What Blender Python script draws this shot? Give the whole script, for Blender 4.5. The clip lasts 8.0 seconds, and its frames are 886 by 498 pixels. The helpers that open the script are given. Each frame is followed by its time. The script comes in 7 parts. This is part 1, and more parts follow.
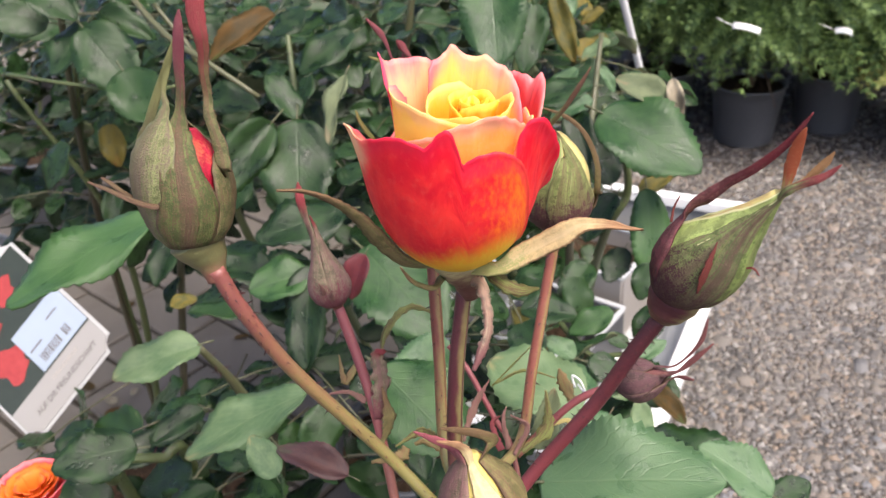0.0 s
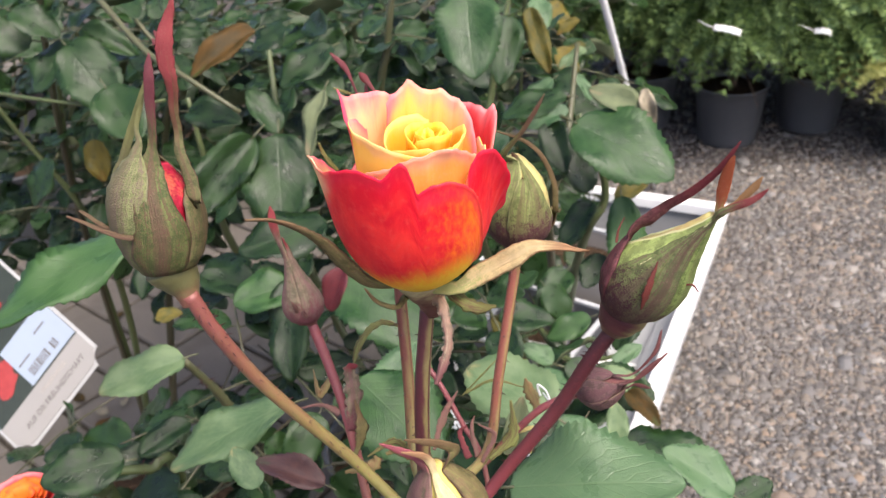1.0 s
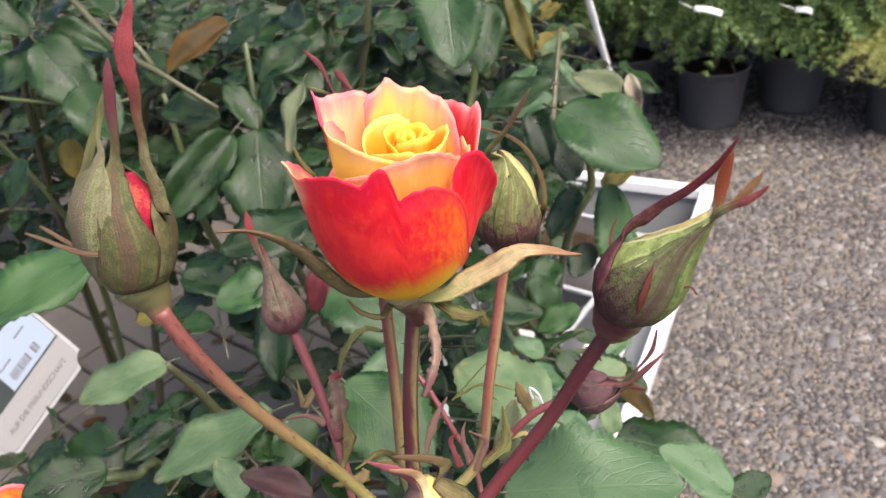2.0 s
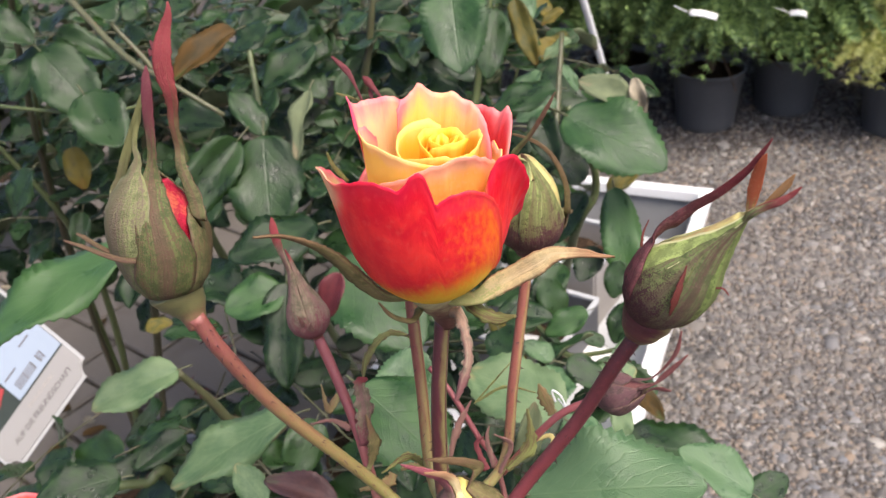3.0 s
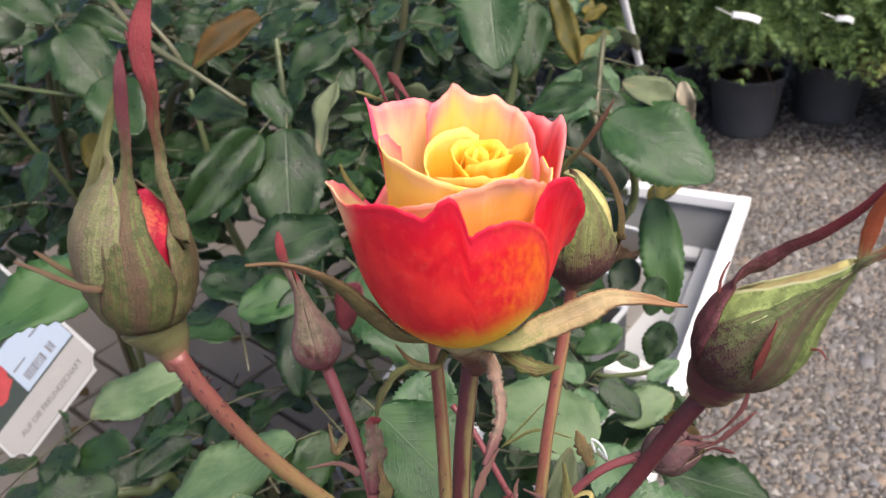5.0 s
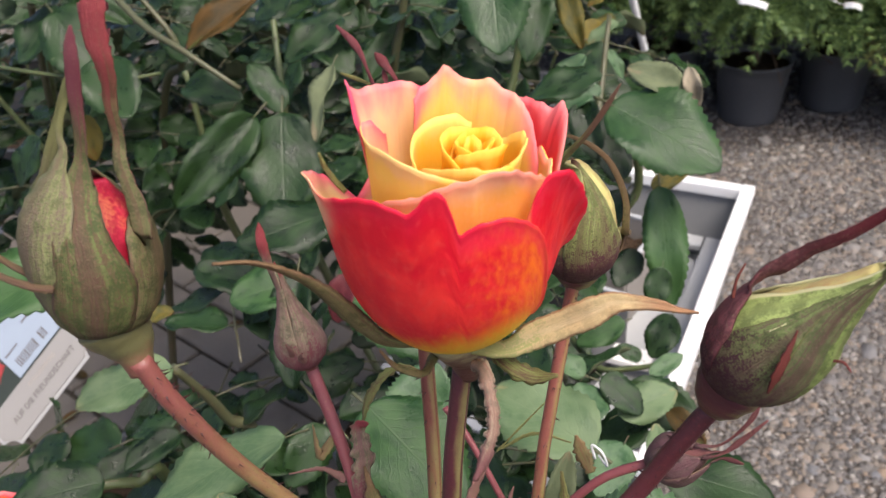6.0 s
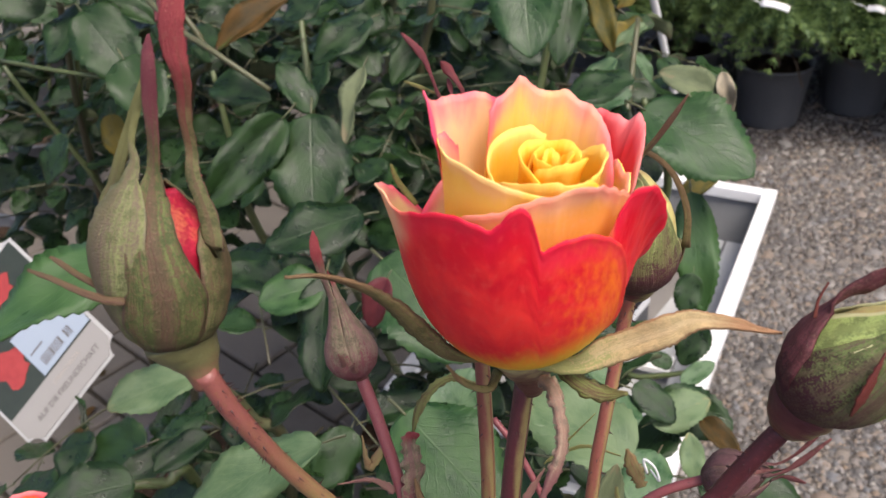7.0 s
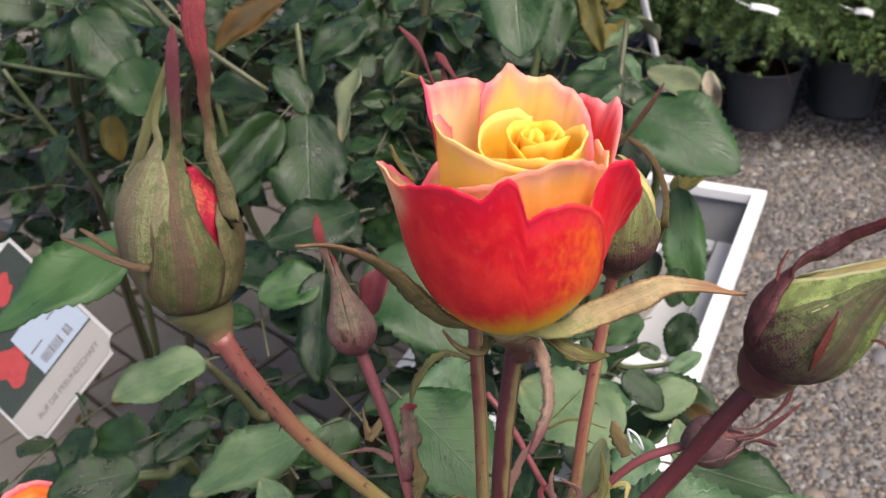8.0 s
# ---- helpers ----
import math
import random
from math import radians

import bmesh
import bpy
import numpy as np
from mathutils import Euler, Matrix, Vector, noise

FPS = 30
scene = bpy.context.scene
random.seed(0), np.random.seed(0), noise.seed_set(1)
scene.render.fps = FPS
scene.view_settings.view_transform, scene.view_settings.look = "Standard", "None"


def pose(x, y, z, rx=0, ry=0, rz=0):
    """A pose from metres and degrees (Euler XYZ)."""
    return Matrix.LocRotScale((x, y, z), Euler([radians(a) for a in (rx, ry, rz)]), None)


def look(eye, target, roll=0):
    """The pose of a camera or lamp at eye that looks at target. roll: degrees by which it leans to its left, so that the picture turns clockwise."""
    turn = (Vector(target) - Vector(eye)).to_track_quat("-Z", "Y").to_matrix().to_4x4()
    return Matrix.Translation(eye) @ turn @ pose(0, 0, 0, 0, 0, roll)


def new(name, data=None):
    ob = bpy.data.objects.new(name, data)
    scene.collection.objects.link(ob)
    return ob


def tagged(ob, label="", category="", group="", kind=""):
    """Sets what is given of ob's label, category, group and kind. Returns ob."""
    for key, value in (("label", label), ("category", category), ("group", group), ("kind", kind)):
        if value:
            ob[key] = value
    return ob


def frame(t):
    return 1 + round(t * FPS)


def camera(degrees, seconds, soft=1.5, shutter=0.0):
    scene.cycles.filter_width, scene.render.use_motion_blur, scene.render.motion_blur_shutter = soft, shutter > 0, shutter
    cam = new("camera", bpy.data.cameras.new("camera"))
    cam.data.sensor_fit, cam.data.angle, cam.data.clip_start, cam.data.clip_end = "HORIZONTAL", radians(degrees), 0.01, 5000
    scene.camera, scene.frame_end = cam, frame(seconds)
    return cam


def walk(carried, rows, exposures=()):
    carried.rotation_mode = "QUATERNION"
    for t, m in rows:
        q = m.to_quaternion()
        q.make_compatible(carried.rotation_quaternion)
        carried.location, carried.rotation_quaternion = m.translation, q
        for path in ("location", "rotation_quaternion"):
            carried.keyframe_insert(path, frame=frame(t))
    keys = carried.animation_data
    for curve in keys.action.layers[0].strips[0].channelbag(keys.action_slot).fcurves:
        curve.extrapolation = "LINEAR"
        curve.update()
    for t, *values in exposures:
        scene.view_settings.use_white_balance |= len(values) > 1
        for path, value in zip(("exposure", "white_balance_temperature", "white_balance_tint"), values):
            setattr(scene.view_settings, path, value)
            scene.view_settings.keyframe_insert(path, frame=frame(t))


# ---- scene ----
# ---------------------------------------------------------------- camera
cam = camera(55.0, 8.0, soft=1.35)
PATH = [
    (0, (0.0023, -0.2126, 1.1961), (-0.1559, 1.4886, 0.1563), -4.20),
    (0.2, (0.0157, -0.2148, 1.1964), (-0.1379, 1.5052, 0.1874), -5.54),
    (0.5, (0.0100, -0.2171, 1.2047), (-0.1149, 1.4979, 0.1834), -5.05),
    (1, (0.0106, -0.2203, 1.2058), (-0.1249, 1.4857, 0.1709), -4.81),
    (1.5, (0.0113, -0.2051, 1.2010), (-0.1271, 1.4840, 0.1391), -6.24),
    (1.7, (0.0120, -0.2085, 1.2042), (-0.1063, 1.4803, 0.1394), -5.93),
    (2.8, (0.0023, -0.2100, 1.2043), (-0.0884, 1.4874, 0.1504), -5.88),
    (3, (0.0020, -0.2106, 1.2054), (-0.0908, 1.4868, 0.1517), -6.08),
    (3.5, (0.0014, -0.2077, 1.2057), (-0.0950, 1.4885, 0.1504), -6.01),
    (4, (-0.0009, -0.1982, 1.2030), (-0.1089, 1.4964, 0.1464), -5.63),
    (4.5, (0.0011, -0.1872, 1.1959), (-0.1291, 1.5063, 0.1399), -5.76),
    (4.7, (-0.0007, -0.1816, 1.1948), (-0.1458, 1.5096, 0.1372), -5.10),
    (5.8, (0.0002, -0.1699, 1.1908), (-0.1598, 1.5087, 0.1154), -4.76),
    (6, (0.0007, -0.1646, 1.1885), (-0.1581, 1.5061, 0.1006), -4.51),
    (6.5, (-0.0008, -0.1650, 1.1920), (-0.1951, 1.5038, 0.1069), -4.59),
    (7, (-0.0095, -0.1613, 1.1895), (-0.1991, 1.5072, 0.1032), -4.46),
    (7.5, (-0.0088, -0.1659, 1.1897), (-0.1914, 1.5063, 0.1079), -5.20),
    (8, (-0.0087, -0.1759, 1.1920), (-0.1831, 1.4995, 0.1137), -4.45),
]
cam.data.dof.use_dof, cam.data.dof.focus_distance, cam.data.dof.aperture_fstop = True, 0.200, 42.0
walk(cam, [(t, look(eye, target, roll)) for t, eye, target, roll in PATH],
     [(0.0, 1.43, 6850, 13), (3.0, 1.30, 6850, 13), (4.5, 1.26, 6850, 13), (6.0, 1.03, 6850, 13), (8.0, 0.98, 6850, 13)])

# ---------------------------------------------------------------- light: bright overcast sky
world = bpy.data.worlds.new("overcast_sky")
scene.world = world
world.use_nodes = True
wn = world.node_tree
sky = wn.nodes.new("ShaderNodeTexSky")
sky.sky_type = "NISHITA"
sky.sun_disc = False
sky.sun_elevation = radians(58)
sky.sun_rotation = radians(138)
sky.air_density, sky.dust_density, sky.ozone_density = 0.6, 3.0, 1.0
background = wn.nodes["Background"]
wn.links.new(sky.outputs[0], background.inputs["Color"])
background.inputs["Strength"].default_value = 0.15
sun_data = bpy.data.lights.new("sun", "SUN")
sun_data.energy, sun_data.angle, sun_data.color = 2.0, radians(30), (1.0, 0.96, 0.9)
sun = new("sun", sun_data)
sun.matrix_world = look((1.7, -1.9, 6), (0, 0, 1.0))


# ---------------------------------------------------------------- materials
class Mat:
    """A node material with a few short cuts."""

    def __init__(self, name, rough=0.5, spec=0.5):
        self.m = bpy.data.materials.new(name)
        self.m.use_nodes = True
        self.nt = self.m.node_tree
        self.b = self.nt.nodes["Principled BSDF"]
        self.b.inputs["Roughness"].default_value = rough
        self.b.inputs["Specular IOR Level"].default_value = spec

    def put(self, socket, value):
        if isinstance(value, bpy.types.NodeSocket):
            self.nt.links.new(value, socket)
        elif value is not None:
            socket.default_value = value

    def n(self, kind, out=0, **ins):
        node = self.nt.nodes.new("ShaderNode" + kind)
        for k, v in ins.items():
            self.put(node.inputs[k.replace("_", " ")], v)
        return node.outputs[out]

    def math(self, op, a, b=0.0, clamp=False):
        node = self.nt.nodes.new("ShaderNodeMath")
        node.operation, node.use_clamp = op, clamp
        self.put(node.inputs[0], a)
        self.put(node.inputs[1], b)
        return node.outputs[0]

    def mix(self, f, a, b):
        node = self.nt.nodes.new("ShaderNodeMix")
        node.data_type = "RGBA"
        self.put(node.inputs[0], f)
        self.put(node.inputs[6], a if isinstance(a, bpy.types.NodeSocket) else (*a, 1))
        self.put(node.inputs[7], b if isinstance(b, bpy.types.NodeSocket) else (*b, 1))
        return node.outputs[2]

    def step(self, x, lo, hi, to0=0.0, to1=1.0):
        node = self.nt.nodes.new("ShaderNodeMapRange")
        node.interpolation_type = "SMOOTHSTEP"
        for k, v in zip(range(5), (x, lo, hi, to0, to1)):
            self.put(node.inputs[k], v)
        return node.outputs[0]

    def noise(self, scale, detail=3.0, vector=None, rough=0.55, distort=0.0):
        return self.n("TexNoise", Scale=scale, Detail=detail, Roughness=rough, Distortion=distort,
                      Vector=vector if vector is not None else self.obj())

    def obj(self):
        return self.n("TexCoord", 3)

    def uv(self):
        sep = self.nt.nodes.new("ShaderNodeSeparateXYZ")
        self.put(sep.inputs[0], self.n("TexCoord", 2))
        return sep.outputs[0], sep.outputs[1]

    def uvnoise(self, su, sv, detail=3.0, shift=None):
        node = self.nt.nodes.new("ShaderNodeVectorMath")
        node.operation = "MULTIPLY"
        self.put(node.inputs[0], self.n("TexCoord", 2))
        node.inputs[1].default_value = (su, sv, 1)
        add = self.nt.nodes.new("ShaderNodeVectorMath")
        add.operation = "ADD"
        self.put(add.inputs[0], node.outputs[0])
        rnd = self.n("ObjectInfo", 5)
        comb = self.nt.nodes.new("ShaderNodeCombineXYZ")
        self.put(comb.inputs[2], self.math("MULTIPLY", rnd, 37.0))
        self.put(add.inputs[1], comb.outputs[0])
        return self.n("TexNoise", Scale=1.0, Detail=detail, Vector=add.outputs[0])

    def rand(self):
        return self.n("ObjectInfo", 5)

    def bump(self, height, strength=0.3, dist=0.001):
        self.put(self.b.inputs["Normal"], self.n("Bump", Strength=strength, Distance=dist, Height=height))

    def color(self, c):
        self.put(self.b.inputs["Base Color"], c if isinstance(c, bpy.types.NodeSocket) else (*c, 1))
        return self.m

    def thin(self, c, weight=0.3):
        """Lets some light through, as leaves and petals do."""
        self.color(c)
        tr = self.nt.nodes.new("ShaderNodeBsdfTranslucent")
        self.put(tr.inputs[0], c if isinstance(c, bpy.types.NodeSocket) else (*c, 1))
        mixer = self.nt.nodes.new("ShaderNodeMixShader")
        mixer.inputs[0].default_value = weight
        out = self.nt.nodes["Material Output"]
        self.nt.links.new(self.b.outputs[0], mixer.inputs[1])
        self.nt.links.new(tr.outputs[0], mixer.inputs[2])
        self.nt.links.new(mixer.outputs[0], out.inputs[0])
        return self.m


def leaf_material(name, dark, light, vein, rough, gloss, blotch=None, weight=0.12):
    k = Mat(name, rough, gloss)
    u, v = k.uv()
    side = k.math("ABSOLUTE", k.math("SUBTRACT", v, 0.5))
    rib = k.step(side, 0.0, 0.022, 1.0, 0.0)
    # side veins: slanted stripes that bend towards the tip
    slant = k.math("SUBTRACT", k.math("MULTIPLY", u, 9.0), k.math("MULTIPLY", side, 8.0))
    slant = k.math("ADD", slant, k.math("MULTIPLY", k.uvnoise(6, 6, 2), 1.1))
    wave = k.math("ABSOLUTE", k.math("SUBTRACT", k.math("FRACT", slant), 0.5))
    veins = k.step(wave, 0.0, 0.11, 1.0, 0.0)
    both = k.math("MAXIMUM", rib, k.math("MULTIPLY", veins, 0.7))
    mottle = k.uvnoise(5, 4, 4)
    tone = k.math("ADD", k.math("SUBTRACT", k.math("MULTIPLY", mottle, 1.6), 0.45), k.math("MULTIPLY", k.rand(), 0.55))
    c = k.mix(k.step(tone, 0.25, 0.95), dark, light)
    vor = k.nt.nodes.new("ShaderNodeTexVoronoi")
    vor.feature = "DISTANCE_TO_EDGE"
    vor.inputs["Scale"].default_value = 26.0
    k.put(vor.inputs["Vector"], k.n("TexCoord", 2))
    net = k.step(vor.outputs[0], 0.0, 0.10, 1.0, 0.0)
    both = k.math("MAXIMUM", both, k.math("MULTIPLY", net, 0.28))
    c = k.mix(k.math("MULTIPLY", both, 0.34), c, vein)
    c = k.mix(k.step(k.uvnoise(16, 12, 5), 0.35, 0.75, 0.0, 0.4), c, light)
    k.put(k.b.inputs["Roughness"], k.step(mottle, 0.3, 0.7, rough - 0.12, rough + 0.16))
    if blotch:
        tipped = k.math("ADD", k.step(u, 0.55, 1.05, 0.0, 0.35), k.uvnoise(3, 3, 5))
        c = k.mix(k.step(tipped, 0.72, 0.92, 0.0, 0.75), c, blotch)
    fine = k.noise(900.0, 2.0)
    k.bump(k.math("ADD", k.math("MULTIPLY", both, -0.8), k.math("MULTIPLY", k.math("ADD", mottle, k.math("MULTIPLY", fine, 0.2)), 0.9)), 0.30, 0.0012)
    return k.thin(c, weight)


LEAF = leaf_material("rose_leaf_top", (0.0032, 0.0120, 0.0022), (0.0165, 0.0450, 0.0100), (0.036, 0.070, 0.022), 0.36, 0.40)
LEAF_FRESH = leaf_material("rose_leaf_fresh", (0.028, 0.076, 0.030), (0.076, 0.142, 0.063), (0.13, 0.19, 0.095), 0.36, 0.42)
LEAF_MID = leaf_material("rose_leaf_mid", (0.0115, 0.041, 0.0095), (0.038, 0.092, 0.025), (0.066, 0.122, 0.042), 0.38, 0.40)
LEAF_PALE = leaf_material("rose_leaf_pale", (0.052, 0.104, 0.041), (0.115, 0.172, 0.080), (0.15, 0.20, 0.10), 0.44, 0.40, (0.26, 0.22, 0.10))
LEAF_UNDER = leaf_material("rose_leaf_underside", (0.085, 0.110, 0.055), (0.135, 0.160, 0.085), (0.18, 0.19, 0.11), 0.65, 0.25, (0.19, 0.15, 0.09))
LEAF_YELLOW = leaf_material("rose_leaf_yellowing", (0.050, 0.055, 0.010), (0.15, 0.115, 0.018), (0.17, 0.15, 0.04), 0.5, 0.3, (0.16, 0.075, 0.014), 0.25)
LEAF_BROWN = leaf_material("rose_leaf_bronze", (0.032, 0.024, 0.006), (0.085, 0.044, 0.010), (0.09, 0.05, 0.015), 0.55, 0.22, (0.035, 0.06, 0.014))
LEAF_RED = leaf_material("rose_leaf_young_red", (0.055, 0.009, 0.013), (0.12, 0.018, 0.022), (0.15, 0.03, 0.03), 0.45, 0.45)
LEAF_PLUM = leaf_material("rose_leaf_plum", (0.050, 0.024, 0.024), (0.100, 0.048, 0.042), (0.12, 0.05, 0.05), 0.45, 0.4, (0.05, 0.06, 0.03))
LEAF_TAN = leaf_material("rose_leaf_dry", (0.19, 0.165, 0.115), (0.30, 0.26, 0.19), (0.30, 0.24, 0.17), 0.7, 0.2, (0.2, 0.12, 0.08))


def stem_material(name, low, high, flush, sunny=0.0, start=0.05, end=0.5):
    k = Mat(name, 0.42, 0.45)
    u, v = k.uv()
    streak = k.uvnoise(7, 14, 4)
    c = k.mix(k.step(k.math("ADD", v, k.math("MULTIPLY", k.math("SUBTRACT", streak, 0.5), 0.5)), start, end), low, high)
    c = k.mix(k.step(k.uvnoise(14, 60, 3), 0.52, 0.72, 0.0, 0.7), c, flush)
    rim = k.math("MINIMUM", u, k.math("SUBTRACT", 1.0, u))
    rim = k.math("ADD", rim, k.math("MULTIPLY", k.math("SUBTRACT", streak, 0.5), 0.2))
    c = k.mix(k.step(rim, 0.10, 0.22, sunny, 0.0), c, (0.27, 0.26, 0.09))
    c = k.mix(k.step(k.uvnoise(26, 190, 2), 0.62, 0.72, 0.0, 0.6), c, tuple(q * 0.35 for q in high))
    # prickles lie above the stem on its v axis
    c = k.mix(k.step(v, 1.4, 1.6), c, (0.045, 0.012, 0.012))
    k.bump(k.noise(1500.0, 3.0), 0.25, 0.0004)
    k.b.inputs["Subsurface Weight"].default_value = 0.08
    k.b.inputs["Subsurface Radius"].default_value = (0.002, 0.001, 0.0005)
    return k.color(c)


STEM_BROWN = stem_material("flower_stem_olive_brown", (0.19, 0.185, 0.06), (0.20, 0.058, 0.042), (0.22, 0.088, 0.05), 0.5)
STEM_OLIVE = stem_material("flower_stem_olive", (0.19, 0.17, 0.055), (0.20, 0.064, 0.055), (0.20, 0.10, 0.05), 0.0, 0.15, 0.8)
STEM_DARK = stem_material("flower_stem_maroon", (0.115, 0.045, 0.032), (0.075, 0.018, 0.024), (0.095, 0.028, 0.028), 0.5)
STEM_PINK = stem_material("flower_stem_pink", (0.19, 0.07, 0.05), (0.205, 0.052, 0.058), (0.22, 0.08, 0.06))
STEM_WINE = stem_material("flower_stem_wine", (0.15, 0.030, 0.036), (0.065, 0.014, 0.019), (0.12, 0.03, 0.034), 0.0, 0.1, 0.9)
STEM_GREEN = stem_material("cane_green", (0.050, 0.070, 0.026), (0.075, 0.098, 0.036), (0.095, 0.085, 0.042))
STEM_OLD = stem_material("cane_old", (0.050, 0.046, 0.026), (0.072, 0.076, 0.036), (0.085, 0.055, 0.035))
HIP_OLIVE = stem_material("hip_olive", (0.16, 0.062, 0.045), (0.112, 0.108, 0.045), (0.105, 0.115, 0.045))
HIP_BLOOM = stem_material("hip_maroon_cream", (0.09, 0.034, 0.028), (0.38, 0.33, 0.17), (0.17, 0.09, 0.055), 0.0, 0.38, 0.66)


def sepal_material(name, green, purple, edge, balance=0.5, flush=0.0, tip=None, tip_at=0.96):
    k = Mat(name, 0.55, 0.35)
    u, v = k.uv()
    streak = k.uvnoise(3.0, 11.0, 5)
    speck = k.uvnoise(70, 45, 3)
    thread = k.uvnoise(5.0, 34.0, 4)
    f = k.math("ADD", streak, k.math("MULTIPLY", k.math("SUBTRACT", speck, 0.5), 0.75))
    f = k.math("ADD", f, k.math("MULTIPLY", k.math("SUBTRACT", thread, 0.5), 0.32))
    f = k.math("ADD", f, k.step(u, 0.45, 0.7, 0.0, 0.02))
    f = k.math("ADD", f, k.step(u, 0.02, 0.30, flush, 0.0))
    c = k.mix(k.step(f, balance - 0.16, balance + 0.22), green, purple)
    rim = k.math("ABSOLUTE", k.math("SUBTRACT", v, 0.5))
    c = k.mix(k.step(rim, 0.43, 0.5, 0.0, 0.8), c, edge)
    if tip:
        c = k.mix(k.step(k.math("ADD", u, k.math("MULTIPLY", streak, 0.2)), tip_at, tip_at + 0.12, 0.0, 0.9), c, tip)
    k.bump(k.math("ADD", k.math("MULTIPLY", streak, 1.0), k.math("ADD", k.math("MULTIPLY", speck, 0.4), k.math("MULTIPLY", k.noise(2600.0, 2.0), 0.4))), 0.5, 0.0010)
    return k.thin(c, 0.08)


SEPAL_BACK = sepal_material("sepal_olive", (0.20, 0.23, 0.065), (0.10, 0.045, 0.026), (0.22, 0.20, 0.07), 0.50)
SEPAL_BROWN = sepal_material("sepal_brown_maroon", (0.13, 0.095, 0.045), (0.09, 0.038, 0.03), (0.11, 0.06, 0.04), 0.48)
SEPAL_PINK = sepal_material("sepal_mauve", (0.19, 0.115, 0.078), (0.20, 0.082, 0.082), (0.25, 0.17, 0.13), 0.46)
SEPAL_WINE = sepal_material("sepal_wine", (0.20, 0.045, 0.045), (0.13, 0.026, 0.034), (0.14, 0.03, 0.035), 0.42)
SEPAL_CREAM = sepal_material("sepal_inner_cream", (0.52, 0.46, 0.17), (0.46, 0.32, 0.14), (0.36, 0.17, 0.09), 0.58)
SEPAL_OLIVE = sepal_material("sepal_outer_olive", (0.21, 0.18, 0.07), (0.21, 0.11, 0.055), (0.15, 0.08, 0.04), 0.5)


def sepal_skin(name, green, stripe, keel, edge, base=None, base_at=0.3, tip=None, tip_at=0.62, margin=0.40, amount=0.5, mottle=0.38):
    """Downy sepal: grainy green, brownish stripes along it, a darker keel, a margin, a flushed foot and tip."""
    k = Mat(name, 0.62, 0.28)
    u, v = k.uv()
    grain = k.noise(2600.0, 3.0)
    patch = k.noise(420.0, 4.0)
    streak = k.uvnoise(2.2, 9.0, 5)
    thread = k.uvnoise(4.0, 30.0, 4)
    f = k.math("ADD", k.math("MULTIPLY", streak, 0.42), k.math("MULTIPLY", patch, 0.58))
    f = k.math("ADD", f, k.math("MULTIPLY", k.math("SUBTRACT", thread, 0.5), 0.42))
    f = k.math("ADD", f, k.math("MULTIPLY", k.math("SUBTRACT", grain, 0.5), 0.70))
    c = k.mix(k.step(k.math("ADD", patch, k.math("MULTIPLY", k.math("SUBTRACT", grain, 0.5), 0.5)), 0.38, 0.62), tuple(q * (1.0 - mottle) for q in green), tuple(min(1.0, q * (1.0 + 1.1 * mottle)) for q in green))
    c = k.mix(k.step(f, 0.58 - amount * 0.2, 0.80 - amount * 0.2, 0.0, 0.85), c, stripe)
    mid = k.math("ABSOLUTE", k.math("SUBTRACT", k.math("ADD", v, k.math("MULTIPLY", k.math("SUBTRACT", streak, 0.5), 0.25)), 0.5))
    c = k.mix(k.step(mid, 0.02, 0.20, 0.6, 0.0), c, keel)
    rim = k.math("ADD", k.math("ABSOLUTE", k.math("SUBTRACT", v, 0.5)), k.math("MULTIPLY", k.math("SUBTRACT", thread, 0.5), 0.1))
    c = k.mix(k.step(rim, margin, margin + 0.08, 0.0, 0.85), c, edge)
    if base:
        foot = k.math("ADD", u, k.math("MULTIPLY", k.math("SUBTRACT", f, 0.5), 0.6))
        c = k.mix(k.step(foot, base_at * 0.4, base_at, 0.95, 0.0), c, base)
    if tip:
        far = k.math("ADD", u, k.math("MULTIPLY", k.math("SUBTRACT", streak, 0.5), 0.25))
        c = k.mix(k.step(far, tip_at, tip_at + 0.2, 0.0, 0.95), c, tip)
    c = k.mix(k.step(grain, 0.55, 0.75, 0.0, 0.18), c, (0.38, 0.37, 0.20))
    k.bump(k.math("ADD", k.math("MULTIPLY", thread, 0.8), k.math("MULTIPLY", grain, 0.7)), 0.55, 0.0008)
    return k.thin(c, 0.08)


SKIN_OLIVE = sepal_skin("sepal_skin_olive", (0.090, 0.118, 0.036), (0.088, 0.044, 0.030), (0.100, 0.046, 0.038), (0.12, 0.075, 0.055), None, 0.3, (0.17, 0.04, 0.055), 0.60, 0.45, 0.9)
SKIN_GREY = sepal_skin("sepal_skin_grey_green", (0.150, 0.165, 0.066), (0.115, 0.072, 0.060), (0.13, 0.10, 0.055), (0.20, 0.18, 0.12), None, 0.3, (0.17, 0.17, 0.065), 0.62, 0.46, 0.9)
SKIN_TAIL = sepal_skin("sepal_skin_red_tail", (0.105, 0.115, 0.042), (0.11, 0.062, 0.040), (0.115, 0.065, 0.04), (0.11, 0.05, 0.04), None, 0.3, (0.26, 0.04, 0.048), 0.66, 0.44, 0.7)
SKIN_WINE = sepal_skin("sepal_skin_wine", (0.12, 0.040, 0.044), (0.075, 0.022, 0.030), (0.10, 0.03, 0.035), (0.10, 0.026, 0.032), (0.05, 0.013, 0.022), 0.2, (0.15, 0.022, 0.030), 0.6, 0.46)
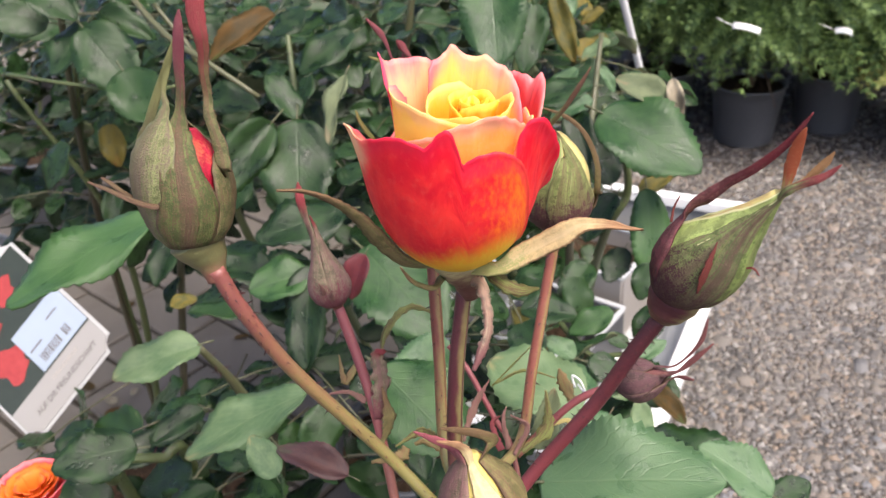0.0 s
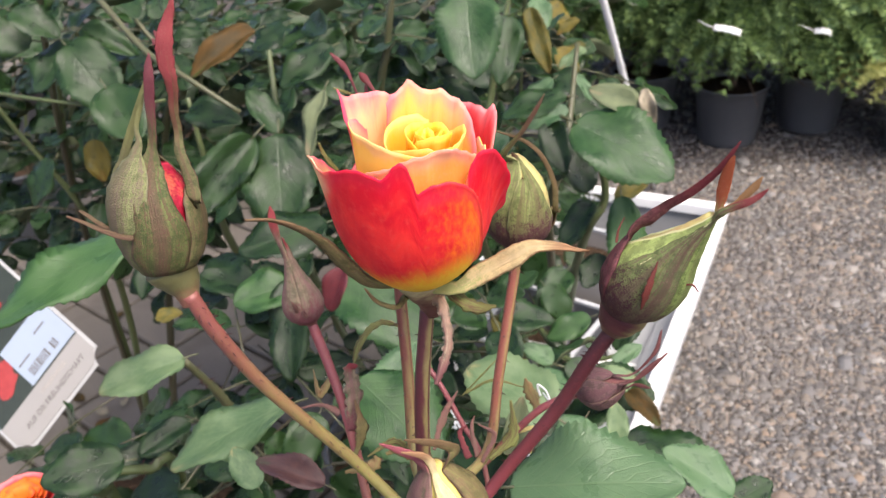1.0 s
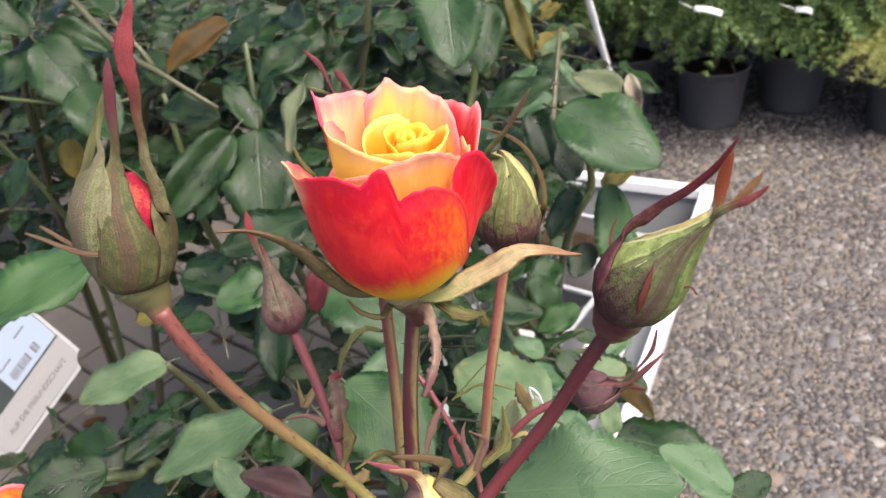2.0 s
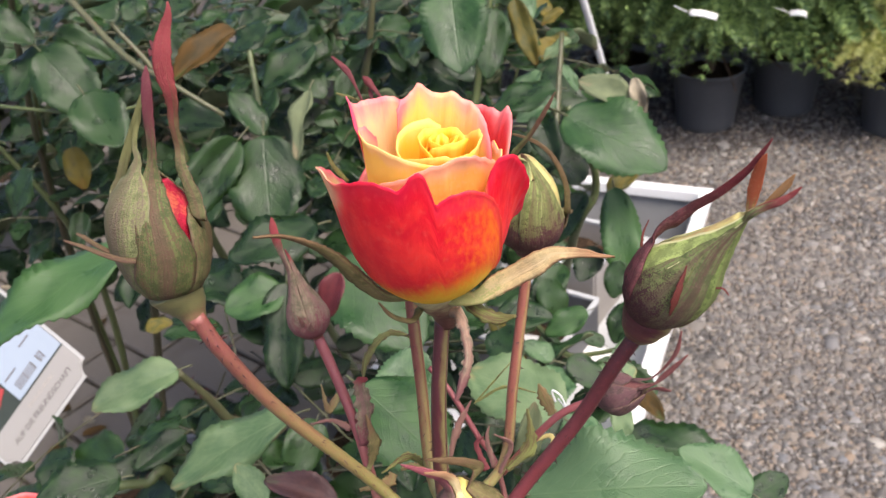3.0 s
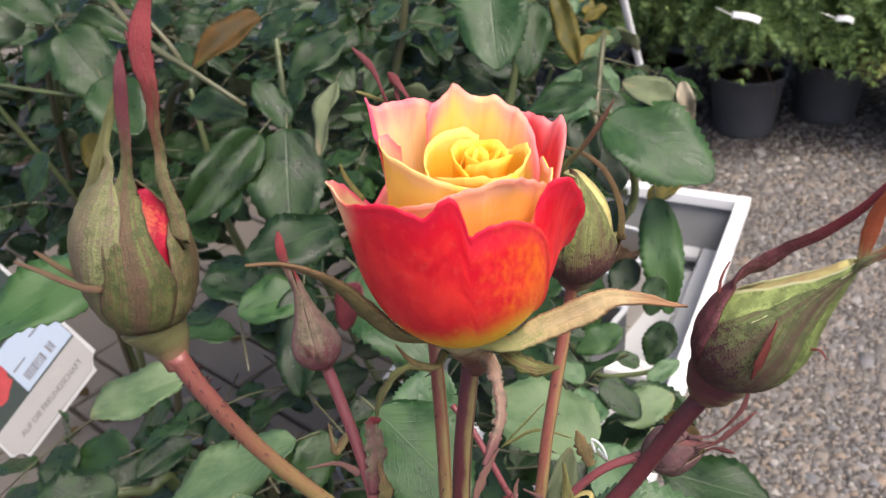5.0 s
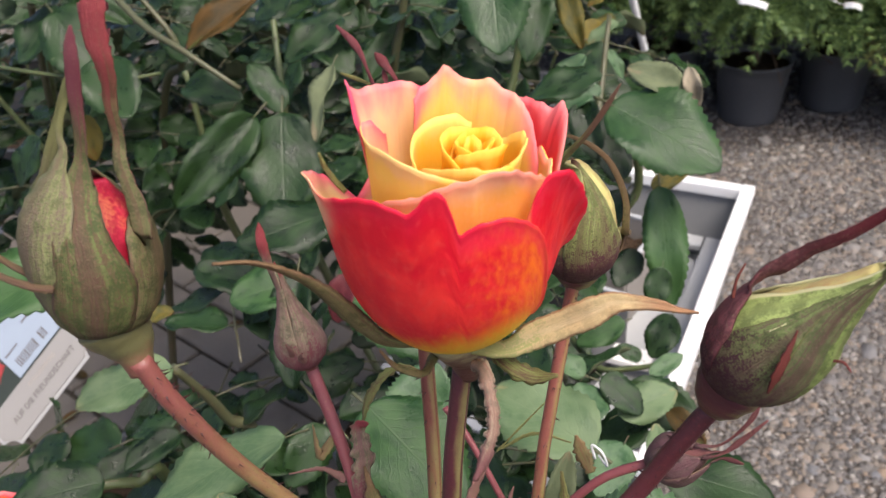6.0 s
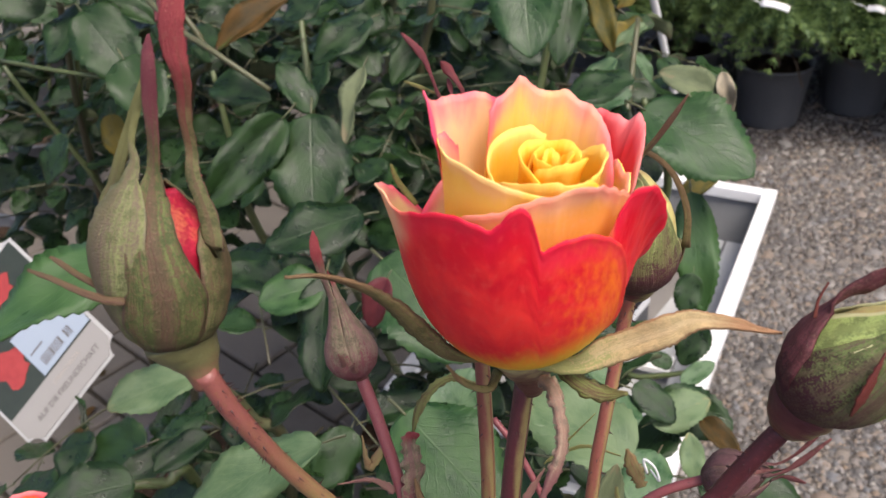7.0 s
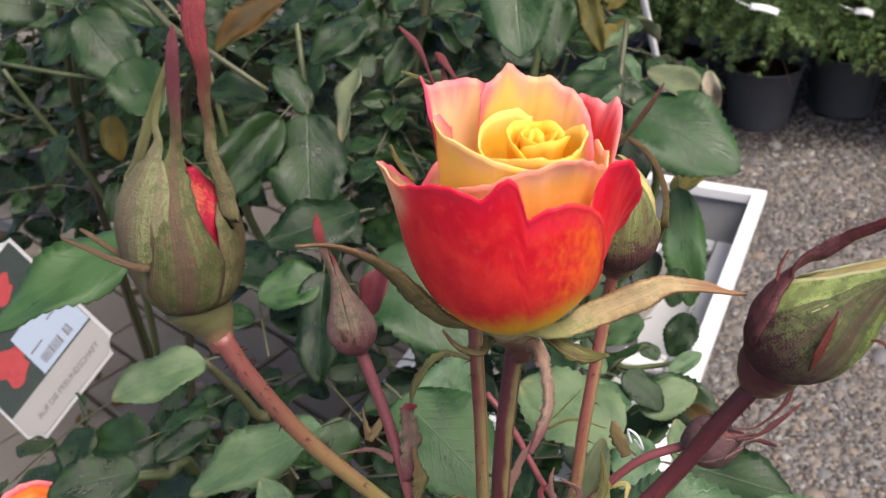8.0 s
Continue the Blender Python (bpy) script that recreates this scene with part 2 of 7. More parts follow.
SKIN_LIME = sepal_skin("sepal_skin_lime", (0.255, 0.325, 0.105), (0.21, 0.25, 0.09), (0.23, 0.29, 0.095), (0.62, 0.60, 0.34), (0.09, 0.035, 0.034), 0.10, (0.24, 0.20, 0.08), 0.55, 0.28, 0.15)
SKIN_GREEN = sepal_skin("sepal_skin_fold_green", (0.15, 0.205, 0.06), (0.11, 0.10, 0.045), (0.15, 0.17, 0.06), (0.19, 0.25, 0.08), (0.09, 0.035, 0.034), 0.14, (0.20, 0.10, 0.045), 0.55, 0.42, 0.5)
SKIN_FLUSHED = sepal_skin("sepal_skin_green_maroon_foot", (0.112, 0.152, 0.050), (0.11, 0.072, 0.052), (0.105, 0.058, 0.050), (0.15, 0.15, 0.06), (0.062, 0.018, 0.028), 0.22, (0.26, 0.055, 0.022), 0.54, 0.45, 0.6)
SKIN_MAROON = sepal_skin("sepal_skin_maroon_striped", (0.125, 0.155, 0.060), (0.092, 0.042, 0.040), (0.085, 0.036, 0.036), (0.16, 0.17, 0.06), (0.075, 0.026, 0.030), 0.16, (0.17, 0.028, 0.034), 0.60, 0.44, 0.85)
SKIN_REFLEXED = sepal_skin("sepal_skin_reflexed", (0.150, 0.135, 0.050), (0.125, 0.068, 0.040), (0.15, 0.12, 0.05), (0.085, 0.045, 0.028), (0.19, 0.18, 0.07), 0.2, (0.15, 0.09, 0.045), 0.6, 0.40, 0.7)
SKIN_CREAM = sepal_skin("sepal_skin_cream", (0.58, 0.46, 0.24), (0.50, 0.35, 0.19), (0.64, 0.52, 0.30), (0.26, 0.12, 0.06), (0.40, 0.42, 0.16), 0.25, (0.36, 0.19, 0.10), 0.62, 0.44, -0.6, 0.12)
SKIN_DRY = sepal_skin("sepal_skin_withered", (0.30, 0.22, 0.16), (0.21, 0.10, 0.08), (0.26, 0.16, 0.12), (0.36, 0.30, 0.22), None, 0.3, (0.22, 0.09, 0.09), 0.7, 0.40, 0.8)
SKIN_BACK = sepal_skin("sepal_skin_back", (0.17, 0.205, 0.065), (0.11, 0.085, 0.045), (0.12, 0.085, 0.045), (0.34, 0.34, 0.15), (0.075, 0.022, 0.030), 0.26, (0.11, 0.05, 0.035), 0.62, 0.42, 0.7)
SEPAL_RUST = sepal_material("sepal_rust", (0.15, 0.032, 0.022), (0.10, 0.020, 0.020), (0.08, 0.02, 0.018), 0.5)
SKIN_PINK = sepal_skin("sepal_skin_pink_tipped", (0.145, 0.110, 0.070), (0.135, 0.058, 0.062), (0.14, 0.06, 0.066), (0.22, 0.16, 0.11), None, 0.3, (0.30, 0.075, 0.095), 0.48, 0.44, 0.9)
SKIN_PURPLE = sepal_skin("sepal_skin_purple", (0.135, 0.080, 0.072), (0.110, 0.045, 0.055), (0.12, 0.05, 0.058), (0.17, 0.11, 0.075), None, 0.3, (0.14, 0.045, 0.045), 0.6, 0.44, 0.9)
SEPAL_LEMON = sepal_material("petal_pale_lemon", (0.62, 0.50, 0.14), (0.55, 0.46, 0.20), (0.6, 0.5, 0.2), 0.6)
SKIN_MAUVE = sepal_skin("sepal_skin_mauve", (0.19, 0.165, 0.10), (0.18, 0.080, 0.085), (0.185, 0.085, 0.088), (0.27, 0.22, 0.15), (0.17, 0.050, 0.062), 0.16, (0.25, 0.035, 0.045), 0.60, 0.44, 0.8)


def petal_red(name, pale):
    k = Mat(name, 0.45, 0.35)
    u, v = k.uv()
    blotch = k.uvnoise(7, 4, 5)
    fine = k.uvnoise(60, 16, 4)
    veil = k.uvnoise(17, 7, 4)
    tone = k.math("ADD", k.math("MULTIPLY", blotch, 0.6), k.math("MULTIPLY", veil, 0.4))
    c = k.mix(k.step(tone, 0.38, 0.66), (0.74, 0.008, 0.028), (0.95, 0.045, 0.040))
    c = k.mix(k.step(k.uvnoise(48, 22, 6), 0.50, 0.78, 0.0, 0.38), c, (0.86, 0.10, 0.08))
    # orange freckles towards the base, yellow claw
    low = k.math("ADD", k.step(v, 0.0, 0.55, 0.40, 0.0), k.math("MULTIPLY", k.math("SUBTRACT", fine, 0.5), 0.55))
    side = k.step(u, 0.50, 0.98, 0.0, 0.52)
    c = k.mix(k.step(k.math("ADD", low, side), 0.24, 0.62), c, (0.94, 0.19, 0.02))
    base = k.math("ADD", v, k.math("MULTIPLY", k.math("SUBTRACT", fine, 0.5), 0.16))
    base = k.math("SUBTRACT", base, k.math("MULTIPLY", side, 0.35))
    c = k.mix(k.step(base, 0.07, 0.32, 1.0, 0.0), c, (0.90, 0.56, 0.04))
    # pale yellow side margins, pink along the rim
    edge = k.math("MINIMUM", u, k.math("SUBTRACT", 1.0, u))
    edge = k.math("ADD", edge, k.math("MULTIPLY", k.math("SUBTRACT", fine, 0.5), 0.012))
    c = k.mix(k.step(edge, 0.002, 0.03, 0.7, 0.0), c, (0.90, 0.60, 0.18))
    rim = k.step(k.math("ADD", v, k.math("MULTIPLY", k.math("SUBTRACT", blotch, 0.5), 0.4)), 0.80, 1.0, 0.0, 0.6)
    c = k.mix(rim, c, (0.82, 0.018, 0.075))
    blush = k.math("ADD", u, k.math("MULTIPLY", k.math("SUBTRACT", veil, 0.5), 0.08))
    blush = k.math("ADD", blush, k.step(v, 0.55, 0.88, 0.13, 0.0))
    c = k.mix(k.step(blush, 0.325, 0.43, pale, 0.0), c, (0.95, 0.66, 0.36))
    k.bump(k.math("ADD", k.math("MULTIPLY", veil, 0.7), k.math("MULTIPLY", fine, 0.3)), 0.35, 0.0012)
    return k.thin(c, 0.22)


def petal_gold(name, deep, mid, rimc, start, rim_at=0.89, tip=None):
    """Satin petal: deep at the foot, softer above, a blushed uneven rim, faint veins along it."""
    k = Mat(name, 0.5, 0.22)
    u, v = k.uv()
    veil = k.uvnoise(24, 2.2, 4)
    soft = k.uvnoise(3.2, 2.4, 4)
    fleck = k.uvnoise(60, 40, 5)
    w = k.math("ADD", v, k.math("MULTIPLY", k.math("SUBTRACT", soft, 0.5), 0.45))
    w = k.math("ADD", w, k.math("MULTIPLY", k.math("SUBTRACT", veil, 0.5), 0.06))
    c = k.mix(k.step(w, start - 0.40, start), deep, mid)
    c = k.mix(k.step(fleck, 0.45, 0.75, 0.0, 0.20), c, rimc)
    c = k.mix(k.step(w, rim_at, 1.03, 0.0, 0.9), c, rimc)
    if tip:
        # strong pink where the rim runs out to a corner
        end = k.math("MULTIPLY", k.math("MULTIPLY", k.math("ABSOLUTE", k.math("SUBTRACT", u, 0.5)), 2.0), k.math("POWER", v, 2.0))
        end = k.math("ADD", end, k.math("MULTIPLY", k.math("SUBTRACT", soft, 0.5), 0.6))
        c = k.mix(k.step(end, 0.50, 0.86, 0.0, 0.9), c, tip)
        lip = k.math("ADD", v, k.math("MULTIPLY", k.math("SUBTRACT", k.uvnoise(4, 4, 3), 0.5), 0.28))
        c = k.mix(k.step(lip, 0.88, 1.05, 0.0, 0.75), c, tip)
    k.bump(k.math("ADD", veil, k.math("MULTIPLY", fleck, 0.4)), 0.16, 0.0014)
    return k.thin(c, 0.28)


RED = petal_red("petal_scarlet", 0.0)
RED_PALE_SIDE = petal_red("petal_scarlet_pale_side", 0.85)
PINK_TIP = (0.90, 0.09, 0.20)
GOLD = petal_gold("petal_gold", (0.97, 0.56, 0.03), (0.98, 0.71, 0.14), (0.98, 0.70, 0.26), 0.85, 0.95)
PEACH = petal_gold("petal_peach", (0.96, 0.45, 0.03), (0.97, 0.48, 0.11), (0.97, 0.55, 0.30), 0.85, 0.88, (0.94, 0.26, 0.26))
CREAM = petal_gold("petal_cream", (0.98, 0.68, 0.14), (0.98, 0.72, 0.38), (0.97, 0.58, 0.42), 0.85, 0.80, PINK_TIP)
BACK_GOLD = petal_gold("petal_back_gold", (0.97, 0.62, 0.045), (0.98, 0.72, 0.20), (0.98, 0.60, 0.36), 0.9, 0.80, (0.93, 0.24, 0.28))
YELLOW = petal_gold("petal_yellow", (0.96, 0.46, 0.014), (0.98, 0.66, 0.065), (0.98, 0.71, 0.19), 0.9)


def bud_petal():
    k = Mat("petal_bud_crimson", 0.5, 0.3)
    blotch, fine, warm = k.noise(260.0, 4.0), k.noise(1900.0, 3.0), k.noise(150.0, 3.0)
    c = k.mix(k.step(k.math("ADD", blotch, k.math("MULTIPLY", k.math("SUBTRACT", fine, 0.5), 0.5)), 0.38, 0.62), (0.30, 0.008, 0.026), (0.50, 0.024, 0.055))
    c = k.mix(k.step(k.math("ADD", warm, k.math("MULTIPLY", k.math("SUBTRACT", fine, 0.5), 0.4)), 0.56, 0.72, 0.0, 0.35), c, (0.60, 0.22, 0.07))
    k.bump(fine, 0.4, 0.0006)
    return k.thin(c, 0.15)


BUD_RED = bud_petal()
HEART = petal_gold("petal_heart", (0.90, 0.24, 0.006), (0.96, 0.52, 0.025), (0.98, 0.70, 0.12), 1.0, 0.90)
CORAL = petal_gold("petal_coral", (0.92, 0.24, 0.09), (0.88, 0.060, 0.075), (0.92, 0.12, 0.17), 0.6, 0.85, (0.94, 0.35, 0.33))
ORANGE = petal_gold("petal_orange", (0.80, 0.17, 0.01), (0.84, 0.22, 0.03), (0.80, 0.10, 0.04), 0.7)


def concrete():
    k = Mat("paver_concrete", 0.85, 0.3)
    g = k.noise(220.0, 4.0)
    big = k.noise(6.0, 4.0, k.n("NewGeometry", 0))
    c = k.mix(g, (0.098, 0.085, 0.072), (0.165, 0.145, 0.124))
    c = k.mix(k.math("MULTIPLY", k.rand(), 0.35), c, (0.108, 0.095, 0.081))
    c = k.mix(k.step(big, 0.52, 0.72, 0.0, 0.5), c, (0.075, 0.064, 0.052))
    k.bump(g, 0.5, 0.0015)
    return k.color(c)


def bed(name, a, b, scale):
    k = Mat(name, 0.9, 0.2)
    g = k.noise(scale, 5.0)
    big = k.noise(2.2, 4.0)
    c = k.mix(k.step(g, 0.3, 0.7), a, b)
    c = k.mix(k.step(big, 0.4, 0.7, 0.0, 0.35), c, tuple(q * 0.6 for q in a))
    k.bump(g, 0.8, 0.01)
    return k.color(c)


def gravel_stone():
    k = Mat("gravel_stone", 0.75, 0.35)
    r = k.n("NewGeometry", 8)
    ramp = k.nt.nodes.new("ShaderNodeValToRGB")
    k.put(ramp.inputs[0], r)
    e = ramp.color_ramp.elements
    e[0].position, e[0].color = 0.0, (0.048, 0.046, 0.047, 1)
    e[1].position, e[1].color = 1.0, (0.32, 0.30, 0.27, 1)
    for p, c in ((0.2, (0.085, 0.081, 0.079, 1)), (0.4, (0.128, 0.121, 0.116, 1)), (0.55, (0.170, 0.140, 0.112, 1)), (0.7, (0.130, 0.134, 0.145, 1)), (0.82, (0.210, 0.155, 0.112, 1)), (0.93, (0.20, 0.195, 0.192, 1))):
        e.new(p).color = c
    big = k.noise(2.0, 4.0)
    g = k.noise(260.0, 3.0)
    c = k.mix(k.step(big, 0.42, 0.7, 0.0, 0.4), ramp.outputs[0], (0.15, 0.132, 0.118))
    c = k.mix(k.step(g, 0.4, 0.7, 0.0, 0.35), c, (0.14, 0.13, 0.125))
    k.bump(g, 0.4, 0.002)
    return k.color(c)


CONCRETE = concrete()
JOINT = bed("joint_grit", (0.028, 0.024, 0.018), (0.07, 0.06, 0.045), 160.0)
GRAVEL_BED = bed("gravel_fines", (0.045, 0.038, 0.034), (0.10, 0.086, 0.077), 130.0)
SOIL = bed("potting_soil", (0.018, 0.011, 0.007), (0.07, 0.042, 0.024), 190.0)
STONE = gravel_stone()


def plain(name, a, b, rough, scale, spec=0.5, bump=0.2):
    k = Mat(name, rough, spec)
    g = k.noise(scale, 4.0)
    big = k.noise(scale / 14, 3.0)
    c = k.mix(k.math("ADD", k.math("MULTIPLY", g, 0.5), k.math("MULTIPLY", big, 0.5)), a, b)
    k.bump(g, bump, 0.0006)
    return k.color(c)


WHITE = plain("white_plastic_rim", (0.66, 0.66, 0.655), (0.80, 0.80, 0.795), 0.4, 90.0)
# tray walls are white plastic; their shade is put into this grey
WALL_SHADE = plain("white_tray_wall_shade", (0.13, 0.135, 0.14), (0.19, 0.195, 0.20), 0.45, 60.0)
# painted shade on tray ledge and floor; the box lips' own colour
PALE_GREY = plain("pale_grey_lip_and_tray_shade", (0.33, 0.34, 0.35), (0.44, 0.45, 0.46), 0.45, 60.0)
TAUPE = plain("taupe_plastic_box", (0.24, 0.22, 0.205), (0.33, 0.31, 0.29), 0.55, 70.0)
BLACK = plain("black_pot_plastic", (0.050, 0.053, 0.060), (0.090, 0.094, 0.102), 0.5, 80.0)
HOSE = plain("black_hose_rubber", (0.012, 0.012, 0.014), (0.03, 0.03, 0.034), 0.4, 80.0)
CARD_WHITE = plain("label_card_white", (0.33, 0.33, 0.325), (0.39, 0.39, 0.385), 0.4, 60.0, bump=0.05)
CARD_BEIGE = plain("label_card_beige", (0.235, 0.225, 0.21), (0.275, 0.265, 0.25), 0.4, 60.0, bump=0.05)
CARD_DARK = plain("label_photo_dark", (0.012, 0.016, 0.012), (0.04, 0.05, 0.035), 0.35, 120.0, bump=0.05)
CARD_RED = plain("label_photo_rose", (0.14, 0.004, 0.008), (0.44, 0.07, 0.06), 0.35, 160.0, bump=0.05)
STICKER = plain("label_sticker", (0.25, 0.30, 0.36), (0.29, 0.34, 0.40), 0.35, 60.0, bump=0.05)
INK = plain("label_ink", (0.085, 0.08, 0.08), (0.13, 0.12, 0.115), 0.5, 100.0, bump=0.0)
INK_GREY = plain("label_ink_grey", (0.30, 0.27, 0.24), (0.36, 0.33, 0.30), 0.5, 100.0, bump=0.0)
BARK = plain("conifer_bark", (0.05, 0.032, 0.02), (0.12, 0.08, 0.05), 0.9, 120.0, bump=0.8)


def needle(name, dark, light):
    k = Mat(name, 0.55, 0.35)
    r = k.n("NewGeometry", 8)
    clump = k.noise(9.0, 3.0)
    return k.thin(k.mix(k.step(k.math("ADD", k.math("MULTIPLY", r, 0.5), k.math("MULTIPLY", clump, 0.6)), 0.25, 0.85), dark, light), 0.15)


NEEDLE = needle("spruce_needles", (0.040, 0.085, 0.031), (0.205, 0.300, 0.098))
NEEDLE_GOLD = needle("golden_conifer_needles", (0.36, 0.40, 0.11), (0.74, 0.72, 0.32))


# ---------------------------------------------------------------- mesh helpers
def mesh_from(name, verts, faces, mats, index=None, uvs=None, smooth=True):
    me = bpy.data.meshes.new(name)
    me.from_pydata([tuple(v) for v in verts], [], faces)
    for m in mats:
        me.materials.append(m)
    if index is not None:
        me.polygons.foreach_set("material_index", index)
    if uvs is not None:
        layer = me.uv_layers.new(name="UVMap")
        ids = np.zeros(len(me.loops), dtype=np.int32)
        me.loops.foreach_get("vertex_index", ids)
        layer.data.foreach_set("uv", np.asarray(uvs, dtype=np.float32)[ids].ravel())
    me.polygons.foreach_set("use_smooth", [smooth] * len(me.polygons))
    me.update()
    return me


def child(name, me, parent, label=""):
    ob = new(name, me)
    under(ob, parent)
    return tagged(ob, label)


def thing(name, place, label, category, group="", kind=""):
    ob = new(name)
    ob.location = place
    ob.empty_display_size = 0.02
    return tagged(ob, label, category, group, kind)


def world_of(ob):
    if ob.parent is None:
        return ob.matrix_basis.copy()
    return world_of(ob.parent) @ ob.matrix_parent_inverse @ ob.matrix_basis


def under(ob, parent):
    """Hang ob under parent, holding its place in the world."""
    ob.parent = parent
    ob.matrix_parent_inverse = world_of(parent).inverted()
    return ob


def spline(pts, n):
    """Points along a smooth curve through pts."""
    p = [Vector(q) for q in pts]
    p = [p[0] * 2 - p[1]] + p + [p[-1] * 2 - p[-2]]
    out = []
    segs = len(p) - 3
    for i in range(n):
        s = i / (n - 1) * segs
        k = min(int(s), segs - 1)
        t = s - k
        a, b, c, d = p[k:k + 4]
        out.append(0.5 * ((2 * b) + (c - a) * t + (2 * a - 5 * b + 4 * c - d) * t * t + (3 * b - a - 3 * c + d) * t ** 3))
    return out


def lerp_list(values, s):
    x = s * (len(values) - 1)
    k = min(int(x), len(values) - 2)
    t = x - k
    t = t * t * (3 - 2 * t) * 0.6 + t * 0.4
    return values[k] * (1 - t) + values[k + 1] * t


def tube(pts, radii, seg=10, n=24, prickles=0, length=0.0022, rng=None, clear=0.12):
    """A round stem along pts, with pointed prickles: vertices, faces and uvs."""
    c = spline(pts, n)
    verts, faces, uvs = [], [], []
    ref = Vector((0.3, 1, 0.2))
    frames = []
    for i, p in enumerate(c):
        t = (c[min(i + 1, n - 1)] - c[max(i - 1, 0)]).normalized()
        a = ref.cross(t).normalized()
        b = t.cross(a)
        r = lerp_list(radii, i / (n - 1))
        frames.append((p, t, a, b, r))
        for k in range(seg):
            w = 2 * math.pi * k / seg
            verts.append(p + (a * math.cos(w) + b * math.sin(w)) * r)
            uvs.append((k / seg, i / (n - 1)))
    for i in range(n - 1):
        for k in range(seg):
            l = (k + 1) % seg
            faces.append((i * seg + k, i * seg + l, (i + 1) * seg + l, (i + 1) * seg + k))
    faces.append(tuple(range(seg))[::-1])
    faces.append(tuple(range((n - 1) * seg, n * seg)))
    for _ in range(prickles):
        s = rng.uniform(clear, 1 - clear) * (n - 1)
        p, t, a, b, r = frames[int(s)]
        w = rng.uniform(0, 2 * math.pi)
        d = a * math.cos(w) + b * math.sin(w)
        e = t.cross(d)
        h = length * rng.uniform(0.4, 1.2)
        k = len(verts)
        q = p + d * r * 0.9
        g = 0.09 * h + 0.00004
        verts += [q + t * g * 1.6, q + e * g, q - t * g * 1.6, q - e * g, q + d * h - t * h * 0.35]
        uvs += [(0.5, 2.0)] * 5
        faces += [(k, k + 1, k + 4), (k + 1, k + 2, k + 4), (k + 2, k + 3, k + 4), (k + 3, k, k + 4)]
    return verts, faces, uvs


def sheet(grid, uvgrid, thick, outward=None):
    """A thin solid from a grid of points (rows by columns): both faces and the rim. Returns verts, faces, index, uvs."""
    rows, cols = len(grid), len(grid[0])
    g = np.array([[tuple(p) for p in row] for row in grid])
    du = np.gradient(g, axis=0)
    dv = np.gradient(g, axis=1)
    nrm = np.cross(du, dv)
    nrm /= np.maximum(np.linalg.norm(nrm, axis=2, keepdims=True), 1e-12)
    top = g + nrm * thick / 2
    low = g - nrm * thick / 2
    verts = np.concatenate([top.reshape(-1, 3), low.reshape(-1, 3)])
    uv = np.array(uvgrid, dtype=float).reshape(-1, 2)
    uvs = np.concatenate([uv, uv])
    faces, index = [], []
    m = rows * cols
    for i in range(rows - 1):
        for j in range(cols - 1):
            a, b, c, d = i * cols + j, (i + 1) * cols + j, (i + 1) * cols + j + 1, i * cols + j + 1
            faces.append((a, b, c, d))
            index.append(0)
            faces.append((m + d, m + c, m + b, m + a))
            index.append(1)
    ring = [(0, j) for j in range(cols)] + [(i, cols - 1) for i in range(1, rows)] + [(rows - 1, j) for j in range(cols - 2, -1, -1)] + [(i, 0) for i in range(rows - 2, 0, -1)]
    ids = [i * cols + j for i, j in ring]
    for k in range(len(ids)):
        a, b = ids[k], ids[(k + 1) % len(ids)]
        faces.append((a, b, m + b, m + a))
        index.append(0)
    return verts, faces, index, uvs


def box(bm, size, place, turn=0.0):
    m = Matrix.Translation(place) @ Matrix.Rotation(turn, 4, "Z") @ Matrix.Diagonal((*size, 1))
    return bmesh.ops.create_cube(bm, size=1, matrix=m)


def soften(bm, width, segments=2):
    bmesh.ops.bevel(bm, geom=list(bm.edges), offset=width, segments=segments, affect="EDGES", profile=0.6, clamp_overlap=True)


# ---------------------------------------------------------------- ground: gravel yard and block paving
def grid_mesh(name, x0, x1, y0, y1, nx, ny, material, wave=0.0):
    verts = [(x0 + (x1 - x0) * i / nx, y0 + (y1 - y0) * j / ny,
              wave * noise.noise((2.1 * (x0 + (x1 - x0) * i / nx), 2.1 * (y0 + (y1 - y0) * j / ny), 0.3)))
             for j in range(ny + 1) for i in range(nx + 1)]
    faces = [(j * (nx + 1) + i, j * (nx + 1) + i + 1, (j + 1) * (nx + 1) + i + 1, (j + 1) * (nx + 1) + i)
             for j in range(ny) for i in range(nx)]
    return mesh_from(name, verts, faces, [material])


ground = tagged(new("ground", grid_mesh("ground", -120, 120, -120, 120, 60, 60, GRAVEL_BED)),
                "flat yard of brown-grey gravel fines", "ground", kind="structure")

PAVE_TURN = radians(-36.6)
ROW, STONE_LEN = 0.125, 0.25
E1 = Vector((math.cos(PAVE_TURN), math.sin(PAVE_TURN), 0))
E2 = Vector((-math.sin(PAVE_TURN), math.cos(PAVE_TURN), 0))
# the paved strip lies under the rose pots and ends along the white tray
paving = thing("pavement", (0, 0, 0), "grey concrete block paving with dark gritty joints", "pavement", kind="structure")
EDGE_A = Vector((0.44, 1.20, 0))
EDGE_OUT = Vector((0.907, -0.42, 0)).normalized()


def on_paving(p, margin=0.0):
    return (p - EDGE_A).dot(EDGE_OUT) < -margin and (p.x < -0.13 or p.y < 1.2)


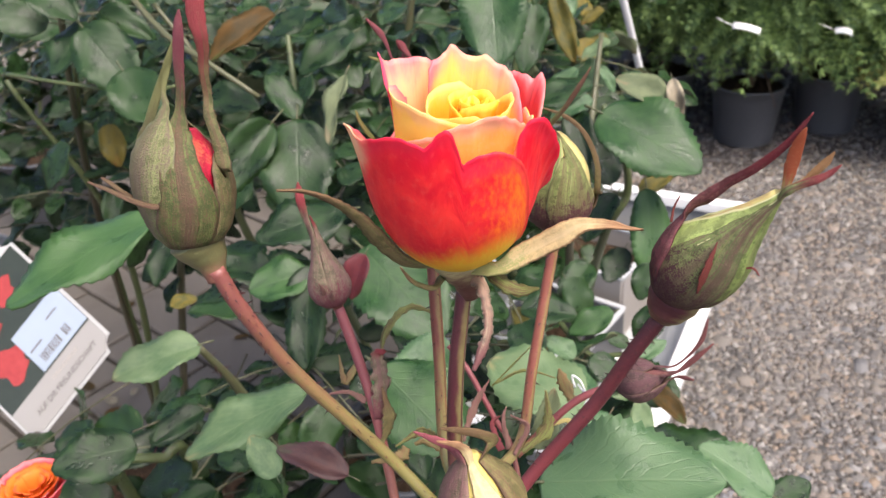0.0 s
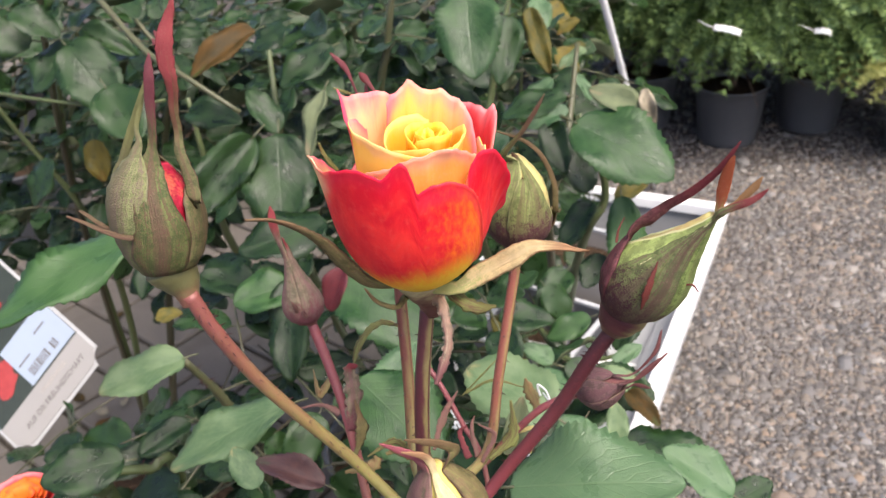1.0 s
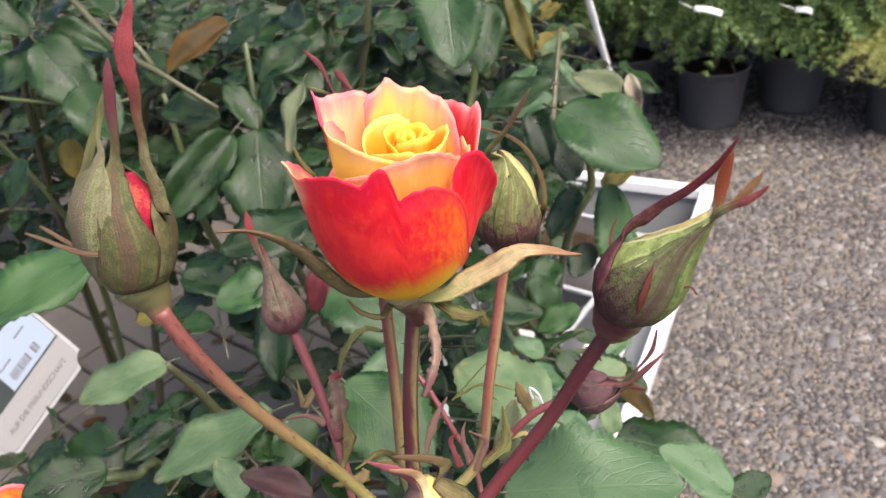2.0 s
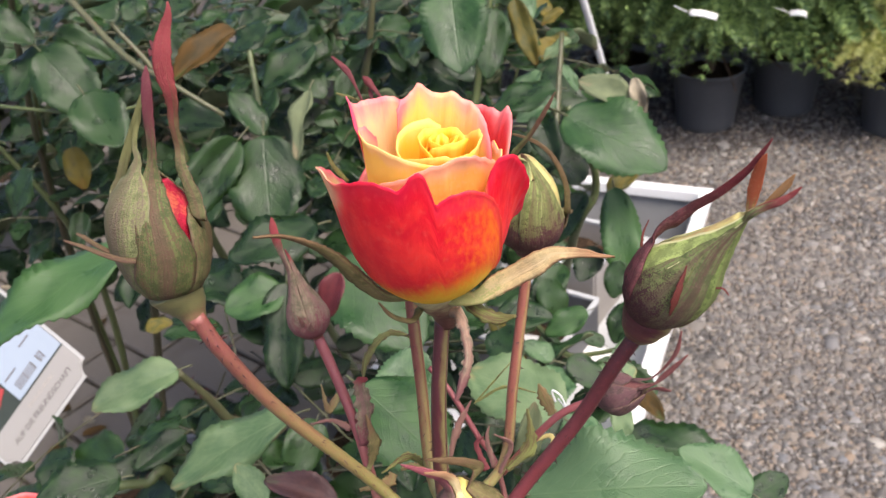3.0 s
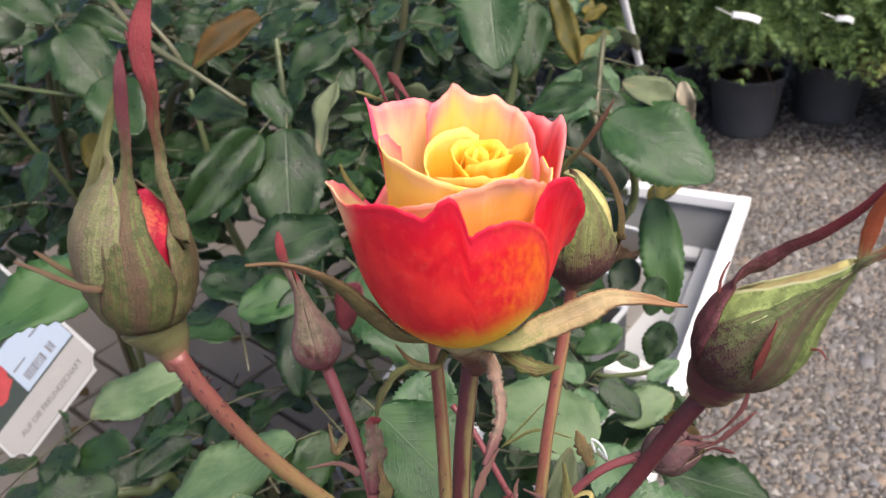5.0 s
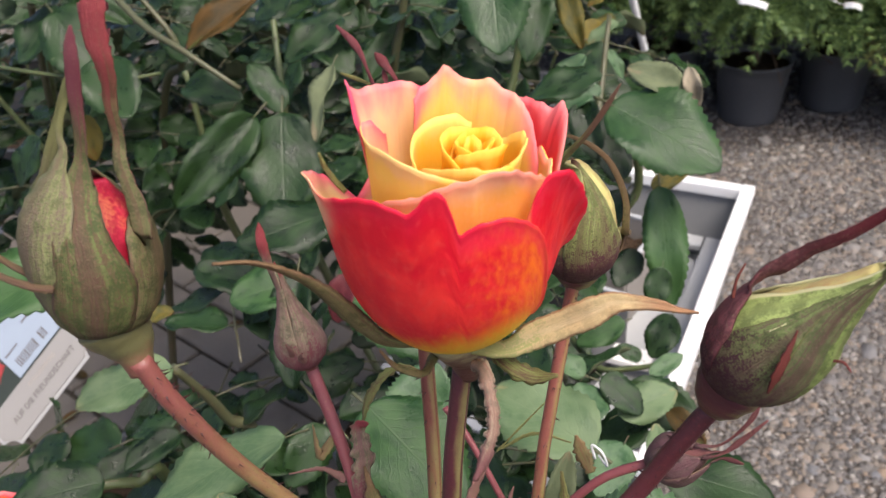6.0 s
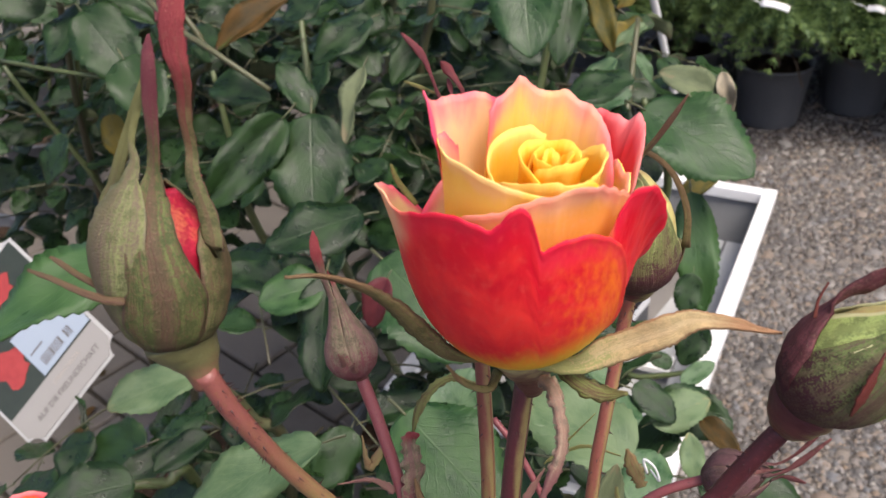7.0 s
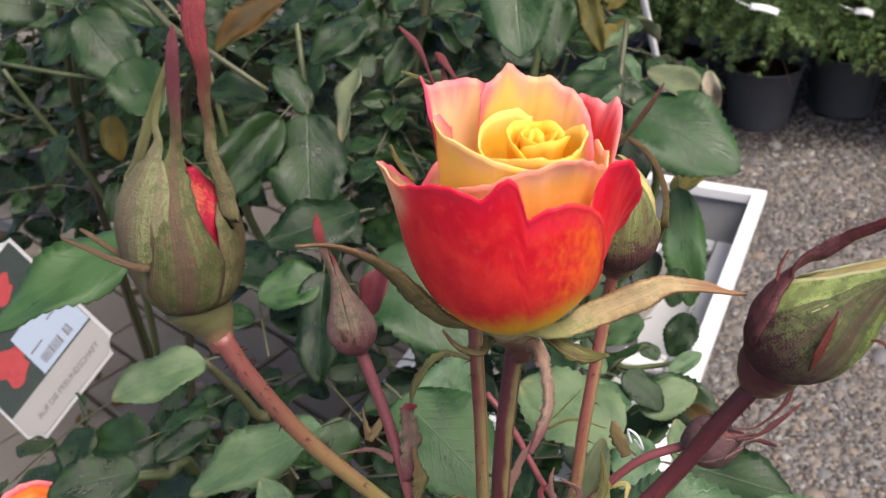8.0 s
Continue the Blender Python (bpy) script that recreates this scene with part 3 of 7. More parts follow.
slab_pts = [Vector(p) for p in ((0.0, 1.43, 0), (0.27, 1.28, 0), (-0.98, -1.33, 0), (-3.2, -1.33, 0), (-3.2, 4, 0), (0.0, 4, 0))]
under_pave = child("bedding", mesh_from("bedding", [(p.x, p.y, 0.004) for p in slab_pts] + [(p.x, p.y, -0.05) for p in slab_pts],
                                        [(5, 4, 3, 2, 1, 0), (6, 7, 8, 9, 10, 11)] + [(i, (i + 1) % 6, (i + 1) % 6 + 6, i + 6) for i in range(6)], [JOINT], smooth=False), paving, "dark gritty jointing sand")


def gravel_patch():
    """Loose stones, each a small uneven eight-cornered lump, joined as one."""
    rng = np.random.default_rng(5)
    pts = []
    for x0, x1, y0, y1, pitch, size in ((0.25, 1.75, 0.55, 1.6, 0.0070, 0.0066), (0.05, 2.4, 1.6, 2.2, 0.0090, 0.0072), (0.05, 2.8, 2.2, 3.2, 0.0125, 0.0078)):
        nx, ny = int((x1 - x0) / pitch), int((y1 - y0) / pitch)
        gx, gy = np.meshgrid(np.arange(nx), np.arange(ny))
        p = np.stack([x0 + (gx.ravel() + rng.uniform(-0.6, 0.6, nx * ny)) * pitch, y0 + (gy.ravel() + rng.uniform(-0.6, 0.6, nx * ny)) * pitch,
                      size * rng.lognormal(0, 0.45, nx * ny)], axis=1)
        pts.append(p)
    p = np.concatenate(pts)
    rel = p[:, :2] - np.array([EDGE_A.x, EDGE_A.y])
    keep = rel @ np.array([EDGE_OUT.x, EDGE_OUT.y]) > -0.15
    keep |= (p[:, 0] > 0.02) & (p[:, 1] > 1.46)
    p = p[keep]
    base = np.array([(-1, -1, -0.5), (1, -1, -0.5), (1, 1, -0.5), (-1, 1, -0.5), (-0.7, -0.7, 0.6), (0.7, -0.7, 0.6), (0.7, 0.7, 0.6), (-0.7, 0.7, 0.6)], dtype=float) * 0.5
    n = len(p)
    v = base[None] * (1 + rng.uniform(-0.38, 0.38, (n, 8, 3)))
    v *= (p[:, 2, None] * rng.uniform(0.7, 1.3, (n, 3)))[:, None, :] * np.array([1.2, 1.0, 0.9])
    a = rng.uniform(0, 6.3, n)
    tilt = rng.uniform(-0.5, 0.5, n)
    vx, vz = v[..., 0] * np.cos(tilt)[:, None] - v[..., 2] * np.sin(tilt)[:, None], v[..., 0] * np.sin(tilt)[:, None] + v[..., 2] * np.cos(tilt)[:, None]
    x = vx * np.cos(a)[:, None] - v[..., 1] * np.sin(a)[:, None]
    y = vx * np.sin(a)[:, None] + v[..., 1] * np.cos(a)[:, None]
    out = np.stack([x + p[:, 0, None], y + p[:, 1, None], vz + (-0.05 * p[:, 2] + rng.uniform(0, 0.002, n))[:, None]], axis=2).reshape(-1, 3)
    quads = np.array([(4, 5, 6, 7), (0, 1, 5, 4), (1, 2, 6, 5), (2, 3, 7, 6), (3, 0, 4, 7)])
    f = (quads[None] + (np.arange(n) * 8)[:, None, None]).reshape(-1, 4)
    me = bpy.data.meshes.new("gravel")
    me.vertices.add(len(out))
    me.vertices.foreach_set("co", out.ravel())
    me.loops.add(f.size)
    me.loops.foreach_set("vertex_index", f.ravel().astype(np.int32))
    me.polygons.add(len(f))
    me.polygons.foreach_set("loop_start", np.arange(0, f.size, 4, dtype=np.int32))
    me.polygons.foreach_set("use_smooth", np.ones(len(f), dtype=bool))
    me.materials.append(STONE)
    me.update(calc_edges=True)
    return me


tagged(new("gravel", gravel_patch()), "loose brown, grey and pinkish gravel stones", "gravel", kind="stuff")


# ---------------------------------------------------------------- white planter tray beside the roses
def planter_tray(corner, turn, length, width, height):
    """corner: the far outer corner of the rim; the tray runs from it towards the viewer (x) and to its left (y)."""
    ob = thing("planter_tray", (corner[0], corner[1], 0), "empty white plastic planter tray, its recessed inside coloured grey as shade", "planter tray")
    ob.rotation_euler = (0, 0, turn)

    def put(name, build, material, label="", bevel=0.003):
        bm = bmesh.new()
        build(bm)
        soften(bm, bevel)
        me = bpy.data.meshes.new(name)
        bm.to_mesh(me)
        bm.free()
        me.materials.append(material)
        o = new(name, me)
        o.parent = ob
        return tagged(o, label)

    rim, h = 0.024, height
    for nm, size, place in (("rim", (length, rim, 0.022), (length / 2, rim / 2, h)), ("rim", (length, rim, 0.022), (length / 2, width - rim / 2, h)),
                            ("rim", (rim, width - 2 * rim, 0.022), (rim / 2, width / 2, h - 0.0005)), ("rim", (rim, width - 2 * rim, 0.022), (length - rim / 2, width / 2, h - 0.0005))):
        put(nm, lambda bm, s=size, p=place: box(bm, s, (p[0], -p[1], p[2])), WHITE, "white rim")
    # walls that lean inwards to a narrower foot; grey paints shade onto white plastic
    ins = 0.30 * h
    out_ring = [(0.008, -0.008), (length - 0.008, -0.008), (length - 0.008, -width + 0.008), (0.008, -width + 0.008)]
    foot = [(ins, -ins), (length - ins, -ins), (length - ins, -width + ins), (ins, -width + ins)]
    for i in range(4):
        j = (i + 1) % 4
        a, b, c, d = (*out_ring[i], h - 0.010), (*out_ring[j], h - 0.010), (*foot[j], 0.0), (*foot[i], 0.0)
        nrm = (Vector(b) - Vector(a)).cross(Vector(d) - Vector(a)).normalized() * 0.005
        mid = Vector((length / 2, -width / 2, h / 2))
        if nrm.dot(mid - Vector(a)) < 0:
            nrm.negate()
        vs = [Vector(q) for q in (a, b, c, d)] + [Vector(q) + nrm for q in (a, b, c, d)]
        o = new("side_wall", mesh_from("side_wall", vs, [(0, 1, 2, 3), (7, 6, 5, 4), (0, 4, 5, 1), (1, 5, 6, 2), (2, 6, 7, 3), (3, 7, 4, 0)], [WALL_SHADE], smooth=False))
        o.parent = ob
        tagged(o, "white sloping wall, shade painted in grey")
    # stepped ledge and sunk floor, white plastic with its shade coloured pale grey
    z = h - 0.10
    for size, place in (((length - 0.04, 0.055, 0.012), (length / 2, 0.0445, z)), ((length - 0.04, 0.055, 0.012), (length / 2, width - 0.0445, z)),
                        ((0.055, width - 0.15, 0.012), (0.0445, width / 2, z)), ((0.055, width - 0.15, 0.012), (length - 0.0445, width / 2, z))):
        put("ledge", lambda bm, s=size, p=place: box(bm, s, (p[0], -p[1], p[2])), PALE_GREY, "white stepped ledge, shade painted in pale grey")
    put("floor_pan", lambda bm: box(bm, (length - 0.09, width - 0.09, 0.008), (length / 2, -width / 2, z - 0.035)), PALE_GREY, "white sunk floor, shade painted in pale grey")
    put("crossbar", lambda bm: box(bm, (0.04, width - 0.15, 0.012), (0.42, -width / 2, z - 0.001)), WHITE, "white cross rib")
    return ob


TRAY_TURN = radians(247)
tray = planter_tray((0.452, 1.232), TRAY_TURN, 0.74, 0.40, 0.388)


def open_box(place, turn, size, label, material, fill, wall=0.006):
    """A small open-topped plastic box with a pale lip, standing in the tray."""
    ob = thing("plastic_box", place, label, "plastic box")
    ob.rotation_euler = (0, 0, turn)
    L, W, H = size

    def put(name, dims, at, mat, bevel=0.0015):
        bm = bmesh.new()
        box(bm, dims, at)
        soften(bm, bevel)
        me = bpy.data.meshes.new(name)
        bm.to_mesh(me)
        bm.free()
        me.materials.append(mat)
        o = new(name, me)
        o.parent = ob
        return o

    for sx, sy, px, py in ((L, wall, 0, W / 2), (L, wall, 0, -W / 2), (wall, W - wall, L / 2, 0), (wall, W - wall, -L / 2, 0)):
        put("side_wall", (sx, sy, H), (px, py, H / 2), material)
        put("lip", (sx + (0.004 if sx > sy else 0.003), sy + 0.003, 0.006), (px, py, H + 0.002), PALE_GREY)
    bm = bmesh.new()
    box(bm, (L - wall * 2, W - wall * 2, H * fill), (0, 0, H * fill / 2 + 0.001))
    bmesh.ops.subdivide_edges(bm, edges=list(bm.edges), cuts=6, use_grid_fill=True)
    for v in bm.verts:
        if v.co.z > H * fill * 0.9:
            v.co.z += 0.012 * noise.noise(v.co * 60)
    me = bpy.data.meshes.new("soil")
    bm.to_mesh(me)
    bm.free()
    me.materials.append(SOIL)
    o = new("soil", me)
    o.parent = ob
    return ob


def in_tray(x, y, z=0.0):
    c, s = math.cos(TRAY_TURN), math.sin(TRAY_TURN)
    return (0.452 + x * c + y * s, 1.232 + x * s - y * c, z)


BOX_TURN = radians(-32.7)
open_box((0.070, 0.930, 0.2575), BOX_TURN, (0.17, 0.17, 0.098), "dark plastic box with a pale lip, standing in the tray", BLACK, 0.15)
open_box((0.158, 1.112, 0.2575), BOX_TURN, (0.17, 0.15, 0.125), "taupe open plastic box with dark soil, standing in the tray", TAUPE, 0.7)

# black watering hose that curls over the box
hv, hf, hu = tube([in_tray(0.26, 0.235, 0.385), in_tray(0.38, 0.20, 0.425), in_tray(0.47, 0.17, 0.38), in_tray(0.58, 0.19, 0.31)], [0.006, 0.006], 10, 24)
tagged(new("hose", mesh_from("hose", hv, hf, [HOSE], uvs=hu)), "thin black rubber watering hose over the plastic box", "hose")

# white pole that leans beside the tray
pv, pf, pu = tube([(0.4736, 2.0652, 0.0000), (0.2018, 1.5938, 0.8611)], [0.0085, 0.0085], 12, 10)
pole = tagged(new("pole", mesh_from("pole", pv, pf, [WHITE], uvs=pu)), "slim white plastic pole leaning over the rose bed", "pole")


# ---------------------------------------------------------------- potted conifers across the yard
def pot_mesh(r, h):
    """A tapered nursery pot with a rolled rim and a shallow foot, open at the top."""
    prof = [(0.0, 0.004), (0.70 * r, 0.004), (0.76 * r, 0.0), (0.79 * r, 0.01), (0.93 * r, 0.80 * h), (0.945 * r, 0.81 * h), (0.965 * r, 0.96 * h), (1.0 * r, 0.965 * h), (1.01 * r, 0.985 * h), (1.0 * r, h),
            (0.955 * r, h), (0.94 * r, 0.97 * h), (0.90 * r, 0.8 * h), (0.0, 0.8 * h)]
    seg = 32
    verts, faces = [], []
    for x, z in prof:
        for k in range(seg):
            a = 2 * math.pi * k / seg
            verts.append((x * math.cos(a), x * math.sin(a), z))
    for i in range(len(prof) - 1):
        for k in range(seg):
            l = (k + 1) % seg
            faces.append((i * seg + k, i * seg + l, (i + 1) * seg + l, (i + 1) * seg + k))
    return mesh_from("pot", verts, faces, [BLACK])


def soil_mesh(r, z):
    verts, faces, rings, seg = [(0, 0, z + 0.008)], [], 8, 28
    for i in range(1, rings + 1):
        for k in range(seg):
            a = 2 * math.pi * k / seg
            q = r * i / rings
            p = Vector((q * math.cos(a), q * math.sin(a), z))
            p.z += 0.012 * noise.noise(p * 55) + 0.008 * (1 - i / rings)
            verts.append(p)
    for k in range(seg):
        faces.append((0, 1 + k, 1 + (k + 1) % seg))
    for i in range(rings - 1):
        for k in range(seg):
            l = (k + 1) % seg
            faces.append((1 + i * seg + k, 1 + (i + 1) * seg + k, 1 + (i + 1) * seg + l, 1 + i * seg + l))
    return mesh_from("soil", verts, faces, [SOIL])


def foliage_mesh(rng, height, spread, count, material, droop=0.3, length=0.05, start=0.22):
    """Whorled branches with short bottle-brush shoots, every needle a thin blade."""
    verts, faces = [], []
    for _ in range(count):
        f = rng.random() ** 1.25
        z = start + f * (height - start)
        reach = spread * (1 - 0.80 * f) * (0.35 + 0.65 * math.sqrt(rng.random()))
        a = rng.uniform(0, 2 * math.pi)
        out = Vector((math.cos(a), math.sin(a), 0))
        p = out * reach + Vector((0, 0, z - droop * reach * rng.uniform(0.3, 1.0)))
        d = (out * 0.9 + Vector((rng.gauss(0, 0.4), rng.gauss(0, 0.4), rng.uniform(-1.2, 0.15)))).normalized()
        L = length * rng.uniform(0.7, 1.4)
        side = d.cross(Vector((0.1, 0.2, 1))).normalized()
        up = side.cross(d)
        rows = 8
        for i in range(rows):
            s = i / (rows - 1)
            c = p + d * L * s + Vector((0, 0, -0.25 * L * s * s))
            for k in range(10):
                w = 2 * math.pi * (k / 10 + 0.13 * i)
                nd = (side * math.cos(w) + up * math.sin(w) * 0.75 + d * 0.75).normalized()
                nl = L * 0.24 * (1.15 - 0.45 * s) * rng.uniform(0.8, 1.2)
                e = nd.cross(d).normalized() * nl * 0.11
                j = len(verts)
                verts += [c - e, c + e, c + nd * nl + e * 0.5, c + nd * nl - e * 0.5]
                faces.append((j, j + 1, j + 2, j + 3))
    return mesh_from("foliage", verts, faces, [material], smooth=False)


def conifer(place, r, h, tree_h, spread, count, material, label, seed, length=0.115, start=0.25):
    rng = random.Random(seed)
    ob = thing("potted_conifer", place, label, "conifer", "potted conifers across the yard")
    for nm, me, lb in (("pot", pot_mesh(r, h), "matt black nursery pot"), ("soil", soil_mesh(0.93 * r, h * 0.88), "brown potting soil")):
        o = new(nm, me)
        o.parent = ob
        tagged(o, lb)
    tv, tf, tu = tube([(0, 0, h * 0.8), (0.01, 0.0, h + 0.3 * tree_h), (0, 0.01, h + 0.9 * tree_h)], [0.016, 0.011, 0.003], 8, 12)
    o = new("trunk", mesh_from("trunk", tv, tf, [BARK], uvs=tu))
    o.parent = ob
    for i in range(16):
        a, z = rng.uniform(0, 6.28), h + rng.uniform(0.05, 0.7) * tree_h
        q = spread * (1 - 0.75 * (z - h) / tree_h) * 0.8
        bv, bf, bu = tube([(0, 0, z), (q * 0.5 * math.cos(a), q * 0.5 * math.sin(a), z + 0.01), (q * math.cos(a), q * math.sin(a), z - 0.05)], [0.005, 0.003, 0.001], 5, 7)
        o = new("branch", mesh_from("branch", bv, bf, [BARK], uvs=bu))
        o.parent = ob
    o = new("foliage", foliage_mesh(rng, h + tree_h, spread, count, material, 0.12, length, h + start))
    o.parent = ob
    tagged(o, kind="stuff")
    return ob


SPRUCE = "bushy dark green spruce in a black nursery pot on gravel"
conifer((0.765, 2.395, 0.0), 0.116, 0.195, 1.0, 0.30, 1700, NEEDLE, SPRUCE, 1)
conifer((1.045, 2.47, 0.0), 0.116, 0.195, 1.0, 0.30, 1600, NEEDLE, SPRUCE, 2)
conifer((0.52, 2.56, 0.0), 0.116, 0.195, 0.95, 0.30, 1600, NEEDLE, SPRUCE, 3)
conifer((1.30, 2.24, 0.0), 0.11, 0.18, 0.60, 0.22, 1100, NEEDLE_GOLD, "low golden yellow conifer in a black nursery pot on gravel", 4, 0.085, 0.15)
# back row: unseen height of 2.2 m added to keep skylight off the far gravel
for i, (x, y) in enumerate(((0.25, 2.95), (0.62, 3.05), (0.95, 3.0), (1.30, 2.98), (1.62, 2.85), (1.95, 2.7), (-0.1, 3.1), (2.15, 2.25), (2.3, 1.8))):
    conifer((x, y, 0.0), 0.108, 0.19, 2.2, 0.42, 800, NEEDLE, SPRUCE, 10 + i, 0.12)


def loop_label(place, yaw, tilt, size):
    """A white paper loop label tied on a branch."""
    ob = thing("plant_label", place, "small white paper label hanging on the spruce", "plant label", "labels on the conifers")
    L, W = size
    grid = [[(L * (i / 8 - 0.5), W * (j / 3 - 0.5), 0.012 * math.sin(i / 8 * 3.0)) for j in range(4)] for i in range(9)]
    uvs = [[(i / 8, j / 3) for j in range(4)] for i in range(9)]
    v, f, ix, u = sheet(grid, uvs, 0.0008)
    o = new("paper_strip", mesh_from("paper_strip", v, f, [WHITE], uvs=u))
    o.parent = ob
    ob.rotation_euler = (radians(tilt), radians(12), radians(yaw))
    sv, sf, su = tube([(-L / 2, 0, 0), (-L / 2 - 0.02, 0, 0.01), (-L / 2 - 0.045, 0.01, 0.0)], [0.0012, 0.0012], 5, 6)
    o = new("tie", mesh_from("tie", sv, sf, [WHITE], uvs=su))
    o.parent = ob
    return ob


loop_label((0.6298, 2.0192, 0.4823), -15, 55, (0.072, 0.017))
loop_label((0.8965, 2.0652, 0.4467), -5, 50, (0.046, 0.017))


# ---------------------------------------------------------------- rose leaves, buds and blooms
def leaf_mesh(seed, ratio, fold, curl, top, low=None, wavy=0.085, rows=25, cols=(1.0, 0.66, 0.33, 0.0, -0.33, -0.66, -1.0)):
    """A toothed oval leaflet, one unit long, with a short stalk; upper and lower faces differ."""
    rng = random.Random(seed)
    ph = rng.uniform(0, 6)
    peak = 0.447 ** 0.50 * 0.553 ** 0.62
    grid, uvs = [], []
    for i in range(rows):
        u = i / (rows - 1)
        w = ratio / 2 * (max(u, 1e-4) ** 0.50 * max(1 - u, 1e-4) ** 0.62) / peak * (1.0 - 0.22 * u ** 6) + 0.004
        row, uvr = [], []
        for v in cols:
            tooth = 0.0
            if abs(v) == 1.0 and 0.06 < u < 0.97:
                tooth = (0.045 if i % 2 else -0.045) * rng.uniform(0.5, 1.3)
            x = v * w * (1 + tooth)
            y = u + (0.012 if tooth > 0 else 0.0)
            z = fold * abs(v) * w - curl * u * u + wavy * w * v * v * math.sin(9 * u + ph + (1.4 if v > 0 else 0)) * 2.2 + 0.012 * math.sin(5 * u + ph)
            row.append((x, y, z))
            uvr.append((u, v * 0.5 + 0.5))
        grid.append(row)
        uvs.append(uvr)
    v, f, ix, uv = sheet(grid, uvs, 0.010)
    tv, tf, tu = tube([(0, -0.16, -0.02), (0, -0.07, 0.0), (0, 0.03, 0.0)], [0.014, 0.012, 0.010], 6, 6)
    k = len(v)
    verts = list(map(tuple, v)) + [tuple(q) for q in tv]
    faces = f + [tuple(a + k for a in q) for q in tf]
    index = ix + [2] * len(tf)
    uv = np.concatenate([uv, np.full((len(tv), 2), 0.5)])
    return mesh_from("leaf", verts, faces, [top, low or LEAF_UNDER, STEM_OLD], index, uv)


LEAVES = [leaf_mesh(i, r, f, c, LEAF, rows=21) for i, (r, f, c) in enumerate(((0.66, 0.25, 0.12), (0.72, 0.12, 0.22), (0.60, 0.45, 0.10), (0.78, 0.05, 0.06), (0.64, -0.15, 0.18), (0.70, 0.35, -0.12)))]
PALE = [leaf_mesh(20 + i, r, f, c, LEAF_PALE, wavy=0.1) for i, (r, f, c) in enumerate(((0.64, 0.2, 0.1), (0.72, 0.1, 0.2)))]
KINDS = {"dark": LEAVES, "pale": PALE, "yellow": [leaf_mesh(31, 0.66, 0.2, 0.15, LEAF_YELLOW)], "brown": [leaf_mesh(32, 0.50, 0.5, 0.2, LEAF_BROWN)],
         "red": [leaf_mesh(33, 0.5, 0.5, 0.25, LEAF_RED, LEAF_RED)], "tan": [leaf_mesh(34, 0.5, 0.6, 0.35, LEAF_TAN, LEAF_TAN, 0.2)],
         "fresh": [leaf_mesh(36, 0.62, 0.3, 0.15, LEAF_FRESH, rows=35), leaf_mesh(37, 0.7, 0.15, 0.1, LEAF_FRESH, wavy=0.12, rows=41)],
         "mid": [leaf_mesh(38, 0.72, 0.2, 0.12, LEAF_MID, rows=35), leaf_mesh(39, 0.66, 0.1, 0.16, LEAF_MID, rows=31)],
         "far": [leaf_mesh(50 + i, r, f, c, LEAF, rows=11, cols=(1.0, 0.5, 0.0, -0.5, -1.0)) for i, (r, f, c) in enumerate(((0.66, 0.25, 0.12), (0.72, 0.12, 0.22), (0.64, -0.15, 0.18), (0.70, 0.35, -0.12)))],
         "plum": [leaf_mesh(40, 0.45, 0.7, 0.3, LEAF_PLUM, LEAF_PLUM, 0.15)],
         "under": [leaf_mesh(35, 0.62, 0.3, 0.15, LEAF_UNDER, LEAF)]}
LEAF_LABEL = {"plum": "young plum-brown leaf", "yellow": "yellowing leaf", "brown": "bronze-brown leaf", "red": "young dark red leaf", "tan": "dry tan leaf", "pale": "pale green leaf with a browned spot", "under": "leaf showing its pale underside"}


def leaf(parent, base, tip, roll=0.0, kind="dark", pick=0, wide=1.0, up=(0.0, -0.45, 0.9)):
    base, tip = Vector(base), Vector(tip)
    y = tip - base
    L = y.length
    y.normalize()
    n = Vector(up)
    n = (n - y * n.dot(y))
    if n.length < 0.05:
        n = Vector((1, 0, 0)) - y * y.x
    n.normalize()
    n = Matrix.Rotation(radians(roll), 3, y) @ n
    x = y.cross(n)
    m = Matrix((x * L * wide, y * L, n * L)).transposed().to_4x4()
    m.translation = base
    pool = KINDS[kind]
    ob = new("leaf", pool[pick % len(pool)])
    ob.matrix_basis = m
    under(ob, parent)
    if kind in LEAF_LABEL:
        tagged(ob, LEAF_LABEL[kind])
    return ob


def cane(parent, pts, r0, r1, material=STEM_GREEN, prickles=6, seed=0, name="cane", label="", length=0.006, seg=9, n=26):
    v, f, u = tube(pts, [r0, (r0 + r1) / 2, r1], seg, n, prickles, length, random.Random(seed), 0.05)
    return child(name, mesh_from(name, v, f, [material], uvs=u), parent, label)


def strip(parent, name, pts, widths, front, outer, inner, label="", trough=0.35, n=18, jag=0.0, seed=0, thick=0.0006):
    """A narrow leafy strip along pts: a free sepal, a bract. front: the way its outer face looks."""
    rng = random.Random(seed)
    c = spline(pts, n)
    grid, uvs = [], []
    f = Vector(front).normalized()
    cols = (1, 0.6, 0, -0.6, -1)
    for i, p in enumerate(c):
        s = i / (n - 1)
        t = (c[min(i + 1, n - 1)] - c[max(i - 1, 0)]).normalized()
        side = t.cross(f).normalized()
        nrm = side.cross(t)
        w = lerp_list(widths, s)
        row = []
        for q in cols:
            e = 1 + (jag * rng.uniform(-1, 1) if abs(q) == 1 else 0)
            row.append(p + side * (-q) * w * e - nrm * (trough * w * q * q))
        grid.append(row)
        uvs.append([(s, q * 0.5 + 0.5) for q in cols])
    v, fc, ix, uv = sheet(grid, uvs, thick)
    return child(name, mesh_from(name, v, fc, [outer, inner], ix, uv), parent, label)


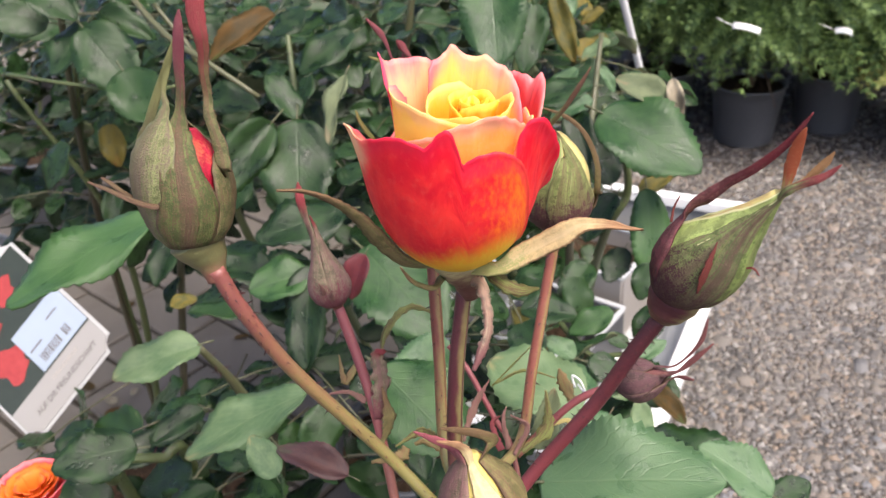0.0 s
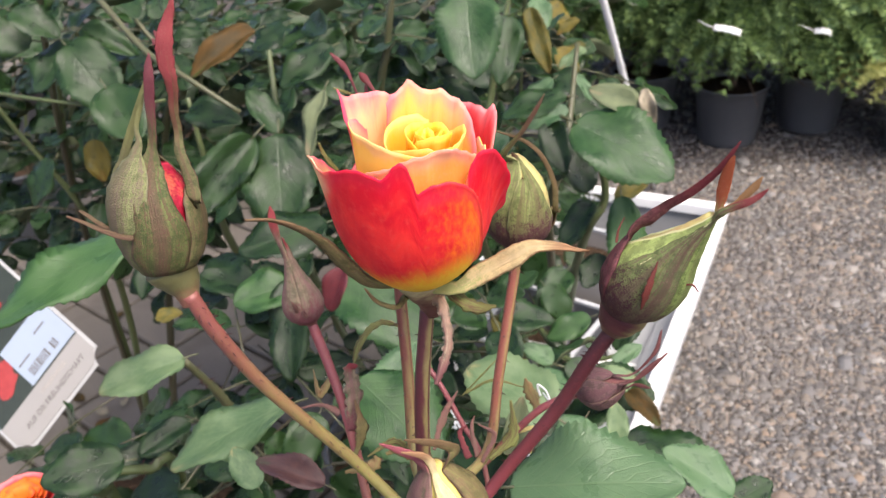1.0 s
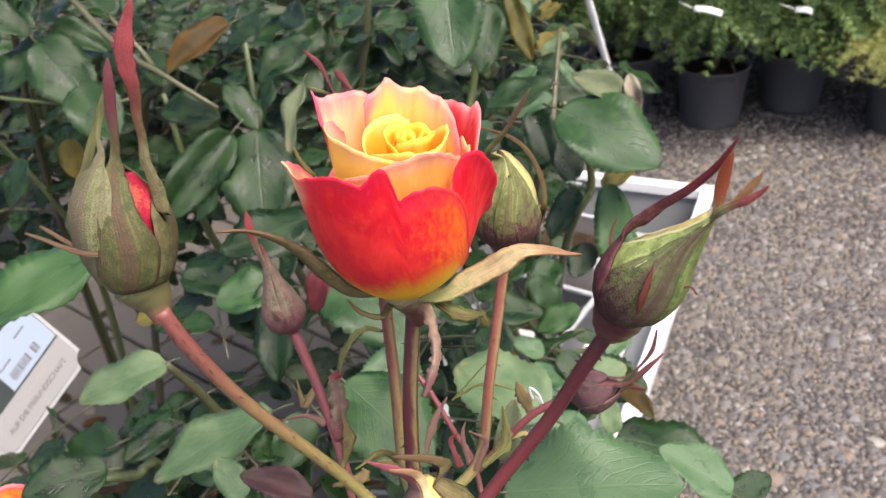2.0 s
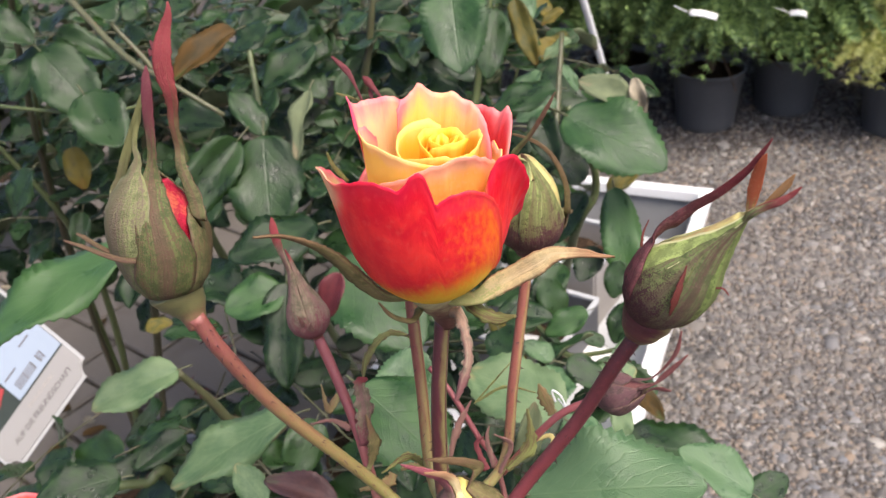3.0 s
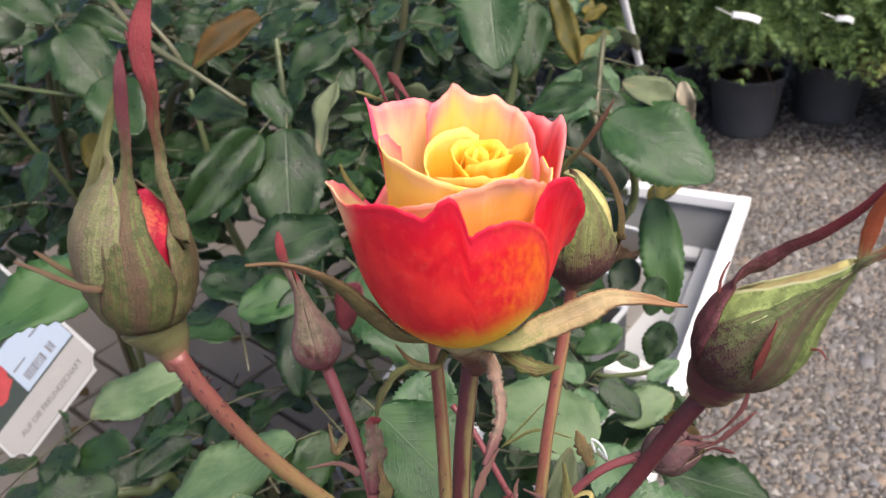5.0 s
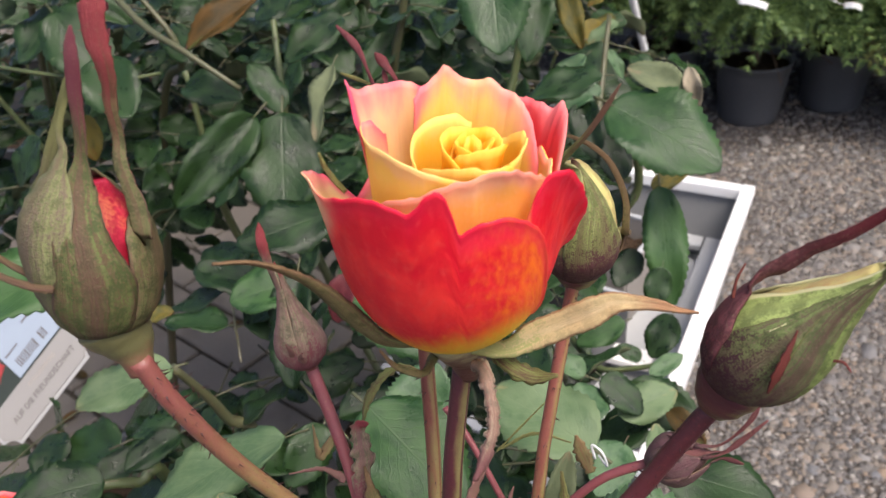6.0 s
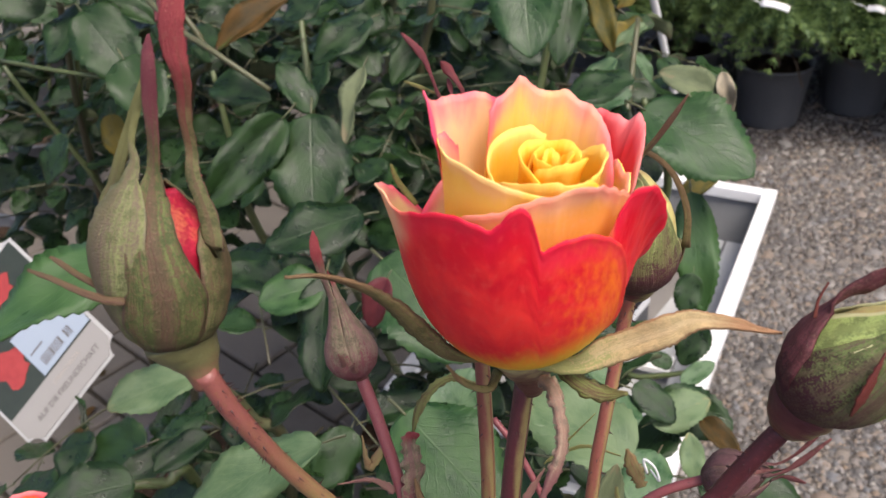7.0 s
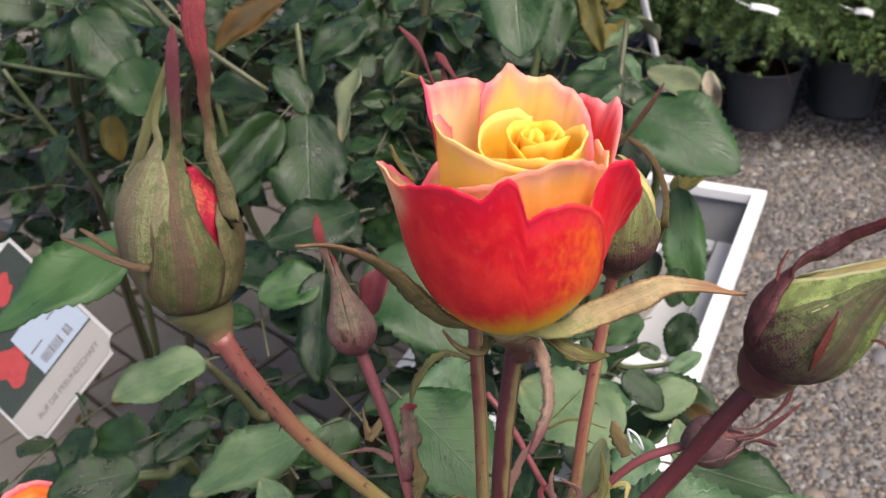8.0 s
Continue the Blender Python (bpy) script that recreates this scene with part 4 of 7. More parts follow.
BODY = [0.42, 0.70, 0.90, 1.0, 1.0, 0.93, 0.80, 0.62, 0.42, 0.24, 0.08]


def bud(parent, base, top, radius, sepals, core=RED, label="", front=(0.0, -0.85, 0.5), body=BODY, pinch=0.75):
    """An egg-shaped bud of rolled petals, wrapped in sepals.
    sepals: angle, half width (degrees), height to which it clings, tip path (points), width of the tip, material."""
    base, top = Vector(base), Vector(top)
    axis = top - base
    L = axis.length
    axis.normalize()
    y = -Vector(front)
    y = (y - axis * y.dot(axis)).normalized()
    x = y.cross(axis)

    def at(theta, v, k=1.0):
        r = radius * lerp_list(body, v) * k
        return base + axis * (L * v) + (x * math.sin(theta) - y * math.cos(theta)) * r

    seg, rows = 28, 18
    verts, faces, uvs = [], [], []
    for i in range(rows):
        v = i / (rows - 1)
        for k in range(seg):
            a = 2 * math.pi * k / seg
            verts.append(at(a, v, (0.95 + 0.03 * math.sin(3 * a + 5 * v)) * (1 - pinch * min(1.0, max(0.0, v - 0.58) / 0.26))))
            uvs.append((k / seg * 0.8 + 0.1, 0.35 + 0.5 * v))
    for i in range(rows - 1):
        for k in range(seg):
            l = (k + 1) % seg
            faces.append((i * seg + k, i * seg + l, (i + 1) * seg + l, (i + 1) * seg + k))
    faces.append(tuple(range((rows - 1) * seg, rows * seg)))
    ob = child("bud", mesh_from("bud", verts, faces, [core], uvs=uvs), parent, label)
    cols = (1, 0.7, 0.35, 0, -0.35, -0.7, -1)
    for layer, (angle, half, cling, path, wide, material) in enumerate(sepals):
        wide *= 0.62
        th, hf = radians(angle), radians(half)
        grid, uv = [], []
        nb, nt = 16, 16
        for i in range(nb):
            v = cling * i / nb
            f = 1 - 0.88 * (v / cling) ** 3.6
            row = []
            for q in cols:
                k = 1.0 + 0.016 * layer + 0.03 * (1 - abs(q)) + 0.014 * math.sin(9 * q + angle) + (0.03 if abs(q) == 1 else 0.0) + 0.012 * math.sin(5 * v + angle)
                row.append(at(th + hf * f * q, v, k))
            grid.append(row)
            uv.append([(0.6 * i / nb, q * 0.5 + 0.5) for q in cols])
        c = spline([at(th, cling, 1.04)] + [Vector(p) for p in path], nt)
        w0 = radius * lerp_list(body, cling) * math.sin(hf * 0.14 + 0.05) * 1.0
        out = (x * math.sin(th) - y * math.cos(th))
        for i in range(nt):
            s = i / (nt - 1)
            t = (c[min(i + 1, nt - 1)] - c[max(i - 1, 0)]).normalized()
            turn = min(1.0, 2.2 * s)
            side = t.cross(out * (1 - turn) - y * turn)
            side = side.normalized() if side.length > 0.15 else x
            nrm = side.cross(t)
            w = lerp_list([max(w0, 0.7 * wide), 0.55 * wide, 0.34 * wide, 0.32 * wide, 0.6 * wide, wide, 0.7 * wide, 0.00012], s)
            grid.append([c[i] - side * q * w - nrm * 0.3 * w * q * q for q in cols])
            uv.append([(0.62 + 0.38 * s, q * 0.5 + 0.5) for q in cols])
        v, f, ix, u = sheet(grid, uv, 0.0005)
        child("sepal", mesh_from("sepal", v, f, [material, material], ix, u), ob)
    return ob


def clasped_bud(parent, base, top, radius, body, sepals, core, label, front=(0.0, -0.85, 0.5), core_size=0.95, core_height=0.93):
    """A bud whose sepals clasp it. Every sepal: rows of (height, first angle, last angle) on the bud, free tip of (x, y, z, half width), material, lift at its top, raggedness."""
    base, top = Vector(base), Vector(top)
    axis = top - base
    L = axis.length
    axis.normalize()
    y = -Vector(front)
    y = (y - axis * y.dot(axis)).normalized()
    x = y.cross(axis)

    def at(theta, v, k=1.0):
        r = radius * lerp_list(body, v) * k
        return base + axis * (L * v) + (x * math.sin(theta) - y * math.cos(theta)) * r

    seg, rows = 36, 22
    verts, faces, uvs = [], [], []
    for i in range(rows):
        v = i / (rows - 1)
        for k in range(seg):
            a = 2 * math.pi * k / seg
            roll = core_size * (0.985 + 0.02 * math.sin(3 * a + 6 * v) + 0.02 * math.sin(2 * a - 9 * v))
            verts.append(at(a, v * core_height, roll))
            uvs.append((k / seg * 0.8 + 0.1, 0.3 + 0.5 * v))
    for i in range(rows - 1):
        for k in range(seg):
            l = (k + 1) % seg
            faces.append((i * seg + k, i * seg + l, (i + 1) * seg + l, (i + 1) * seg + k))
    faces.append(tuple(range((rows - 1) * seg, rows * seg)))
    ob = child("bud", mesh_from("bud", verts, faces, [core], uvs=uvs), parent, label)
    cols = [1 - 2 * j / 10 for j in range(11)]
    for layer, (edges, tip, material, lift, jag) in enumerate(sepals):
        rng = random.Random(layer * 7 + len(edges))
        first, last = [(v, a) for v, a, _ in edges], [(v, b) for v, _, b in edges]
        v0, v1 = edges[0][0], edges[-1][0]
        grid, uv = [], []
        nb, nt = 22, 10 + 5 * len(tip)
        for i in range(nb):
            v = v0 + (v1 - v0) * i / (nb - 1)
            a0, a1 = profile(first, v), profile(last, v)
            row = []
            for q in cols:
                th = radians((a0 + a1) / 2 + (a1 - a0) / 2 * q)
                k = 1.015 + 0.018 * layer + 0.035 * (1 - q * q) + 0.016 * math.sin(11 * q + 4 * v + layer) * (0.4 + v) + lift * (v / v1) ** 4
                k += 0.035 * max(0.0, abs(q) - 0.75) / 0.25 * math.sin(17 * v + 3 * layer + 2 * q)
                row.append(at(th, v, k))
            grid.append(row)
            uv.append([(0.5 * i / nb, q * 0.5 + 0.5) for q in cols])
        if tip:
            head = sum(grid[-1], Vector()) / len(cols)
            w0 = (grid[-1][0] - grid[-1][-1]).length / 2
            edge0 = (grid[-1][-1] - grid[-1][0]).normalized()
            c = spline([head] + [Vector(p[:3]) for p in tip], nt)
            wide = [w0] + [p[3] for p in tip]
            hairs = []
            for i in range(1, nt):
                s = i / (nt - 1)
                t = (c[min(i + 1, nt - 1)] - c[i - 1]).normalized()
                side = t.cross(y).normalized()
                if side.dot(edge0) < 0:
                    side.negate()
                blend = min(1.0, s * len(tip) / 1.5)
                side = (edge0 * (1 - blend) + side * blend).normalized()
                side = (side - t * side.dot(t)).normalized()
                nrm = side.cross(t)
                if nrm.dot(y) > 0:
                    nrm.negate()
                x_ = s * (len(wide) - 1)
                j = min(int(x_), len(wide) - 2)
                w = wide[j] + (wide[j + 1] - wide[j]) * (x_ - j)
                el, er = 1 + jag * rng.uniform(-1, 1), 1 + jag * rng.uniform(-1, 1)
                grid.append([c[i] - side * q * w * (el if q > 0.9 else er if q < -0.9 else 1.0) - nrm * 0.16 * w * q * q + nrm * 0.10 * w * max(0.0, 0.3 - abs(q)) for q in cols])
                uv.append([(0.5 + 0.5 * s, q * 0.5 + 0.5) for q in cols])
                if w > 0.0003:
                    hairs.append((c[i] + side * w * 0.95, side, w))
                    hairs.append((c[i] - side * w * 0.95, -side, w))
        v, f, ix, u = sheet(grid, uv, 0.0005)
        v, f, u, ix = [tuple(p) for p in v], list(f), [tuple(q) for q in u], list(ix)
        if tip:
            for p, d, w in hairs:
                if rng.random() < 0.5:
                    continue
                h = rng.uniform(0.0003, 0.0008)
                d = (d + Vector((rng.gauss(0, 0.3), rng.gauss(0, 0.3), rng.gauss(0.2, 0.3)))).normalized()
                e1 = d.orthogonal().normalized() * 0.00007
                e2 = d.cross(e1)
                k = len(v)
                v += [tuple(p + e1), tuple(p - e1 * 0.5 + e2 * 0.87), tuple(p - e1 * 0.5 - e2 * 0.87), tuple(p + d * h)]
                u += [(0.9, 0.5)] * 4
                f += [(k, k + 1, k + 3), (k + 1, k + 2, k + 3), (k + 2, k, k + 3)]
                ix += [0, 0, 0]
        child("sepal", mesh_from("sepal", v, f, [material, material], ix, np.array(u)), ob)
    return ob


def profile(pairs, a):
    """A smooth value at the angle a from (angle, value) pairs, or one value for all."""
    if not isinstance(pairs, list):
        return pairs
    if a <= pairs[0][0]:
        return pairs[0][1]
    for (a0, v0), (a1, v1) in zip(pairs, pairs[1:]):
        if a <= a1:
            t = (a - a0) / (a1 - a0)
            t = 0.5 * t + 0.5 * t * t * (3 - 2 * t)
            return v0 + (v1 - v0) * t
    return pairs[-1][1]


def petal(parent, origin, th0, th1, R, rb, zc, rims, flares, outer, inner, ruffle=0.0, seed=0, nu=40, nv=22, claw=0.75, lean=(0.0, 0.0), label=""):
    """A cupped petal round an upright axis; sizes in centimetres. Angles from the front, to the right; rims and flares run from th0 to th1."""
    rng = random.Random(seed)
    ph = rng.uniform(0, 6)
    grid, uvs = [], []
    for j in range(nv):
        v = j / (nv - 1)
        row, uvr = [], []
        for i in range(nu):
            u = 1 - i / (nu - 1)
            rim, flare = profile(rims, th0 + u * (th1 - th0)), profile(flares, th0 + u * (th1 - th0))
            span = claw + (1 - claw) * min(1.0, v * 1.6) ** 0.7
            th = radians((th0 + th1) / 2 + (u - 0.5) * (th1 - th0) * span)
            z = rim * v
            r = rb + (R - rb) * (1 - math.exp(-z / zc))
            bend = max(0.0, (v - 0.62) / 0.38)
            r += flare * bend ** 2
            z -= abs(flare) * 0.35 * bend ** 3
            wave = noise.noise((u * 7 + ph, v * 2, ph)) + 0.3 * noise.noise((u * 19, v * 3 + ph, 2 * ph))
            r += 2.2 * ruffle * v ** 4 * wave + 0.06 * ruffle * v * math.sin(ph * 2 + u * 31 + 4 * v)
            z += 1.6 * ruffle * v ** 4 * noise.noise((u * 14, ph, 3.0)) + 0.7 * ruffle * v ** 6 * noise.noise((u * 40, ph, 7.0))
            # the rim itself rolls a little outwards
            lip = max(0.0, (v - 0.93) / 0.07)
            r += 0.035 * lip * lip
            row.append((origin[0] + 0.01 * (r * math.sin(th) + lean[0] * z), origin[1] + 0.01 * (-r * math.cos(th) + lean[1] * z), origin[2] + 0.01 * z))
            uvr.append((u, v))
        grid.append(row)
        uvs.append(uvr)
    v, f, ix, uv = sheet(grid, uvs, 0.00025)
    return child("petal", mesh_from("petal", v, f, [outer, inner], ix, uv), parent, label)


def rose_pot(ob, r=0.125, h=0.24):
    """Every rose stands in its own black nursery pot."""
    for nm, me, lb in (("pot", pot_mesh(r, h), "black nursery pot"), ("soil", soil_mesh(0.93 * r, h * 0.88), "dark soil with dry leaves")):
        o = new(nm, me)
        o.parent = ob
        tagged(o, lb)


# ---------------------------------------------------------------- the rose in the middle
ROOT = Vector((-0.02, 0.12, 0.006))
rose = thing("rose_bush", ROOT, "potted rose with one red and yellow bloom among buds", "rose bush")
rose_pot(rose)
NODE = (-0.0135, -0.0454, 1.0130)
cane(rose, [ROOT + Vector((0, 0, 0.2)), (0.0, 0.09, 0.5), (-0.005, 0.04, 0.8), NODE], 0.0065, 0.0035, STEM_OLD, 26, 1, label="thorny main cane")

# bloom
BASE = Vector((-0.0107, -0.0340, 1.0846))
hip_v, hip_f, hip_u = tube([BASE + Vector((0.002, 0.001, -0.0125)), BASE + Vector((0.002, 0.001, -0.0075)), BASE + Vector((0.001, 0.0, -0.003)), BASE + Vector((0, 0, 0.001)), BASE + Vector((0, 0, 0.006))], [0.0026, 0.0040, 0.0056, 0.0075, 0.005], 20, 18)
bloom = child("bloom", mesh_from("bloom", hip_v, hip_f, [HIP_BLOOM], uvs=hip_u), rose, "half-open rose, scarlet outside and yellow inside")
O = BASE
petal(bloom, O, -132, 66, 2.22, 0.68, 1.02, [(-132, 2.0), (-114, 2.9), (-102, 3.4), (-90, 3.75), (-80, 3.98), (-72, 4.12), (-66, 4.12), (-60, 3.98), (-54, 3.92), (-44, 4.05), (-34, 4.18), (-24, 4.20), (-17, 4.13), (-12, 4.04), (-8, 4.16), (-4, 4.37), (0, 4.46), (3, 4.37), (5, 4.1), (8, 3.62), (11, 3.72), (17, 3.82), (26, 3.82), (35, 3.70), (41, 3.50), (46, 3.2), (50, 2.75), (54, 2.05), (60, 1.4), (66, 0.9)],
      [(-132, 0.1), (-100, 0.14), (-84, 0.18), (-72, 0.2), (-62, 0.12), (-48, 0.02), (-40, 0.0), (28, 0.0), (36, 0.05), (66, 0.0)], RED_PALE_SIDE, CREAM, 0.02, 1, 150, 40, 1.25, lean=(0.02, -0.05), label="broad scarlet petal with yellow margin")
petal(bloom, O, 40, 118, 2.14, 0.5, 0.95, [(40, 3.6), (44, 4.1), (49, 4.36), (54, 4.40), (60, 4.22), (66, 3.9), (73, 3.5), (80, 3.0), (88, 2.4), (100, 1.8), (118, 1.2)], [(40, -0.05), (46, 0.05), (54, 0.20), (64, 0.28), (76, 0.28), (90, 0.2), (118, 0.1)], RED, CREAM, 0.045, 2, 70, 30, lean=(0.02, -0.05), label="scarlet petal with yellow margin")
petal(bloom, O, 105, 255, 2.0, 0.3, 0.95, [(105, 2.0), (140, 2.9), (180, 3.1), (220, 3.0), (255, 2.4)], 0.1, RED, CREAM, 0.03, 3, lean=(0.02, -0.05))
petal(bloom, O, -50, 96, 1.75, 0.55, 0.9, [(-50, 3.2), (-38, 3.8), (-26, 4.0), (-13, 4.14), (-1, 4.30), (11, 4.44), (19, 4.54), (27, 4.64), (33, 4.62), (41, 4.42), (54, 4.08), (76, 3.6), (96, 2.8)], [(-50, 0.0), (5, 0.04), (18, 0.14), (30, 0.32), (42, 0.2), (56, 0.06), (96, 0.0)], PEACH, PEACH, 0.03, 4, 90, 34, lean=(0.03, -0.06), label="peach-orange petal")
petal(bloom, O, -122, 24, 1.40, 0.5, 0.9, [(-122, 4.3), (-104, 4.6), (-86, 4.76), (-66, 4.76), (-52, 4.73), (-44, 4.69), (-26, 4.58), (-13, 4.46), (-4, 4.39), (5, 4.33), (24, 4.1)], [(-122, 0.05), (-60, 0.08), (-44, 0.04), (24, 0.0)], GOLD, CREAM, 0.012, 5, 80, 34, lean=(0.06, -0.11), label="yellow petal with a slanting rim")
petal(bloom, O, 196, 284, 1.38, 0.5, 0.9, [(196, 4.3), (201, 4.6), (205, 4.76), (212, 4.88), (220, 4.96), (231, 5.0), (242, 5.08), (252, 5.14), (259, 5.2), (266, 5.36), (272, 5.58), (277, 5.5), (284, 4.9)], [(196, 0.0), (230, 0.03), (254, 0.10), (270, 0.26), (284, 0.1)], CREAM, CREAM, 0.02, 6, 80, 34, lean=(0.05, -0.10), label="peach petal with a pink rim")
petal(bloom, O, 110, 236, 1.20, 0.5, 0.9, [(110, 3.2), (117, 3.66), (121, 3.92), (130, 4.26), (140, 4.53), (150, 4.70), (158, 4.70), (165, 4.84), (172, 4.92), (180, 4.88), (188, 4.9), (196, 5.04), (202, 5.2), (206, 5.24), (211, 5.1), (218, 5.0), (228, 4.98), (236, 4.8)], [(110, 0.1), (140, 0.08), (175, 0.10), (204, 0.10), (236, 0.0)], BACK_GOLD, BACK_GOLD, 0.035, 7, 90, 34, lean=(0.13, -0.12), label="yellow petal with a wavy pink rim")
petal(bloom, O, 98, 160, 1.62, 0.5, 0.9, [(98, 3.4), (103, 3.9), (108, 4.2), (113, 4.42), (119, 4.5), (124, 4.3), (131, 4.36), (142, 4.34), (151, 4.3), (160, 3.9)], [(98, 0.05), (106, 0.18), (118, 0.24), (130, 0.16), (160, 0.05)], CORAL, CORAL, 0.028, 8, 60, 28, lean=(0.10, -0.05), label="coral pink curled petal")
petal(bloom, O, 56, 124, 1.45, 0.5, 0.9, [(56, 3.3), (76, 3.6), (92, 3.75), (108, 3.8), (118, 3.7), (124, 3.4)], 0.06, GOLD, BACK_GOLD, 0.04, 9, 40, 24, lean=(0.08, -0.07), label="peach petal")
# heart: rolled petals round a narrow spiral
for k in range(6):
    q = 0.50 - 0.078 * k
    a0 = 165 + 137 * k
    top = 4.46 - 0.015 * k
    petal(bloom, O, a0, a0 + 190 - 6 * k, q, 0.15, 1.2, [(a0, top - 0.4), (a0 + 25, top - 0.08), (a0 + 70, top + 0.04), (a0 + 115, top + 0.01), (a0 + 150, top - 0.12), (a0 + 190, top - 0.45)], 0.05, HEART, HEART, 0.012, 20 + k, 44, 20, lean=(0.145, -0.16))
petal(bloom, O, -178, -40, 0.96, 0.4, 1.2, [(-178, 4.2), (-160, 4.42), (-130, 4.44), (-100, 4.36), (-70, 4.15), (-40, 3.7)], 0.03, YELLOW, YELLOW, 0.012, 33, lean=(0.135, -0.13), label="yellow petal rolled round the heart")
petal(bloom, O, -80, 76, 0.86, 0.4, 1.2, [(-80, 3.9), (-50, 4.2), (-20, 4.30), (5, 4.36), (12, 4.28), (40, 4.25), (76, 3.8)], 0.02, YELLOW, YELLOW, 0.02, 31, lean=(0.13, -0.15), label="yellow petal")
petal(bloom, O, 20, 150, 0.78, 0.4, 1.2, [(20, 3.9), (50, 4.22), (80, 4.34), (110, 4.36), (150, 4.0)], 0.02, YELLOW, YELLOW, 0.02, 34, lean=(0.14, -0.14), label="yellow petal")
FRONT = (0.0, -0.7, -0.6)
strip(bloom, "sepal", [BASE + Vector((-0.002, -0.003, -0.001)), (-0.0221, -0.0424, 1.0878), (-0.0272, -0.0441, 1.0941), (-0.0317, -0.0463, 1.1024), (-0.0358, -0.0480, 1.1076), (-0.0416, -0.0503, 1.1121), (-0.0470, -0.0540, 1.1148)], [0.0028, 0.0027, 0.0026, 0.0021, 0.0014, 0.0007, 0.0002], FRONT, SKIN_REFLEXED, SKIN_REFLEXED, "reflexed olive sepal", jag=0.16, seed=1, n=64)
strip(bloom, "sepal", [BASE + Vector((0.003, -0.003, -0.001)), (-0.0008, -0.0414, 1.0856), (0.005, -0.0429, 1.0902), (0.0097, -0.0446, 1.0938), (0.0142, -0.0466, 1.0977), (0.0174, -0.0473, 1.1001), (0.0206, -0.0487, 1.1013), (0.0244, -0.0506, 1.1021), (0.0279, -0.052, 1.102), (0.0308, -0.0529, 1.1021)], [0.0020, 0.0016, 0.0025, 0.0025, 0.0026, 0.0020, 0.0013, 0.0009, 0.0004, 0.0001], (0.05, -0.62, 0.55), SKIN_CREAM, SKIN_CREAM, "reflexed cream-brown sepal", trough=-0.30, jag=0.07, seed=2, n=90)
strip(bloom, "sepal", [(-0.0070, -0.0420, 1.0832), (-0.0045, -0.0475, 1.0842), (-0.0035, -0.0504, 1.0814), (-0.0031, -0.0529, 1.0776), (-0.0043, -0.0549, 1.0726), (-0.0070, -0.0563, 1.0667)], [0.0013, 0.0012, 0.0009, 0.0010, 0.0011, 0.0004], (0.3, -0.9, 0.3), SKIN_DRY, SKIN_DRY, "withered drooping sepal", trough=0.9, jag=0.45, seed=3, n=60)
strip(bloom, "sepal", [BASE + Vector((0.006, -0.002, -0.002)), (0.0003, -0.0420, 1.0818), (0.0045, -0.0436, 1.0806), (0.0088, -0.0449, 1.0820)], [0.0010, 0.0017, 0.0014, 0.0002], (0, -0.7, 0.6), SEPAL_BACK, SEPAL_BACK, jag=0.3, seed=4)
strip(bloom, "sepal", [BASE + Vector((-0.004, -0.003, -0.004)), (-0.0165, -0.0439, 1.0821), (-0.0210, -0.0449, 1.0847), (-0.0236, -0.0456, 1.0894)], [0.0008, 0.0006, 0.0004, 0.0001], (0, -0.7, 0.6), SKIN_REFLEXED, SKIN_REFLEXED, jag=0.3, seed=5)
strip(bloom, "sepal", [(-0.0274, -0.0375, 1.1180), (-0.0292, -0.0369, 1.1201), (-0.0307, -0.0361, 1.1224), (-0.0314, -0.0358, 1.1249)], [0.0003, 0.0004, 0.0003, 0.0001], (0, -0.7, 0.6), SEPAL_BACK, SEPAL_BACK, jag=0.2, seed=6)



def stem(pts, r0, r1, material, label, seed, prickles=50, length=0.0016):
    return cane(rose, pts, r0, r1, material, prickles, seed, "flower_stem", label, length, 14, 34)


stem([NODE, (-0.0143, -0.0415, 1.0270), (-0.0128, -0.0382, 1.0511), BASE + Vector((0.001, 0.001, -0.010))], 0.00228, 0.00205, STEM_DARK, "maroon flower stem, green on one side", 2, 30, 0.0014)
stem([NODE, (-0.0181, -0.0345, 1.0197), (-0.0186, -0.0238, 1.0426), (-0.0192, -0.0158, 1.0649), (-0.0197, -0.0093, 1.0906), (-0.0211, -0.0053, 1.1123)], 0.00160, 0.00182, STEM_BROWN, "reddish olive flower stem", 3, 60, 0.0017)
stem([(-0.0188, -0.0460, 1.0069), (-0.0343, -0.0425, 1.0272), (-0.0523, -0.0488, 1.0605), (-0.0604, -0.0537, 1.0836), (-0.0641, -0.0546, 1.0958)], 0.00165, 0.00195, STEM_OLIVE, "olive-brown bristly flower stem", 4, 110, 0.0016)
stem([NODE, (0.0029, -0.0218, 1.0078), (0.0082, -0.0084, 1.0288), (0.0139, 0.0040, 1.0558), (0.0157, 0.0067, 1.0658)], 0.00167, 0.00167, STEM_BROWN, "olive-red flower stem", 5, 70, 0.0017)
stem([(-0.0010, -0.0485, 1.0108), (0.0093, -0.0444, 1.0240), (0.0235, -0.0428, 1.0442), (0.0327, -0.0430, 1.0620), (0.0381, -0.0428, 1.0713)], 0.00185, 0.00205, STEM_WINE, "dark wine-red bristly flower stem", 6, 150, 0.0013)
stem([(-0.0343, -0.0334, 0.9926), (-0.0380, -0.0232, 1.0093), (-0.0417, -0.0149, 1.0229), (-0.0462, -0.0076, 1.0352), (-0.0509, -0.0014, 1.0475)], 0.00152, 0.00167, STEM_PINK, "slender pink flower stem", 7, 30, 0.0010)
